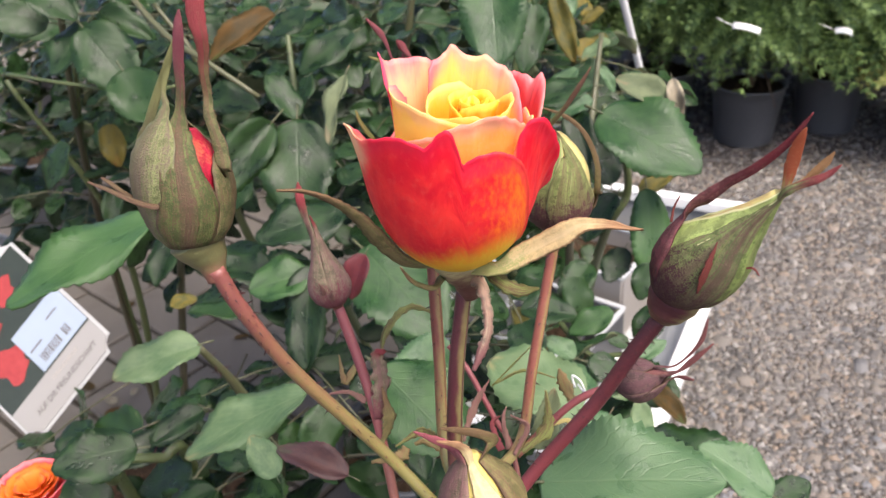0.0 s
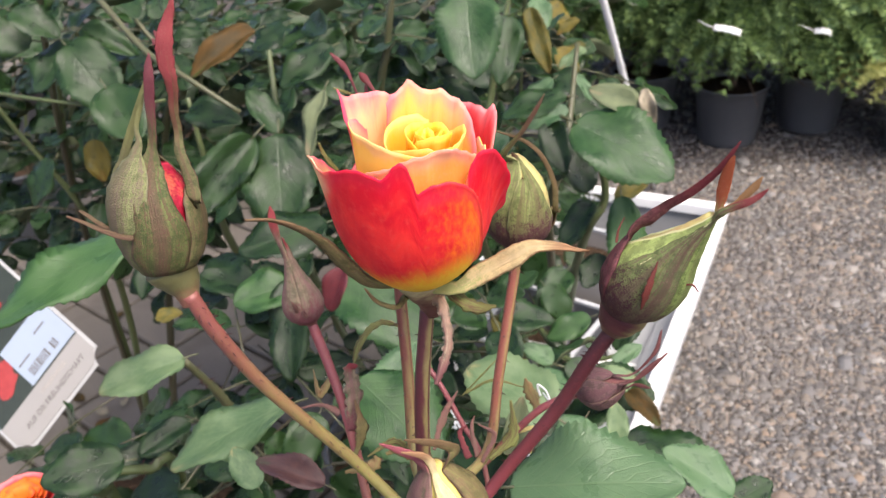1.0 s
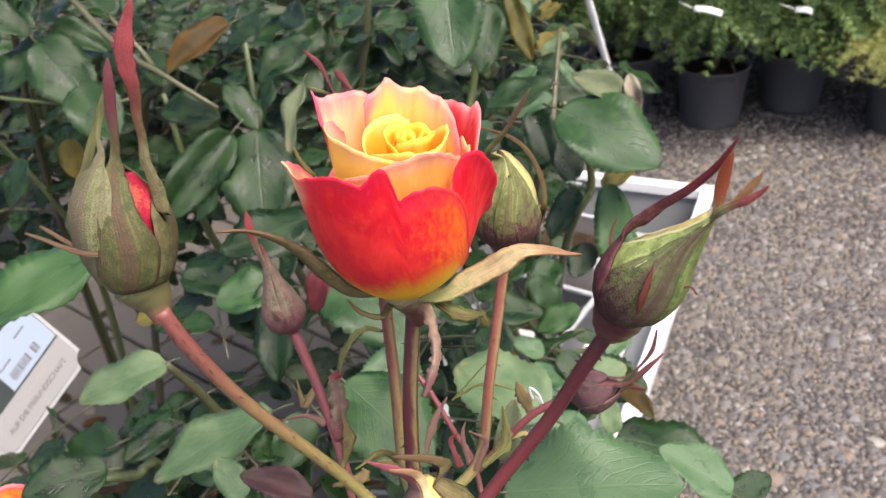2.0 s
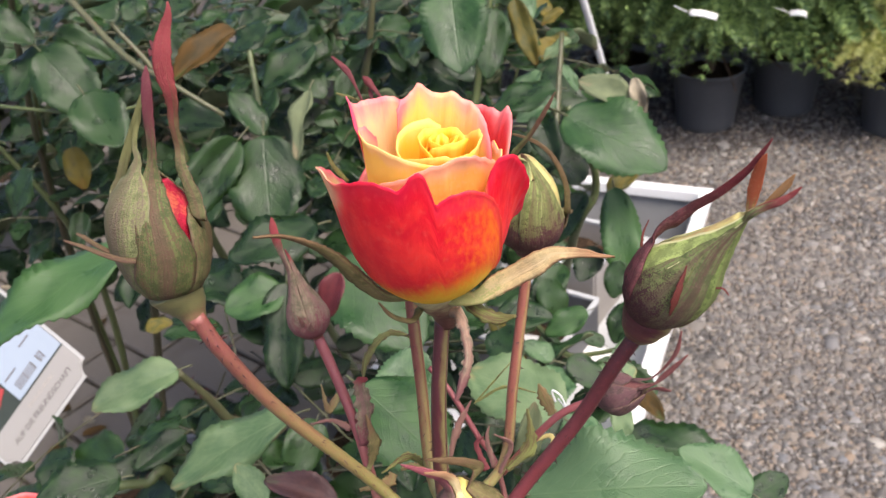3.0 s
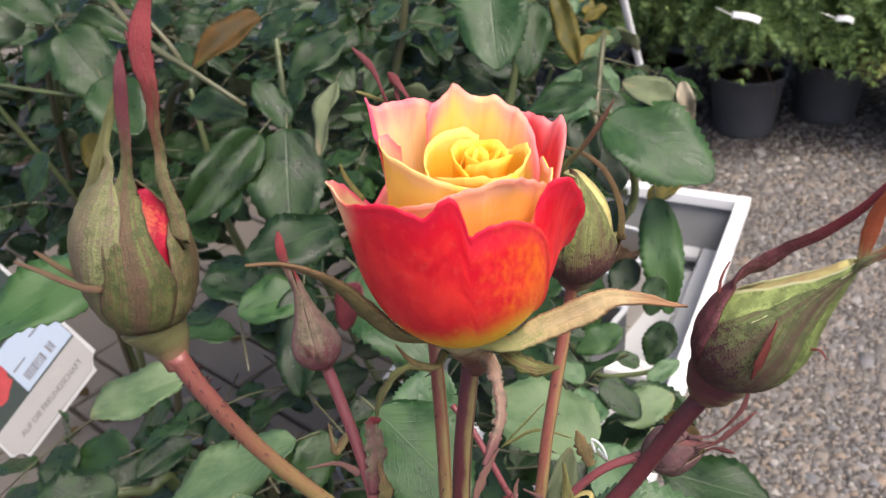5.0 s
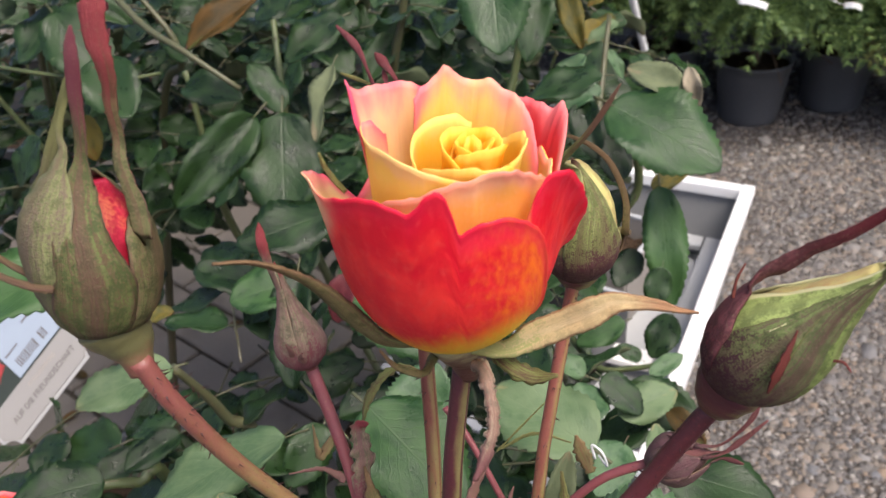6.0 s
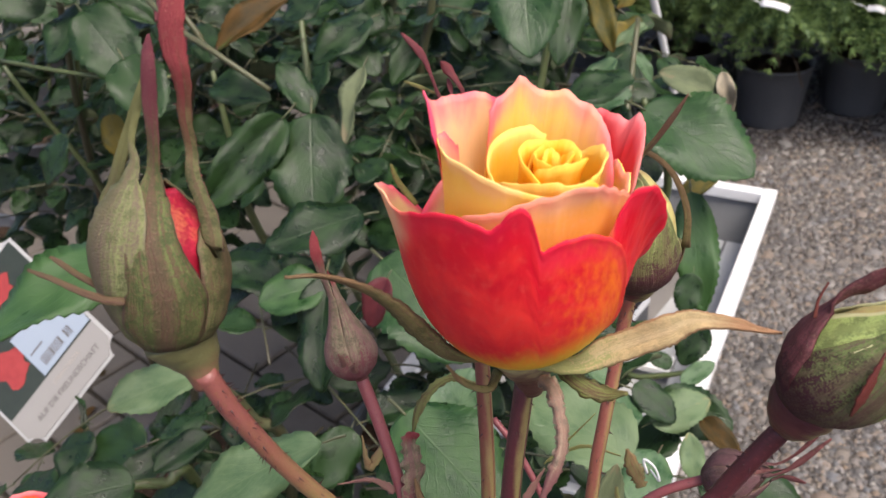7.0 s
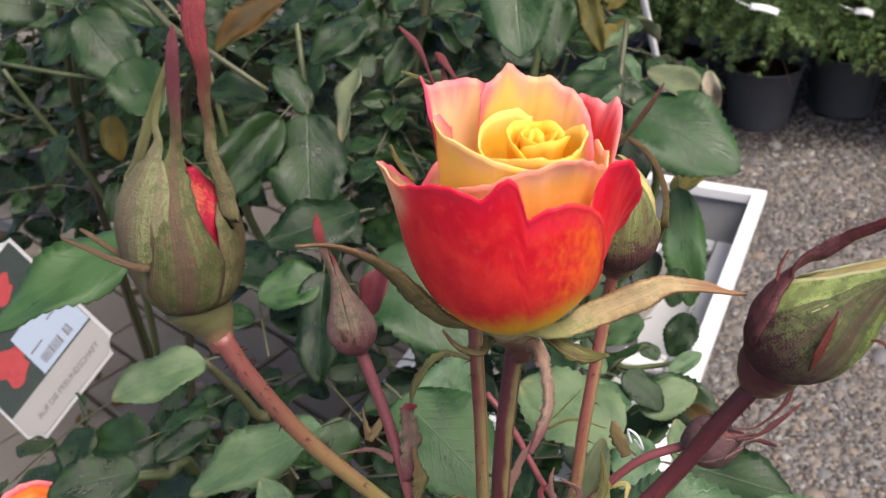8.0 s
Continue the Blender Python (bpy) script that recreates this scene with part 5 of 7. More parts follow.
stem([(0.0027, -0.0232, 1.0056), (0.0111, -0.0186, 1.0123), (0.0219, -0.0164, 1.0223), (0.0340, -0.0152, 1.0270)], 0.00106, 0.00122, STEM_PINK, "short pink flower stem", 8, 20, 0.0010)
stem([(0.0060, -0.0320, 0.9650), (0.0018, -0.0140, 0.9958), (-0.0045, -0.0073, 1.0072), (-0.0125, 0.0012, 1.0197), (-0.0185, 0.0066, 1.0252)], 0.00091, 0.00091, STEM_PINK, "thin pink flower stem", 9, 14, 0.0010)

# large bud with a red slit
hv, hf, hu = tube([(-0.0645, -0.0545, 1.0922), (-0.0650, -0.0534, 1.0950), (-0.0660, -0.0524, 1.0976), (-0.0673, -0.0519, 1.1004), (-0.0686, -0.0519, 1.1030)], [0.0020, 0.0029, 0.0045, 0.0058, 0.0062], 22, 18)
child("hip", mesh_from("hip", hv, hf, [HIP_OLIVE], uvs=hu), rose, "olive bud base")
SLIT_BUD_SEPALS = []
SLIT_BUD_SEPALS.append(([(0.0, 100, 200), (0.5, 105, 205), (0.9, 140, 180)], [], SKIN_OLIVE, 0.0, 0.0))
SLIT_BUD_SEPALS.append(([(0.0, -175, -100), (0.4, -170, -95), (0.66, -140, -98)], [(-0.0788, -0.0425, 1.1223, 0.00112), (-0.0770, -0.0416, 1.1255, 0.00099), (-0.0748, -0.0411, 1.1299, 0.00098), (-0.0725, -0.0406, 1.1342, 0.00085), (-0.0697, -0.0408, 1.1393, 0.00066), (-0.0675, -0.0402, 1.1438, 0.00018)], SKIN_GREY, 0.0, 0.05))
SLIT_BUD_SEPALS.append(([(0.0, -120, -10), (0.3, -120, 5), (0.6, -112, 12), (0.8, -104, 20), (0.90, -84, 18), (0.95, -50, 10)], [(-0.0698, -0.0465, 1.1318, 0.00075), (-0.0702, -0.0451, 1.1340, 0.00048), (-0.0698, -0.0439, 1.1364, 0.0005), (-0.0685, -0.0431, 1.1393, 0.00047), (-0.0669, -0.0433, 1.1426, 0.00012)], SKIN_GREY, 0.55, 0.05))
SLIT_BUD_SEPALS.append(([(0.0, 45, 132), (0.2, 54, 135), (0.4, 54, 130), (0.55, 59, 124), (0.64, 70, 116)], [(-0.0582, -0.0516, 1.1190, 0.00160), (-0.0588, -0.0497, 1.1231, 0.00156), (-0.0599, -0.0481, 1.1267, 0.0012), (-0.0609, -0.0464, 1.13, 0.00115), (-0.0609, -0.0447, 1.1331, 0.00089), (-0.0608, -0.0445, 1.1382, 0.001), (-0.0601, -0.0445, 1.1419, 0.0011), (-0.0596, -0.045, 1.1458, 0.00149), (-0.0599, -0.0448, 1.1491, 0.00182), (-0.0593, -0.0442, 1.1538, 0.00185), (-0.058, -0.0428, 1.1578, 0.00123), (-0.0567, -0.0422, 1.1606, 0.00067), (-0.0564, -0.0413, 1.1629, 0.00009)], SKIN_TAIL, 0.0, 0.10))
SLIT_BUD_SEPALS.append(([(0.0, -45, 50), (0.09, -34, 54), (0.19, -28, 60), (0.31, -18, 58), (0.42, -11, 52), (0.57, -5, 45), (0.66, -4, 43), (0.76, -4, 46), (0.85, 0, 56)], [(-0.0665, -0.0478, 1.131, 0.00095), (-0.0656, -0.0468, 1.1359, 0.00088), (-0.0649, -0.0464, 1.1413, 0.0011), (-0.0637, -0.0464, 1.1467, 0.00108), (-0.0632, -0.0459, 1.1495, 0.00079), (-0.0627, -0.0453, 1.1517, 0.00009)], SKIN_OLIVE, 0.12, 0.06))
clasped_bud(rose, (-0.0681, -0.0520, 1.1020), (-0.0697, -0.0452, 1.1304), 0.0097, [0.60, 0.80, 0.9, 0.97, 1.0, 0.98, 0.92, 0.80, 0.6, 0.35, 0.08], SLIT_BUD_SEPALS,
    BUD_RED, "plump green-brown rosebud with a red slit", core_height=0.84)
strip(rose, "bract", [(-0.0709, -0.0598, 1.1146), (-0.0734, -0.0609, 1.1159), (-0.0769, -0.0611, 1.1178), (-0.0800, -0.0608, 1.1195), (-0.0840, -0.0605, 1.1213)], [0.0006, 0.0005, 0.0004, 0.0003, 0.0001], (0, -0.6, 0.8), SEPAL_WINE, SEPAL_BROWN, "brownish sepal lobe", jag=0.3, seed=9, n=30)
strip(rose, "bract", [(-0.0775, -0.0530, 1.1120), (-0.0812, -0.0530, 1.1150), (-0.0836, -0.0529, 1.1174), (-0.0853, -0.0524, 1.1183)], [0.0005, 0.0004, 0.0003, 0.0001], (0, -0.6, 0.8), SEPAL_BROWN, SEPAL_BROWN, "brownish sepal lobe", jag=0.3, seed=19, n=24)

# side teeth of its long red sepal
for tooth in (
        ((-0.0618, -0.0403, 1.1535), (-0.0622, -0.0401, 1.154), (-0.0627, -0.0395, 1.1549)),
        ((-0.0625, -0.0411, 1.1523), (-0.0627, -0.0409, 1.1527), (-0.0631, -0.0404, 1.1535)),
        ((-0.0591, -0.0424, 1.1499), (-0.0589, -0.0428, 1.1493), (-0.0585, -0.0431, 1.1488)),
        ((-0.059, -0.0438, 1.1477), (-0.0588, -0.0441, 1.1472), (-0.0585, -0.0444, 1.1467)),
        ((-0.0619, -0.0425, 1.1501), (-0.0621, -0.0423, 1.1504), (-0.0625, -0.0418, 1.1511)),
        ((-0.0592, -0.0407, 1.1526), (-0.059, -0.0406, 1.1528), (-0.0586, -0.0403, 1.1533))):
    strip(rose, "bract", tooth, [0.0007, 0.0005, 0.0001], (0.0, -0.85, 0.5), SEPAL_WINE, SEPAL_WINE, "red sepal tooth", trough=0.1, jag=0.1, seed=3, n=8, thick=0.0004)

# tilted bud with long sepals
hv, hf, hu = tube([(0.0379, -0.0430, 1.0711), (0.0391, -0.0427, 1.0732), (0.0408, -0.0421, 1.0760), (0.0430, -0.0420, 1.0797)], [0.0030, 0.0050, 0.0064, 0.0062], 18, 14)
child("hip", mesh_from("hip", hv, hf, [STEM_DARK], uvs=hu), rose, "dark maroon bud base")
TILTED_BUD_SEPALS = []
TILTED_BUD_SEPALS.append(([(0.0, 95, 235), (0.5, 95, 235), (0.9, 130, 200), (0.98, 150, 180)], [], SKIN_LIME, 0.0, 0.0))
TILTED_BUD_SEPALS.append(([(0.0, -150, -40), (0.34, -108, -38), (0.5, -92, -34), (0.69, -76, -26), (0.85, -46, -8), (0.96, -20, 20)], [(0.0592, -0.0542, 1.1116, 0.0006), (0.0620, -0.0540, 1.1135, 0.0003)], SKIN_LIME, 0.05, 0.04))
TILTED_BUD_SEPALS.append(([(0.0, 15, 112), (0.4, 22, 108), (0.7, 18, 94), (0.87, 20, 84), (0.96, 20, 55)], [(0.0599, -0.0542, 1.1113, 0.00059), (0.0627, -0.0532, 1.113, 0.00059), (0.0648, -0.053, 1.1151, 0.00082), (0.0665, -0.0528, 1.117, 0.00076), (0.0677, -0.0527, 1.119, 0.00009)], SKIN_GREEN, 0.02, 0.08))
TILTED_BUD_SEPALS.append(([(0.0, -78, 30), (0.2, -66, 28), (0.34, -55, 22), (0.5, -47, 16), (0.69, -40, 4), (0.85, -24, 4), (0.95, -5, 25)], [(0.0584, -0.0544, 1.1111, 0.00059), (0.059, -0.0538, 1.1136, 0.00094), (0.0593, -0.0536, 1.1164, 0.00128), (0.0598, -0.0536, 1.1202, 0.00121), (0.0604, -0.0539, 1.1234, 0.00068), (0.0609, -0.054, 1.125, 0.00009)], SKIN_FLUSHED, 0.0, 0.10))
TILTED_BUD_SEPALS.append(([(0.0, -2, 48), (0.25, 4, 46), (0.37, 0, 44), (0.49, 1, 42), (0.65, -11, 38), (0.74, -18, 34), (0.85, -12, 36), (0.95, 15, 40)], [(0.0588, -0.0549, 1.1116, 0.00082), (0.0617, -0.0546, 1.1128, 0.00088), (0.0643, -0.0549, 1.1139, 0.00081), (0.0669, -0.0545, 1.1152, 0.00058), (0.0687, -0.0545, 1.1169, 0.00009)], SKIN_MAROON, 0.04, 0.08))
TILTED_BUD_SEPALS.append(([(0.0, -150, -20), (0.1, -142, -34), (0.2, -134, -42), (0.32, -126, -50), (0.42, -122, -70), (0.49, -118, -82)], [(0.0448, -0.0444, 1.1042, 0.0017), (0.0491, -0.0458, 1.1090, 0.0011), (0.0529, -0.0484, 1.1131, 0.00096), (0.0557, -0.0501, 1.1166, 0.00088), (0.0583, -0.0517, 1.1205, 0.00069), (0.0604, -0.0526, 1.1245, 0.00046), (0.0619, -0.0534, 1.1279, 0.00009)], SKIN_WINE, 0.20, 0.06))
clasped_bud(rose, (0.0398, -0.0423, 1.0792), (0.0587, -0.0533, 1.1112), 0.0091, [0.50, 0.78, 0.96, 1.0, 0.95, 0.84, 0.64, 0.48, 0.33, 0.2, 0.1], TILTED_BUD_SEPALS,
    SEPAL_CREAM, "tilted green and maroon rosebud with long sepals", core_size=0.965, core_height=0.96)
for lobe_pts, lobe_w, lobe_label in (
        ([(0.0426, -0.0566, 1.0877), (0.0434, -0.0572, 1.0920), (0.0445, -0.0566, 1.0959), (0.0460, -0.0552, 1.0999)], [0.0002, 0.0009, 0.0007, 0.0001], "red sepal lobe"),
        ([(0.0379, -0.0464, 1.1000), (0.0385, -0.0450, 1.1028), (0.0399, -0.0439, 1.1054)], [0.0003, 0.0002, 0.0001], "thin wine-red sepal thread"),
        ([(0.0530, -0.0540, 1.0924), (0.0545, -0.0550, 1.0928), (0.0555, -0.0562, 1.0917)], [0.0002, 0.0002, 0.0001], "thin wine-red sepal thread")):
    strip(rose, "bract", lobe_pts, lobe_w, (0.3, -0.8, 0.5), SEPAL_RUST, SEPAL_RUST, lobe_label, trough=0.1, jag=0.3, seed=10, n=20, thick=0.0003)

# bud behind the bloom
hv, hf, hu = tube([(0.0156, 0.0069, 1.0640), (0.0160, 0.0076, 1.0656), (0.0165, 0.0083, 1.0676), (0.0170, 0.0087, 1.0700)], [0.0018, 0.0042, 0.0054, 0.0058], 16, 12)
child("hip", mesh_from("hip", hv, hf, [STEM_DARK], uvs=hu), rose, "maroon bud base")
BACK_BUD_SEPALS = []
BACK_BUD_SEPALS.append(([(0.0, 105, 250), (0.5, 115, 250), (0.9, 140, 220)], [], SKIN_BACK, 0.0, 0.0))
BACK_BUD_SEPALS.append(([(0.0, -140, -20), (0.4, -130, -8), (0.7, -110, 6), (0.95, -60, 20)], [(0.0124, 0.0072, 1.0991, 0.0009), (0.0176, 0.0051, 1.1065, 0.0006), (0.0219, 0.0049, 1.1134, 0.0006), (0.0246, 0.0056, 1.1180, 0.0001)], SKIN_BACK, 0.0, 0.05))
BACK_BUD_SEPALS.append(([(0.0, 0, 86), (0.24, 2, 76), (0.38, 4, 64), (0.57, 14, 54), (0.70, 18, 48), (0.88, 20, 42)], [(0.0160, 0.0100, 1.0968, 0.0008), (0.0150, 0.0098, 1.0985, 0.0002)], SKIN_BACK, 0.0, 0.03))
BACK_BUD_SEPALS.append(([(0.0, -30, 20), (0.3, -24, 14), (0.5, -18, 16), (0.68, -8, 22), (0.8, 4, 22)], [(0.0175, 0.0050, 1.0905, 0.0005), (0.0178, 0.0052, 1.0925, 0.0001)], SKIN_BACK, 0.05, 0.1))
BACK_BUD_SEPALS.append(([(0.0, 78, 128), (0.15, 84, 122), (0.30, 92, 112)], [(0.0276, 0.0070, 1.0800, 0.0009), (0.0273, 0.0076, 1.0887, 0.0007), (0.0237, 0.0082, 1.0977, 0.0006), (0.0182, 0.0088, 1.1029, 0.0005), (0.0099, 0.0092, 1.1062, 0.0001)], SKIN_REFLEXED, 0.1, 0.08))
clasped_bud(rose, (0.0171, 0.0087, 1.0685), (0.0157, 0.0118, 1.0972), 0.0097, [0.58, 0.84, 0.97, 1.0, 1.0, 0.98, 0.93, 0.83, 0.66, 0.44, 0.15], BACK_BUD_SEPALS,
    SEPAL_CREAM, "olive rosebud showing a yellow edge", core_size=1.0, core_height=0.98)
# hidden bud at the back: its sepal tips rise over the bloom
bud(rose, (-0.0211, -0.0055, 1.1121), (-0.0232, -0.0027, 1.1225), 0.0060, [
    (-60, 44, 0.8, [(-0.0268, -0.0030, 1.1260), (-0.0289, -0.0013, 1.1309), (-0.0327, -0.0001, 1.1351)], 0.0012, SEPAL_WINE),
    (0, 44, 0.85, [(-0.0239, -0.0026, 1.1264)], 0.0008, SEPAL_WINE),
    (60, 44, 0.85, [(-0.0211, -0.0047, 1.1247), (-0.0235, -0.0037, 1.1283), (-0.0250, -0.0037, 1.1304)], 0.0016, SEPAL_WINE),
    (180, 44, 0.85, [(-0.0274, -0.0013, 1.1231), (-0.0329, -0.0013, 1.1256)], 0.0006, SEPAL_BACK)], RED, "small red rosebud behind the bloom")

# slim closed bud on the pink stem
hv, hf, hu = tube([(-0.0509, -0.0015, 1.0472), (-0.0513, -0.0012, 1.0496), (-0.0518, -0.0001, 1.0514)], [0.0017, 0.0036, 0.0050], 14, 10)
child("hip", mesh_from("hip", hv, hf, [STEM_PINK], uvs=hu), rose, "pink bud base")
clasped_bud(rose, (-0.0519, -0.0008, 1.0485), (-0.0557, 0.0026, 1.0732), 0.0061, [0.55, 0.88, 1.0, 0.97, 0.84, 0.66, 0.50, 0.38, 0.28, 0.18, 0.08], [
    ([(0.0, 100, 250), (0.5, 105, 250), (0.95, 140, 220)], [], SKIN_MAUVE, 0.0, 0.0),
    ([(0.0, -20, 108), (0.3, 0, 108), (0.6, 10, 100), (0.9, 10, 90)], [(-0.0552, 0.0020, 1.0745, 0.0004), (-0.0560, 0.0022, 1.0775, 0.0001)], SKIN_MAUVE, 0.05, 0.1),
    ([(0.0, -112, 25), (0.3, -112, 8), (0.6, -108, 4), (0.86, -95, 10)], [(-0.0571, 0.0018, 1.0758, 0.0008), (-0.0577, 0.0021, 1.0795, 0.0011), (-0.0581, 0.0023, 1.0824, 0.0013), (-0.0583, 0.0033, 1.0852, 0.0010), (-0.0584, 0.0042, 1.0875, 0.0001)], SKIN_MAUVE, 0.0, 0.12)],
    SEPAL_PINK, "slim mauve-green closed rosebud")
for lobe_pts in ([(-0.0535, -0.0062, 1.0545), (-0.0533, -0.0072, 1.0575), (-0.0540, -0.0078, 1.0600)], [(-0.0505, -0.0060, 1.0530), (-0.0512, -0.0075, 1.0555), (-0.0503, -0.0080, 1.0575)]):
    strip(rose, "bract", lobe_pts, [0.0006, 0.0005, 0.0001], (0.2, -0.8, 0.5), SEPAL_WINE, SEPAL_PINK, "pink sepal lobe", jag=0.3, seed=21, n=16)

# purple bud low behind the wine-red stem
bud(rose, (0.0336, -0.0153, 1.0268), (0.0485, -0.0205, 1.0360), 0.0062, [
    (-60, 46, 0.75, [(0.0486, -0.0197, 1.0374), (0.0547, -0.0193, 1.0450), (0.0567, -0.0173, 1.0518)], 0.0009, SKIN_PURPLE),
    (0, 46, 0.8, [(0.0489, -0.0221, 1.0373), (0.0558, -0.0217, 1.0448)], 0.0011, SKIN_PURPLE),
    (65, 44, 0.85, [(0.0489, -0.0214, 1.0346), (0.0530, -0.0241, 1.0356)], 0.0010, SKIN_PURPLE),
    (160, 44, 0.85, [(0.0510, -0.0201, 1.0365), (0.0584, -0.0193, 1.0447)], 0.0008, SKIN_PURPLE)], SKIN_PURPLE, "small purple rosebud on a short stalk")

# bud that opens yellow at the foot of the cluster
clasped_bud(rose, (-0.0046, -0.0685, 1.0283), (-0.0088, -0.0663, 1.0511), 0.0100, [0.60, 0.84, 0.97, 1.0, 0.97, 0.90, 0.78, 0.62, 0.44, 0.26, 0.10], [
    ([(0.0, 110, 250), (0.5, 110, 250), (0.92, 140, 220)], [], SKIN_OLIVE, 0.0, 0.0),
    ([(0.0, 28, 122), (0.4, 40, 122), (0.7, 44, 116), (0.9, 40, 100)], [(-0.0030, -0.0660, 1.0532, 0.0016), (-0.0058, -0.0666, 1.0563, 0.0012), (-0.0108, -0.0672, 1.0580, 0.0008), (-0.0150, -0.0676, 1.0592, 0.0001)], SKIN_REFLEXED, 0.1, 0.1),
    ([(0.0, -20, 46), (0.4, -10, 44), (0.7, -6, 32), (0.9, -14, 16)], [(-0.0090, -0.0690, 1.0530, 0.0011), (-0.0110, -0.0700, 1.0562, 0.0009), (-0.0155, -0.0710, 1.0584, 0.0001)], SKIN_CREAM, 0.05, 0.1),
    ([(0.0, -125, -4), (0.4, -122, -12), (0.7, -116, -16), (0.9, -100, -18)], [(-0.0125, -0.0682, 1.0535, 0.0013), (-0.0160, -0.0684, 1.0562, 0.0010), (-0.0209, -0.0689, 1.0594, 0.0001)], SKIN_PINK, 0.1, 0.12)],
    SEPAL_LEMON, "rosebud opening yellow between pink sepals", core_size=0.93)


# ---------------------------------------------------------------- leaves and bracts of the middle rose
leaf(rose, (0.0099, -0.0073, 0.9774), (0.0664, -0.0200, 0.9935), -6, "fresh", 1, 0.9)
leaf(rose, (0.0906, 0.0000, 0.9628), (0.0681, 0.0089, 0.9793), 12, "fresh", 0, 1.0)
leaf(rose, (0.0971, 0.0190, 0.9360), (0.1143, 0.0249, 0.9438), 0, "dark", 1, 0.9)
leaf(rose, (-0.0878, 0.0664, 0.9533), (-0.1421, 0.0454, 0.9434), 6, "pale", 1, 0.56)
leaf(rose, (0.0332, 0.0888, 0.9213), (-0.0090, 0.1176, 0.9336), 10, "pale", 0, 1.15)
leaf(rose, (-0.0578, 0.0812, 0.9554), (-0.0191, 0.0484, 0.9369), -12, "mid", 0, 1.05)
leaf(rose, (-0.0464, 0.0866, 0.9251), (-0.0318, 0.1063, 0.9554), 15, "fresh", 1, 1.1)
leaf(rose, (-0.0506, -0.0224, 0.9967), (-0.0732, -0.0176, 1.0063), 5, "plum", 0, 0.9)
leaf(rose, (-0.0906, 0.0188, 0.9527), (-0.1003, 0.0269, 0.9667), 5, "pale", 1, 0.9)
leaf(rose, (0.0101, 0.0057, 0.9794), (0.0161, 0.0088, 1.0027), 20, "under", 0, 0.6)
BRACTS = []
BRACTS.append(([(-0.0392, -0.0201, 1.0182), (-0.0377, -0.0161, 1.0283), (-0.0385, -0.0130, 1.0370), (-0.0357, -0.0129, 1.0389)], [0.003, 0.0056, 0.0036, 0.0008], SKIN_REFLEXED, SKIN_MAUVE, 1))
BRACTS.append(([(-0.0384, -0.0253, 1.0116), (-0.0353, -0.0222, 1.0201), (-0.0372, -0.0180, 1.0290)], [0.0012, 0.0040, 0.0006], SKIN_MAUVE, SKIN_REFLEXED, 2))
BRACTS.append(([(-0.0431, -0.0159, 1.0216), (-0.0489, -0.0145, 1.0243), (-0.0577, -0.0154, 1.0236)], [0.0026, 0.0012, 0.0003], SEPAL_PINK, SEPAL_PINK, 3))
BRACTS.append(([(-0.0219, -0.0006, 1.0441), (-0.0296, -0.0002, 1.0455), (-0.0362, -0.0039, 1.0402), (-0.0386, -0.0085, 1.0330)], [0.0012, 0.0020, 0.0024, 0.0006], SEPAL_PINK, SEPAL_BACK, 4))
BRACTS.append(([(-0.0180, -0.0317, 1.0166), (-0.0243, -0.0290, 1.0214), (-0.0326, -0.0331, 1.0195)], [0.0028, 0.0024, 0.0004], SEPAL_OLIVE, SEPAL_BACK, 5))
BRACTS.append(([(0.0002, -0.0223, 1.0073), (-0.0012, -0.0176, 1.0149), (-0.0002, -0.0153, 1.0185)], [0.0016, 0.0014, 0.0003], SEPAL_WINE, SEPAL_PINK, 6))
BRACTS.append(([(-0.0038, 0.0060, 1.0096), (0.0059, 0.0086, 1.0128), (0.0162, 0.0076, 1.0102)], [0.0008, 0.0010, 0.0003], SEPAL_BACK, SEPAL_BACK, 7))
BRACTS.append(([(-0.0049, 0.0055, 1.0089), (0.0023, 0.0096, 1.0147), (0.0095, 0.0136, 1.0205)], [0.0005, 0.0006, 0.0002], SEPAL_BACK, SEPAL_BACK, 8))
BRACTS.append(([(-0.0135, -0.0214, 1.0100), (-0.0101, -0.0158, 1.0186), (-0.0052, -0.0112, 1.0256)], [0.0010, 0.0026, 0.0004], SEPAL_BACK, SEPAL_PINK, 9))
BRACTS.append(([(0.0206, -0.0038, 1.0104), (0.0182, -0.0009, 1.0153), (0.0168, 0.0015, 1.0193)], [0.0030, 0.0042, 0.0010], SEPAL_OLIVE, SEPAL_OLIVE, 10))
BRACTS.append(([(0.0018, -0.0260, 1.0088), (0.0059, -0.0214, 1.0157), (0.0010, -0.0196, 1.0190)], [0.0012, 0.0016, 0.0004], SEPAL_PINK, SEPAL_PINK, 11))
BRACTS.append(([(0.0044, -0.0277, 1.0115), (0.0117, -0.0243, 1.0181), (0.0116, -0.0193, 1.0282)], [0.0016, 0.0040, 0.0006], SEPAL_BACK, SEPAL_BACK, 12))
BRACTS.append(([(-0.0018, -0.0312, 1.0159), (-0.0042, -0.0280, 1.0232), (-0.0020, -0.0274, 1.0258)], [0.0020, 0.0016, 0.0004], SEPAL_WINE, SEPAL_WINE, 13))
BRACTS.append(([(-0.0266, -0.0340, 1.0212), (-0.0232, -0.0341, 1.0226), (-0.0185, -0.0352, 1.0205)], [0.0010, 0.0022, 0.0020], SEPAL_OLIVE, SEPAL_OLIVE, 14))
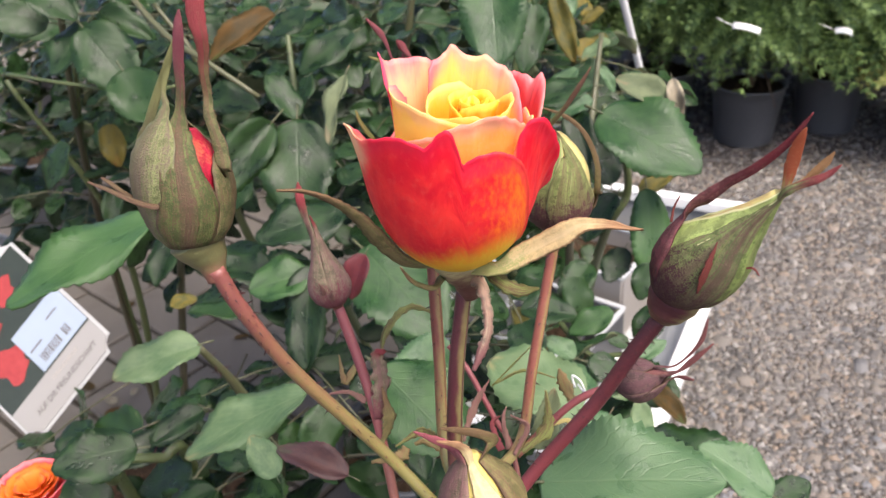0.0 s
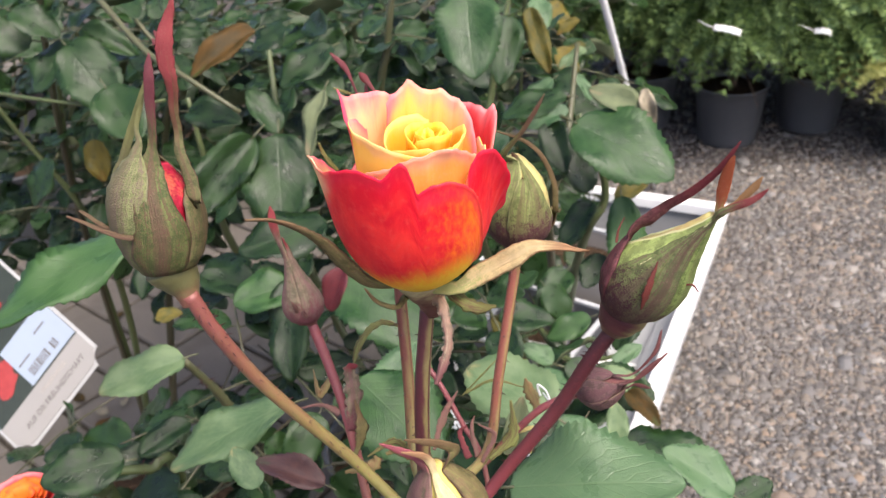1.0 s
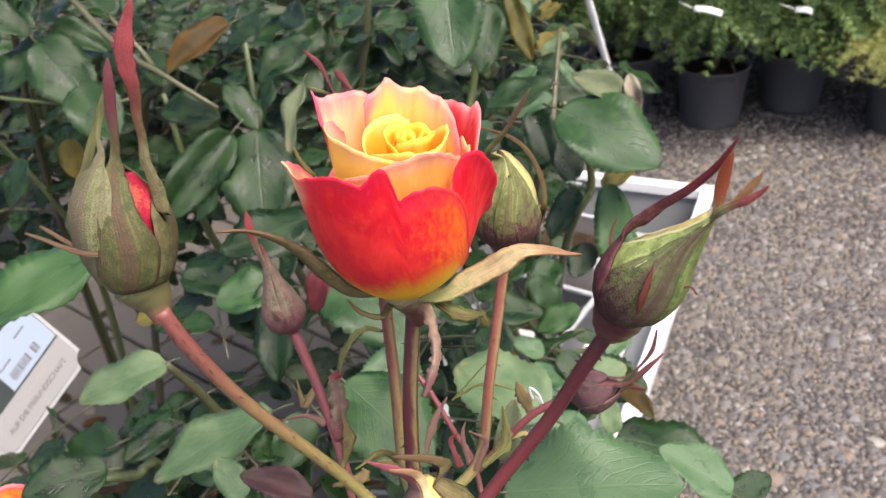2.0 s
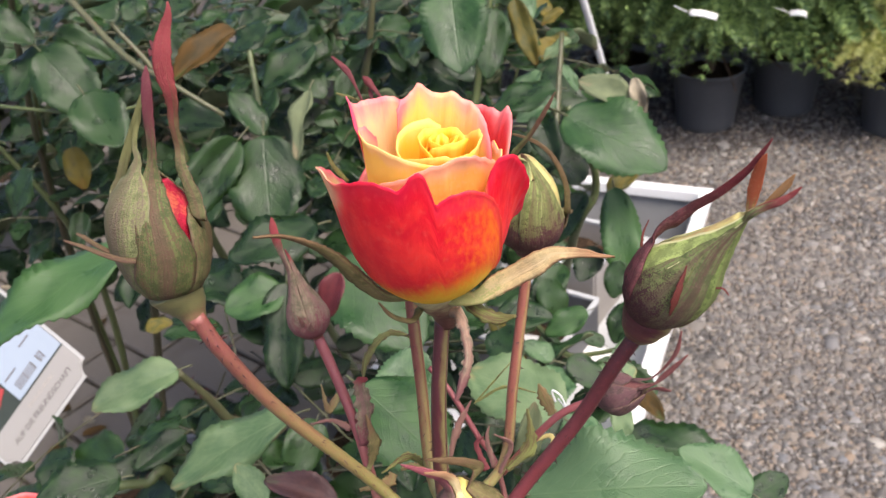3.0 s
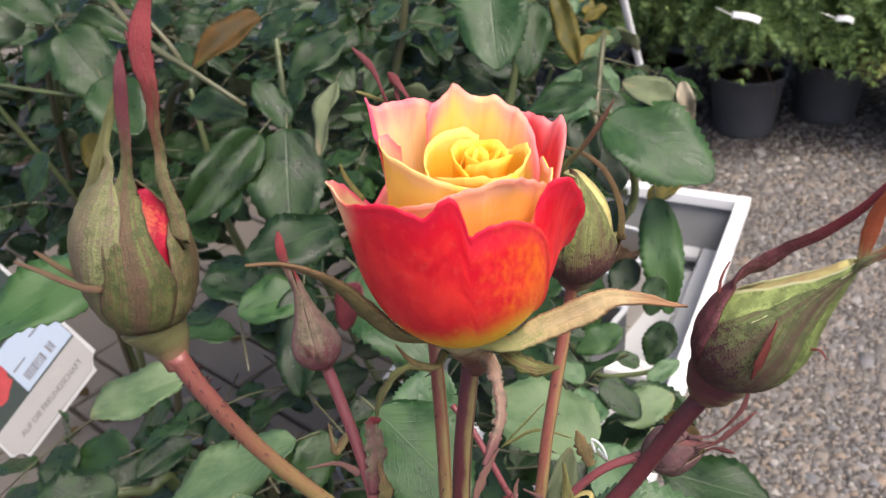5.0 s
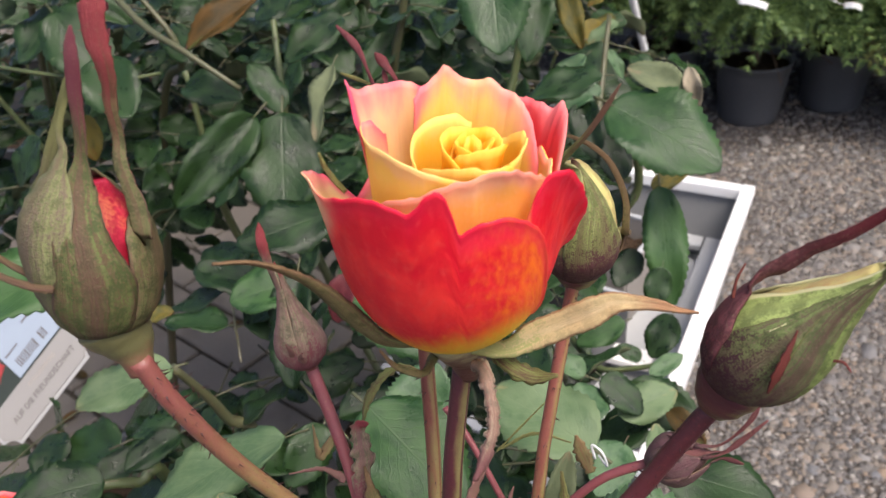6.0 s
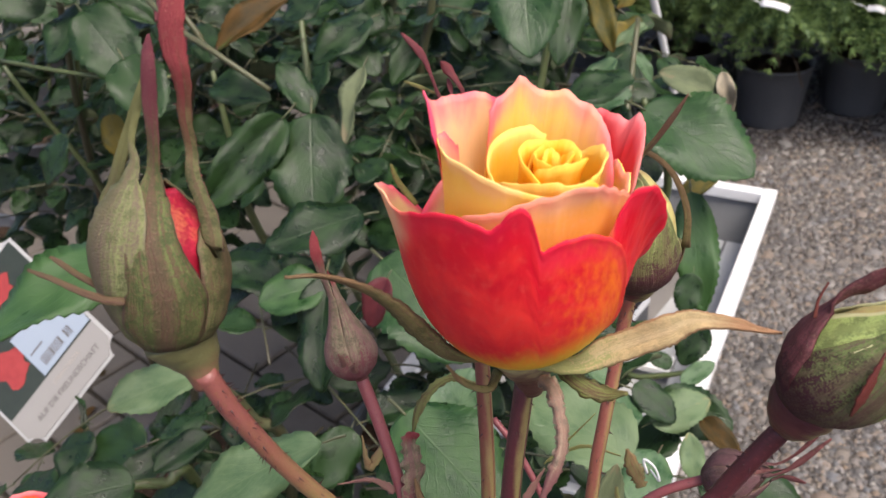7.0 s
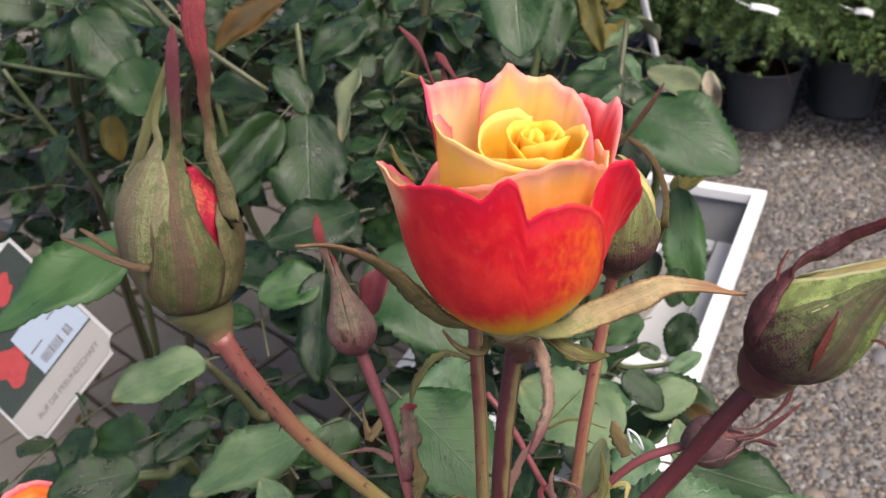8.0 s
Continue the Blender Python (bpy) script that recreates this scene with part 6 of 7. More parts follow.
BRACTS.append(([(0.0139, -0.0176, 1.0135), (0.0191, -0.0172, 1.0138), (0.0173, -0.0213, 1.0073)], [0.0012, 0.0016, 0.0004], SEPAL_PINK, SEPAL_CREAM, 15))
BRACTS.append(([(-0.0291, -0.0345, 1.0207), (-0.0310, -0.0360, 1.0183), (-0.0392, -0.0371, 1.0174)], [0.0022, 0.0040, 0.0010], SEPAL_WINE, SEPAL_OLIVE, 16))
BRACTS.append(([(-0.0446, -0.0085, 1.0336), (-0.0495, -0.0126, 1.0273), (-0.0512, -0.0085, 1.0341)], [0.0014, 0.0030, 0.0004], SEPAL_PINK, SEPAL_OLIVE, 17))
for pts, w, o, i, s in BRACTS:
    strip(rose, "bract", pts, [q * 0.50 for q in w], (0.5 * math.sin(s), -0.8, 0.4), o, i, "curled reddish bract", trough=0.25, jag=0.35, seed=40 + s, n=30, thick=0.0002)


fv, ff, fu = tube([(0.0216, -0.0039, 1.0160), (0.0207, -0.0027, 1.0198), (0.0233, -0.0044, 1.0187), (0.0246, -0.0056, 1.0149), (0.0224, -0.0033, 1.0168)], [0.0004, 0.0003], 5, 20)
tagged(new("fluff", mesh_from("fluff", fv, ff, [WHITE], uvs=fu)), "thin white fibre caught between the rose stems", "fibre")


# ---------------------------------------------------------------- neighbouring roses
def rose_bush(place, label, canes, group="potted roses on the paving"):
    """A potted rose with arching canes; canes: a list of point paths from the pot upwards."""
    ob = thing("rose_bush", place, label, "rose bush", group)
    rose_pot(ob)
    foot = Vector(place) + Vector((0, 0, 0.2))
    for i, pts in enumerate(canes):
        cane(ob, [foot + Vector((0.02 * math.sin(i * 2.4), 0.02 * math.cos(i * 2.4), 0))] + [Vector(p) for p in pts], 0.0055, 0.0022, STEM_OLD if i % 2 else STEM_GREEN, 24, i + 3, length=0.005)
    return ob


def spray(ob, rng, centre, size, count, scale=0.045, kinds=("dark",), grid=5):
    """Compound leaves of five leaflets on a thin stalk, scattered through a cloud."""
    for _ in range(count):
        p = Vector(centre) + Vector([max(-0.85, min(0.85, rng.gauss(0, 0.5))) * s for s in size])
        a = rng.uniform(0, 6.28)
        d = Vector((math.cos(a), math.sin(a) * 0.8, rng.uniform(-0.55, 0.25))).normalized()
        side = d.cross(Vector((0, 0, 1))).normalized()
        s = scale * rng.uniform(0.75, 1.25)
        L = s * 2.1
        kd = rng.choice(kinds)
        cane(ob, [p, p + d * L * 0.5 + Vector((0, 0, 0.006)), p + d * L], 0.0009, 0.0006, STEM_OLD, 0, 0, "leaf_stalk", seg=5, n=5)
        for t, sg in ((0.35, 1), (0.38, -1), (0.75, 1), (0.78, -1), (1.0, 0)):
            b = p + d * L * t
            out = (d * (1.0 if sg == 0 else 0.45) + side * sg + Vector((0, 0, rng.uniform(-0.45, 0.2)))).normalized()
            k = s * (1.0 if sg == 0 else 0.85) * rng.uniform(0.85, 1.1)
            leaf(ob, b + out * 0.12 * k, b + out * (k * 1.05), rng.gauss(0, 22), kd, rng.randrange(6), rng.uniform(0.85, 1.1), (rng.gauss(0, 0.25), -0.25 + rng.gauss(0, 0.25), 1.0))


rngs = random.Random(4)
GREEN_BUSH = "leafy dark green rose bush in a black nursery pot"
left_bush = rose_bush((-0.52, 0.70, 0.006), GREEN_BUSH, [[(-0.4606, 0.6045, 0.7529), (-0.4087, 0.5522, 0.9484)], [(-0.3553, 0.6178, 0.8215), (-0.2874, 0.5495, 0.9330), (-0.3219, 0.5635, 0.9965)], [(-0.4267, 0.5778, 0.7069), (-0.4737, 0.5408, 0.9361)]])
mid_bush = rose_bush((-0.16, 0.78, 0.006), GREEN_BUSH, [[(-0.1983, 0.5193, 0.7815), (-0.1756, 0.4537, 0.9203), (-0.1835, 0.4992, 0.9943)], [(-0.1061, 0.5553, 0.8309), (-0.0821, 0.5288, 0.9757), (-0.0697, 0.5298, 1.0330)], [(-0.2553, 0.5366, 0.7198), (-0.2558, 0.4840, 0.8627), (-0.2616, 0.4875, 0.9447)]])
right_bush = rose_bush((0.10, 0.86, 0.006), "rose bush with yellowing tips in a black nursery pot", [[(-0.0072, 0.5195, 0.7644), (0.0088, 0.5052, 0.9295), (0.0296, 0.5248, 1.0160)], [(0.0603, 0.5196, 0.7584), (0.0726, 0.4854, 0.8728), (0.0900, 0.5585, 0.9509)], [(0.0817, 0.4656, 0.7644), (0.0993, 0.4135, 0.8685), (0.0765, 0.4104, 0.9416)]])
low_bush = rose_bush((-0.30, 0.34, 0.006), "low leafy rose with an orange bloom in a black pot", [[(-0.2288, 0.2178, 0.7356), (-0.2308, 0.1774, 0.8036), (-0.2845, 0.1490, 0.8197)], [(-0.1701, 0.2266, 0.7443), (-0.1730, 0.2007, 0.8357), (-0.1832, 0.1776, 0.8943)], [(-0.2628, 0.1913, 0.7341), (-0.2468, 0.1482, 0.8148), (-0.2393, 0.1079, 0.8631)]])
cane(left_bush, [(-0.52, 0.70, 0.21), (-0.46, 0.60, 0.75), (-0.38, 0.51, 1.03), (-0.3300, 0.4680, 1.0712), (-0.2511, 0.3939, 1.0208), (-0.2108, 0.3634, 1.0059), (-0.1729, 0.3508, 0.9821)], 0.0036, 0.0018, STEM_OLD, 16, 81, label="arching thorny cane")
cane(left_bush, [(-0.4259, 0.4685, 0.9671), (-0.3589, 0.4464, 0.9633), (-0.3036, 0.4450, 0.9559), (-0.2737, 0.4675, 0.9515)], 0.0018, 0.0014, STEM_GREEN, 4, 82, label="thin green shoot")
RIGHT = [
    # base, tip, roll, kind, pick, width
    ((-0.0074, 0.4209, 1.0418), (-0.0038, 0.3681, 0.9945), 5, "mid", 0, 0.95), ((0.0240, 0.4111, 1.0232), (0.0151, 0.3749, 0.9848), -10, "dark", 0, 0.75),
    ((0.0400, 0.4344, 1.0214), (0.0513, 0.3996, 0.9833), 20, "yellow", 0, 0.5), ((0.0626, 0.3606, 0.9764), (0.0151, 0.3559, 0.9732), 5, "dark", 1, 0.8),
    ((0.0672, 0.3511, 0.9607), (0.1304, 0.3058, 0.9390), 8, "mid", 0, 0.95), ((0.1156, 0.3568, 0.9655), (0.0799, 0.3648, 0.9816), -20, "under", 0, 0.85),
    ((0.1179, 0.3649, 0.9782), (0.1231, 0.3505, 0.9547), 20, "tan", 0, 0.8), ((0.0533, 0.4069, 0.9380), (0.0616, 0.3687, 0.9138), 15, "dark", 2, 0.9),
    ((0.0806, 0.3780, 0.8890), (0.0701, 0.3965, 0.9197), 0, "dark", 0, 1.0), ((0.0990, 0.3580, 0.8931), (0.1257, 0.3670, 0.9052), 10, "yellow", 0, 0.7)]
RIGHT_TOP = [
    ((0.0490, 0.4996, 1.0115), (0.0540, 0.4754, 0.9912), 0, "fresh", 1, 0.9), ((0.0891, 0.5401, 0.9783), (0.0684, 0.5338, 0.9699), 0, "yellow", 0, 0.8), ((0.0998, 0.5753, 0.9392), (0.0725, 0.5657, 0.9262), 10, "pale", 0, 0.8),
    ((0.0567, 0.4152, 0.9700), (0.0302, 0.4015, 0.9503), 10, "fresh", 0, 0.8), ((0.0681, 0.4132, 0.9468), (0.0355, 0.4048, 0.9363), -10, "fresh", 1, 0.7), ((0.1261, 0.3735, 0.9534), (0.1114, 0.3796, 0.9646), 0, "pale", 0, 0.9),
    ((0.1225, 0.3652, 0.9404), (0.1263, 0.3748, 0.9555), 0, "under", 0, 0.8), ((0.1009, 0.3791, 0.9457), (0.1199, 0.3837, 0.9515), 0, "pale", 1, 0.8), ((0.0355, 0.4995, 0.9747), (0.0496, 0.5147, 0.9979), 0, "dark", 1, 0.8),
    ((0.0877, 0.5426, 0.9255), (0.1016, 0.5311, 0.9057), 0, "fresh", 0, 0.7), ((0.0196, 0.4392, 0.9172), (0.0005, 0.4281, 0.9011), 0, "fresh", 1, 0.9)]
RIGHT_LOW2 = [
    ((0.0471, 0.1814, 0.8794), (0.0676, 0.1651, 0.8701), 0, "dark", 1, 0.9), ((0.0403, 0.1970, 0.8671), (0.0222, 0.2025, 0.8775), 0, "fresh", 1, 0.9), ((0.0808, 0.2204, 0.8442), (0.1000, 0.2282, 0.8549), 0, "fresh", 0, 0.8),
    ((0.0466, 0.1779, 0.8738), (0.0275, 0.1523, 0.8723), 0, "fresh", 1, 1.0), ((0.0592, 0.3119, 0.8606), (0.0374, 0.2803, 0.8497), 0, "dark", 0, 0.9), ((0.0822, 0.1727, 0.8621), (0.0969, 0.1491, 0.8607), 0, "brown", 0, 0.9),
    ((0.0533, 0.1341, 0.8786), (0.0377, 0.1069, 0.8741), 0, "fresh", 1, 1.0), ((0.0874, 0.3355, 0.8579), (0.0717, 0.3137, 0.8433), 0, "dark", 3, 0.9)]
RIGHT_LOW = []
RIGHT_LOW.append(((0.1011, 0.3414, 0.9041), (0.1057, 0.2911, 0.8419), 12, "mid", 1, 0.55))
RIGHT_LOW.append(((0.0980, 0.2963, 0.8698), (0.0912, 0.2821, 0.8476), 0, "dark", 3, 0.85))
RIGHT_LOW.append(((0.0703, 0.2611, 0.8536), (0.0397, 0.2535, 0.8442), 0, "mid", 1, 0.9))
RIGHT_LOW.append(((0.1002, 0.2642, 0.8559), (0.0859, 0.2495, 0.8336), 10, "dark", 3, 0.9))
RIGHT_LOW.append(((0.0787, 0.2410, 0.8395), (0.0642, 0.2450, 0.8473), 0, "dark", 0, 1.0))
RIGHT_LOW.append(((0.0820, 0.3568, 0.8928), (0.0560, 0.3377, 0.8644), 10, "dark", 0, 0.8))
RIGHT_LOW.append(((0.0406, 0.2888, 0.8630), (0.0586, 0.2762, 0.8411), 0, "dark", 1, 1.0))
RIGHT_LOW.append(((0.0029, 0.2358, 0.8760), (0.0262, 0.2203, 0.8490), 0, "yellow", 0, 0.6))
RIGHT_LOW.append(((0.0555, 0.1709, 0.8617), (0.0865, 0.1797, 0.8730), 0, "pale", 1, 0.9))
RIGHT_LOW.append(((0.0737, 0.1423, 0.8519), (0.0722, 0.1541, 0.8710), 0, "pale", 0, 0.9))
RIGHT_LOW.append(((0.1096, 0.6764, 0.9112), (0.0876, 0.6685, 0.9004), 0, "yellow", 0, 1.0))
RIGHT_LOW.append(((0.0794, 0.6732, 0.9088), (0.1009, 0.6574, 0.8814), 0, "yellow", 0, 1.0))
RIGHT_LOW.append(((0.0710, 0.6985, 0.9502), (0.0960, 0.6859, 0.9276), 0, "yellow", 0, 1.0))
cane(right_bush, [(0.0318, 0.2922, 0.8315), (0.0509, 0.2461, 0.8314), (0.0726, 0.2379, 0.8352), (0.0997, 0.2337, 0.8449)], 0.0022, 0.0014, STEM_GREEN, 6, 71, label="thin green shoot")
MIDDLE = []
MIDDLE.append(((-0.1511, 0.3614, 0.9593), (-0.1469, 0.3046, 0.9055), 0, "dark", 3, 0.88))
MIDDLE.append(((-0.1075, 0.3414, 0.9990), (-0.1218, 0.3079, 0.9654), 26, "under", 0, 0.55))
MIDDLE.append(((-0.1697, 0.3600, 0.9588), (-0.2185, 0.3085, 0.9184), -35, "dark", 2, 0.7))
MIDDLE.append(((-0.1560, 0.3802, 0.9520), (-0.1779, 0.3986, 0.9837), 10, "dark", 0, 0.8))
MIDDLE.append(((-0.1199, 0.4552, 0.9936), (-0.1598, 0.4218, 0.9813), 0, "dark", 1, 0.9))
MIDDLE.append(((-0.1523, 0.4438, 1.0161), (-0.1799, 0.4338, 1.0025), 0, "dark", 3, 1.1))
MIDDLE.append(((-0.1713, 0.4218, 1.0203), (-0.2173, 0.3861, 1.0051), -10, "brown", 0, 0.8))
MIDDLE.append(((-0.2482, 0.4438, 0.9490), (-0.1987, 0.4228, 0.9487), 10, "dark", 0, 0.8))
MIDDLE.append(((-0.1094, 0.2925, 0.9205), (-0.1663, 0.2643, 0.9184), 5, "dark", 3, 0.85))
MIDDLE.append(((-0.1310, 0.2525, 0.8962), (-0.1684, 0.2379, 0.8950), 0, "mid", 0, 1.15))
MIDDLE.append(((-0.1287, 0.2555, 0.9007), (-0.1320, 0.2028, 0.8543), 10, "dark", 0, 0.65))
MIDDLE.append(((-0.0911, 0.2447, 0.9179), (-0.0395, 0.1884, 0.8984), 0, "mid", 1, 1.1))
LEFT = [
    ((-0.3556, 0.4939, 1.0015), (-0.3778, 0.4508, 0.9721), 0, "dark", 3, 0.85), ((-0.3484, 0.4715, 1.0027), (-0.3014, 0.4280, 0.9664), 5, "dark", 1, 0.95),
    ((-0.2981, 0.4158, 0.9843), (-0.2659, 0.3828, 0.9474), 0, "dark", 5, 1.0), ((-0.3949, 0.4867, 1.0314), (-0.3546, 0.4769, 1.0120), 0, "dark", 0, 1.0),
    ((-0.3550, 0.5187, 1.0033), (-0.3076, 0.5083, 0.9823), 10, "dark", 2, 0.8), ((-0.3571, 0.4848, 0.9112), (-0.3499, 0.4648, 0.8783), 0, "yellow", 0, 0.9),
    ((-0.3730, 0.4382, 0.9135), (-0.3997, 0.4179, 0.8833), 0, "dark", 1, 0.9), ((-0.2730, 0.5017, 0.8548), (-0.2261, 0.4961, 0.8416), 0, "dark", 0, 0.9)]
LOW = [
    ((-0.1712, 0.1548, 0.9134), (-0.2123, 0.1292, 0.9139), 4, "pale", 0, 0.86), ((-0.1659, 0.1304, 1.0063), (-0.2245, 0.0864, 0.9979), 8, "mid", 1, 0.72), ((-0.1777, 0.1551, 0.9903), (-0.2123, 0.1475, 0.9812), 0, "fresh", 0, 0.6),
    ((-0.2032, 0.1160, 0.8729), (-0.2402, 0.0965, 0.8828), 0, "dark", 1, 1.0), ((-0.1883, 0.1729, 0.8493), (-0.2122, 0.1477, 0.8488), 0, "dark", 0, 0.8),
    ((-0.2196, 0.2306, 0.8881), (-0.2029, 0.2336, 0.8913), 0, "yellow", 0, 1.0), ((-0.2347, 0.1401, 0.8474), (-0.2741, 0.1317, 0.8397), 40, "tan", 0, 0.9),
    ((-0.0690, 0.1397, 0.9790), (-0.0800, 0.1300, 0.9590), 0, "red", 0, 1.1)]
for bush, rows in ((right_bush, RIGHT), (right_bush, RIGHT_TOP), (right_bush, RIGHT_LOW), (right_bush, RIGHT_LOW2), (mid_bush, MIDDLE), (left_bush, LEFT), (low_bush, LOW)):
    for b, t, roll, kind, pick, wide in rows:
        leaf(bush, b, t, roll, kind, pick, wide)
SPRAYS = []
SPRAYS.append((left_bush, (-0.4080, 0.6266, 0.9732), (0.12, 0.10, 0.08), 16))
SPRAYS.append((left_bush, (-0.4657, 0.6060, 0.8506), (0.10, 0.10, 0.10), 12))
SPRAYS.append((left_bush, (-0.3532, 0.6760, 0.9149), (0.12, 0.1, 0.1), 14))
SPRAYS.append((mid_bush, (-0.2447, 0.6538, 0.9072), (0.12, 0.10, 0.10), 14))
SPRAYS.append((mid_bush, (-0.1328, 0.6472, 0.9242), (0.12, 0.10, 0.10), 14))
SPRAYS.append((mid_bush, (-0.1395, 0.5103, 0.8565), (0.10, 0.08, 0.10), 12))
SPRAYS.append((mid_bush, (-0.3085, 0.6581, 0.8252), (0.1, 0.1, 0.08), 10))
SPRAYS.append((right_bush, (-0.0366, 0.6301, 0.9448), (0.10, 0.10, 0.10), 14))
SPRAYS.append((right_bush, (0.0049, 0.5218, 0.8617), (0.09, 0.08, 0.10), 10))
SPRAYS.append((right_bush, (0.0227, 0.6510, 0.8782), (0.03, 0.08, 0.10), 6))
SPRAYS.append((low_bush, (-0.1882, 0.2440, 0.7740), (0.12, 0.10, 0.06), 12))
SPRAYS.append((low_bush, (-0.2357, 0.2265, 0.7502), (0.08, 0.10, 0.05), 9))
SPRAYS.append((mid_bush, (-0.0937, 0.2746, 0.8146), (0.10, 0.08, 0.08), 12))
SPRAYS.append((right_bush, (-0.0311, 0.2592, 0.8219), (0.05, 0.06, 0.07), 8))
SPRAYS.append((low_bush, (-0.0925, 0.1531, 0.8466), (0.05, 0.05, 0.05), 6))
for bush, c, size, n in SPRAYS:
    spray(bush, rngs, c, size, max(4, int(n * 0.85)), 0.048)
for k, (x, y) in enumerate(((-1.35, 1.95), (-0.85, 2.15), (-0.35, 2.0), (0.1, 2.1), (-1.7, 2.6), (-1.1, 2.8), (-0.5, 2.75))):
    bush = rose_bush((x, y, 0.006), GREEN_BUSH, [[(x + 0.1, y, 0.55), (x + 0.2, y - 0.1, 0.95)], [(x - 0.12, y, 0.5), (x - 0.2, y, 0.9)], [(x, y - 0.08, 0.6), (x + 0.02, y - 0.2, 1.0)]])
    spray(bush, rngs, (x, y - 0.05, 0.72), (0.28, 0.22, 0.30), 44, 0.062, ("far",))

for place, clouds in (((-1.25, 1.35), ((-0.5898, 0.8725, 0.8164), (-0.5544, 0.7997, 0.6963), (-0.5180, 1.0194, 0.8564), (-0.7716, 1.2308, 0.8403), (-0.6284, 1.2885, 0.8253), (-0.3999, 1.2914, 0.8091))), ((-0.22, 1.55), ((-0.4211, 0.9447, 0.7276), (-0.3019, 1.0413, 0.7772), (-0.2181, 0.8123, 0.6857), (-0.1777, 1.0689, 0.8102))), ((0.02, 1.62), ((-0.1076, 0.9201, 0.7542), (-0.0672, 1.0599, 0.7856), (-0.0324, 0.8907, 0.7000), (-0.0630, 0.7681, 0.6953)))):
    x, y = place
    bush = rose_bush((x, y, 0.006), GREEN_BUSH, [[(x + 0.02, y - 0.05, 0.5), clouds[0]], [(x - 0.02, y - 0.1, 0.5), clouds[1]], [(x, y - 0.05, 0.55), clouds[2]]])
    for c in clouds:
        spray(bush, rngs, c, (0.17, 0.14, 0.14), 16, 0.055, ("far",))

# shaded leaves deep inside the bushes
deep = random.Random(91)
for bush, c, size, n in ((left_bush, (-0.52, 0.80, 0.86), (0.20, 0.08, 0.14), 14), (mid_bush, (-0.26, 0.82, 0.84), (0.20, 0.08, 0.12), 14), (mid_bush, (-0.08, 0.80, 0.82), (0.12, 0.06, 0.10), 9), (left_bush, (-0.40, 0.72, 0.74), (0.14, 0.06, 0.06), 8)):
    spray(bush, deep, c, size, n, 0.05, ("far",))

# dry leaves on the paving
frng = random.Random(31)
for spot in ((-0.9407, 1.4959, 0.0180), (-0.9059, 1.7982, 0.0180), (-0.9120, 1.1634, 0.0180), (-0.8426, 1.1169, 0.0180), (-0.8893, 1.0656, 0.0180), (-0.8153, 1.1434, 0.0180), (-0.6682, 1.1320, 0.0180), (-0.9313, 1.5717, 0.0180), (-0.9003, 1.0082, 0.0180), (-0.8534, 1.0822, 0.0180), (-0.6435, 1.3371, 0.0180), (-1.2978, 1.6826, 0.0180)):
    fallen = new("fallen_leaf", KINDS["brown" if frng.random() < 0.7 else "tan"][0])
    size = frng.uniform(0.03, 0.05)
    fallen.matrix_basis = Matrix.Translation(spot) @ Matrix.Rotation(frng.uniform(0, 6.28), 4, "Z") @ Matrix.Diagonal((size, size, size * 0.4, 1))
    tagged(fallen, "dry brown fallen rose leaf on the paving", "leaf", "fallen leaves")

# orange bloom of the low rose
ob = (-0.2623, 0.1040, 0.8400)
ov, of, ou = tube([Vector(ob) + Vector((0, 0, -0.012)), Vector(ob) + Vector((0, 0, -0.004)), Vector(ob) + Vector((0, 0, 0.004))], [0.003, 0.008, 0.006], 14, 8)
orange = child("bloom", mesh_from("bloom", ov, of, [STEM_GREEN], uvs=ou), low_bush, "small orange rose with pink outer petals")
for k in range(9):
    q = 1.75 - 0.17 * k
    petal(orange, ob, 137 * k, 137 * k + 150, q, 0.3, 0.8, 2.1, 0.3, CORAL if k < 3 else ORANGE, CORAL if k < 2 else ORANGE, 0.05, 60 + k, 20, 10)


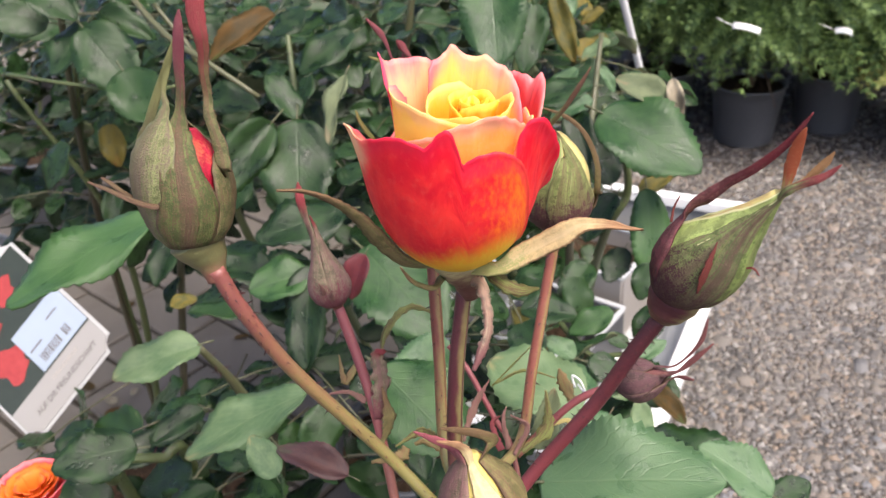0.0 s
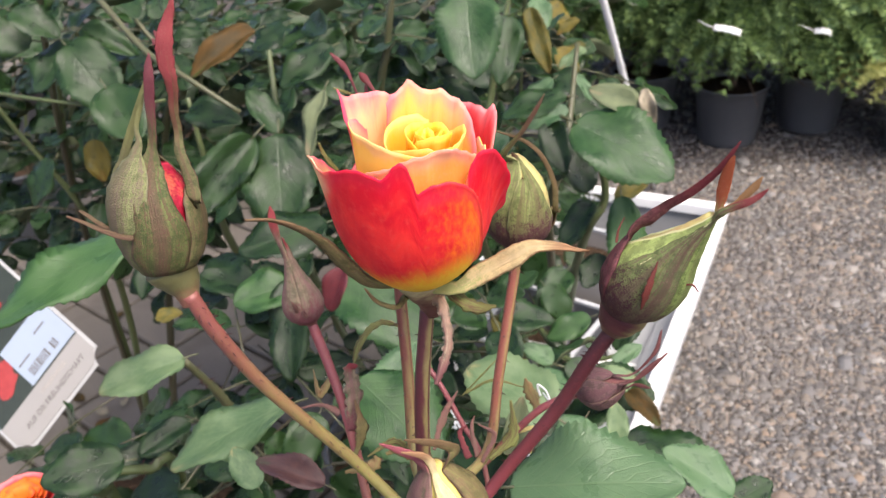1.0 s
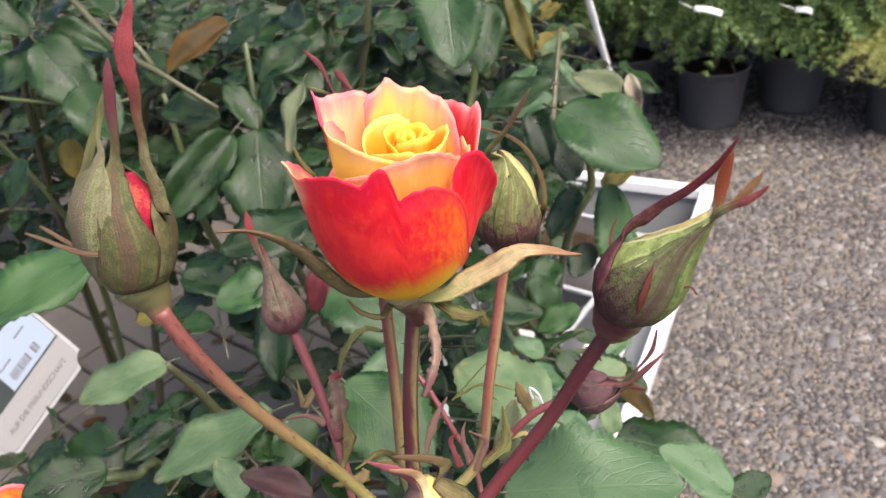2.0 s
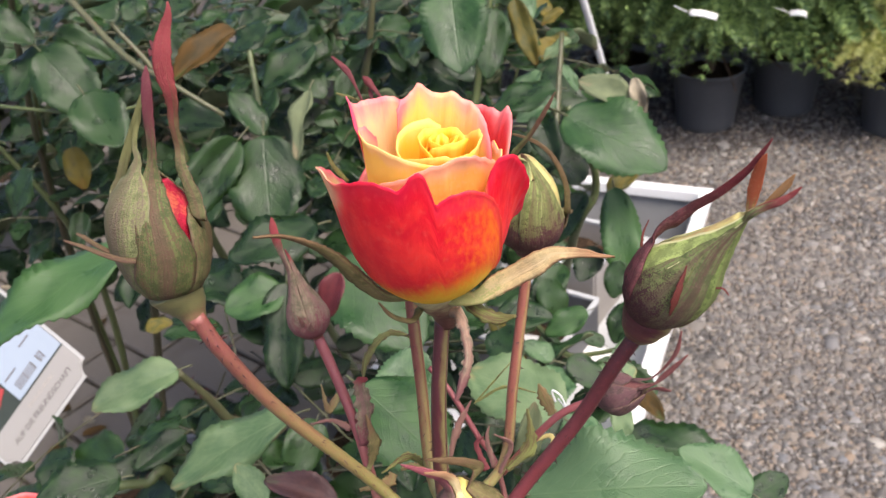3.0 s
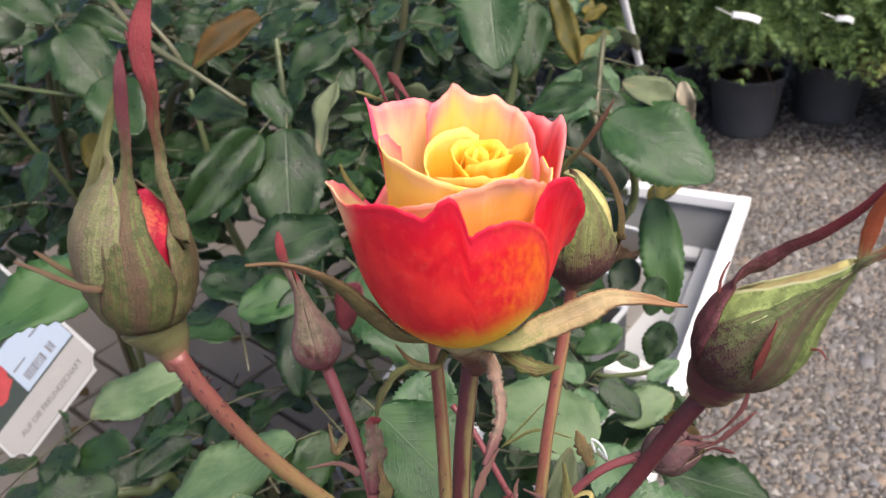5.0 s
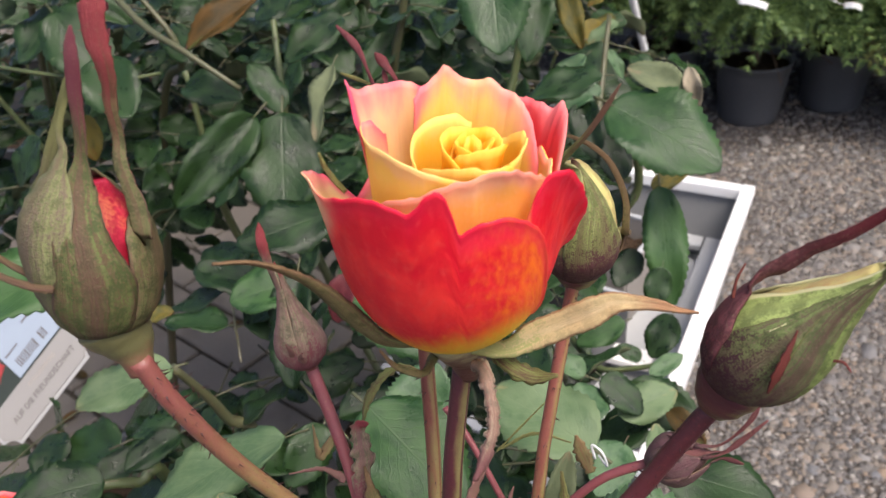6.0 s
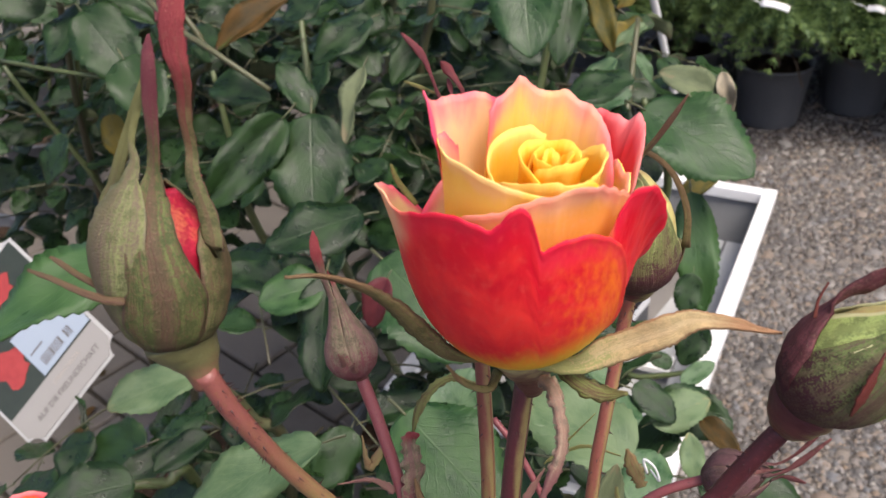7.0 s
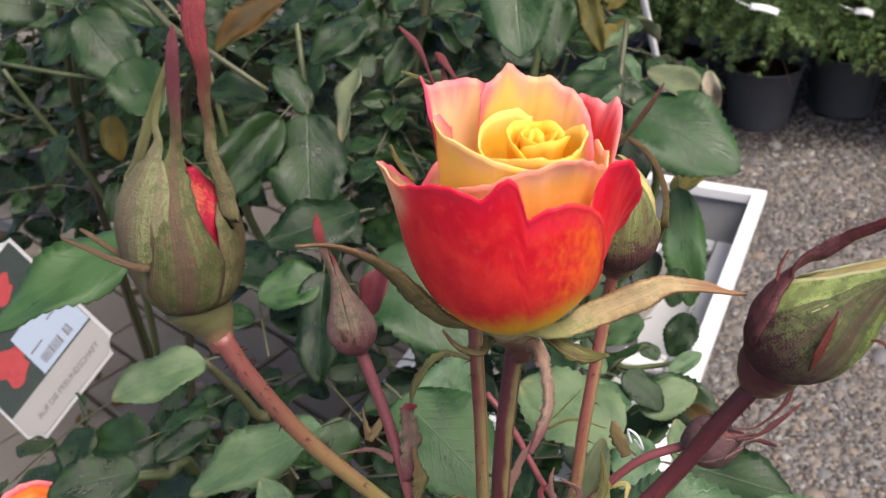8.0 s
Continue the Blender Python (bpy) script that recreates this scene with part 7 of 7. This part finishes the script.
# ---------------------------------------------------------------- plant label
def plant_tag(centre, right, up, size):
    """A stiff picture label with cut-in corners: white edge, photo, price sticker and printed name."""
    ob = thing("plant_tag", centre, "white-edged picture label with a sticker, stuck among the roses", "plant label")
    X = Vector(right).normalized()
    Z = Vector(up)
    Z = (Z - X * Z.dot(X)).normalized()
    N = X.cross(Z)
    m = Matrix((X, Z, N)).transposed().to_4x4()
    ob.matrix_basis = Matrix.Translation(centre) @ m
    W, H = size

    def panel(name, pts, z, material, label="", thick=0.0006):
        k = len(pts)
        verts = [(x, y, z) for x, y in pts] + [(x, y, z - thick) for x, y in pts]
        faces = [tuple(range(k)), tuple(range(2 * k - 1, k - 1, -1))] + [(i, i + k, (i + 1) % k + k, (i + 1) % k) for i in range(k)]
        o = new(name, mesh_from(name, verts, faces, [material], smooth=False))
        o.parent = ob
        return tagged(o, label)

    def outline(w, h, notch):
        pts = []
        for sx, sy in ((1, 1), (-1, 1), (-1, -1), (1, -1)):
            cx, cy = sx * w / 2, sy * h / 2
            arc = []
            for i in range(7):
                a = math.pi / 2 * i / 6
                arc.append((cx - sx * notch * math.cos(a), cy - sy * notch * math.sin(a)))
            if sx * sy > 0:
                arc = arc[::-1]
            pts += arc
        return pts

    panel("card", outline(W, H, 0.012), 0.0, CARD_WHITE, "white card edge", 0.0012)
    panel("photo", [(-W / 2 + 0.003, -H / 2 + 0.036), (W / 2 - 0.003, -H / 2 + 0.036), (W / 2 - 0.003, H / 2 - 0.014), (-W / 2 + 0.003, H / 2 - 0.014)], 0.0008, CARD_DARK, "dark photo panel")
    rng = random.Random(8)
    for cx, cy, r in ((-0.022, -0.012, 0.021), (0.020, 0.044, 0.017), (-0.012, 0.030, 0.016)):
        pts = [(cx + r * (0.8 + 0.2 * math.sin(5 * a)) * math.cos(a), cy + r * (0.85 + 0.15 * math.cos(3 * a)) * math.sin(a)) for a in [2 * math.pi * i / 24 for i in range(24)]]
        panel("photo_bloom", pts, 0.0014 + 0.0002 * cx / 0.02, CARD_RED, "red blooms in the photo")
    panel("name_strip", [(-W / 2 + 0.003, -H / 2 + 0.014), (-W / 2 + 0.014, -H / 2 + 0.003), (W / 2 - 0.014, -H / 2 + 0.003), (W / 2 - 0.003, -H / 2 + 0.014), (W / 2 - 0.003, -H / 2 + 0.036), (-W / 2 + 0.003, -H / 2 + 0.036)], 0.0012, CARD_BEIGE, "beige name strip")
    sx0, sx1, sy0, sy1 = W / 2 - 0.066, W / 2 - 0.003, -H / 2 + 0.0375, -H / 2 + 0.084
    panel("sticker", [(sx0, sy0), (sx1, sy0), (sx1, sy1), (sx0, sy1)], 0.0022, STICKER, "pale blue price sticker")
    x = sx0 + 0.008
    for i in range(16):
        w = rng.choice((0.0009, 0.0014, 0.0020))
        if i not in (11, 12):
            panel("bar", [(x, sy0 + 0.005), (x + w, sy0 + 0.005), (x + w, sy0 + 0.014), (x, sy0 + 0.014)], 0.0026, INK)
        x += w + 0.0012
    for y0, xa, xb in ((0.0215, 0.004, 0.020), (0.0305, 0.036, 0.050)):
        panel("text_bar", [(sx0 + xa, sy0 + y0), (sx0 + xb, sy0 + y0), (sx0 + xb, sy0 + y0 + 0.0014), (sx0 + xa, sy0 + y0 + 0.0014)], 0.0026, INK)
    for words, size, y, ink, tint in (("STRAUCHROSE", 0.0052, 0.0255, INK_GREY, "pale grey capital lettering"), ("AUF DIE FREUNDSCHAFT", 0.0074, 0.0145, INK, "dark capital lettering")):
        cu = bpy.data.curves.new("lettering", "FONT")
        cu.body, cu.size, cu.extrude, cu.align_x = words, size, 0.0001, "RIGHT"
        cu.materials.append(ink)
        o = new("lettering", cu)
        o.parent = ob
        o.location = (W / 2 - (0.014 if ink is INK else 0.030), -H / 2 + y, 0.0016)
        tagged(o, tint)
    return ob


tag_right = Vector((-0.3532, 0.3859, 0.7329)) - Vector((-0.3914, 0.3601, 0.6949))
tag_up = Vector((-0.3922, 0.4125, 0.7602)) - Vector((-0.3532, 0.3859, 0.7329))
plant_tag((-0.4520, 0.3921, 0.7423), tag_right, tag_up, (0.12, 0.16))

# ---------------------------------------------------------------- paving blocks
pav = bmesh.new()
box(pav, (STONE_LEN - 0.009, ROW - 0.009, 0.05), (0, 0, -0.025))
soften(pav, 0.004, 1)
pav_me = bpy.data.meshes.new("paver")
pav.to_mesh(pav_me)
pav.free()
pav_me.materials.append(CONCRETE)
prng = random.Random(12)
OFF = 0.60
made = 0
rest = []
for r in range(-24, 26):
    nn = OFF + (r + 0.5) * ROW
    for c in range(-18, 14):
        ss = -1.80 + (c + (0.5 if r % 2 else 0.0)) * STONE_LEN
        p = E1 * ss + E2 * nn
        if not on_paving(p, 0.20) or p.y < -1.3 or p.y > 4.0 or p.x < -3.2:
            continue
        if made >= 300 or not (p.y > 0.3 and p.y < 2.6 and p.x > -1.6):
            rest.append(p.copy())
            continue
        o = new("paver", pav_me)
        o.matrix_basis = Matrix.Translation((p.x, p.y, 0.012 + prng.uniform(-0.002, 0.002))) @ Matrix.Rotation(PAVE_TURN + prng.uniform(-0.006, 0.006), 4, "Z") @ Matrix.Rotation(prng.uniform(-0.006, 0.006), 4, "X")
        under(o, paving)
        made += 1
vs, fs = [], []
for p in rest:
    k = len(vs)
    for dz in (0.012, -0.03):
        for sx, sy in ((-1, -1), (1, -1), (1, 1), (-1, 1)):
            q = p + E1 * (sx * (STONE_LEN - 0.009) / 2) + E2 * (sy * (ROW - 0.009) / 2)
            vs.append((q.x, q.y, dz))
    fs += [(k, k + 1, k + 2, k + 3), (k, k + 4, k + 5, k + 1), (k + 1, k + 5, k + 6, k + 2), (k + 2, k + 6, k + 7, k + 3), (k + 3, k + 7, k + 4, k)]
tagged(child("outer_pavers", mesh_from("outer_pavers", vs, fs, [CONCRETE], smooth=False), paving), kind="stuff")
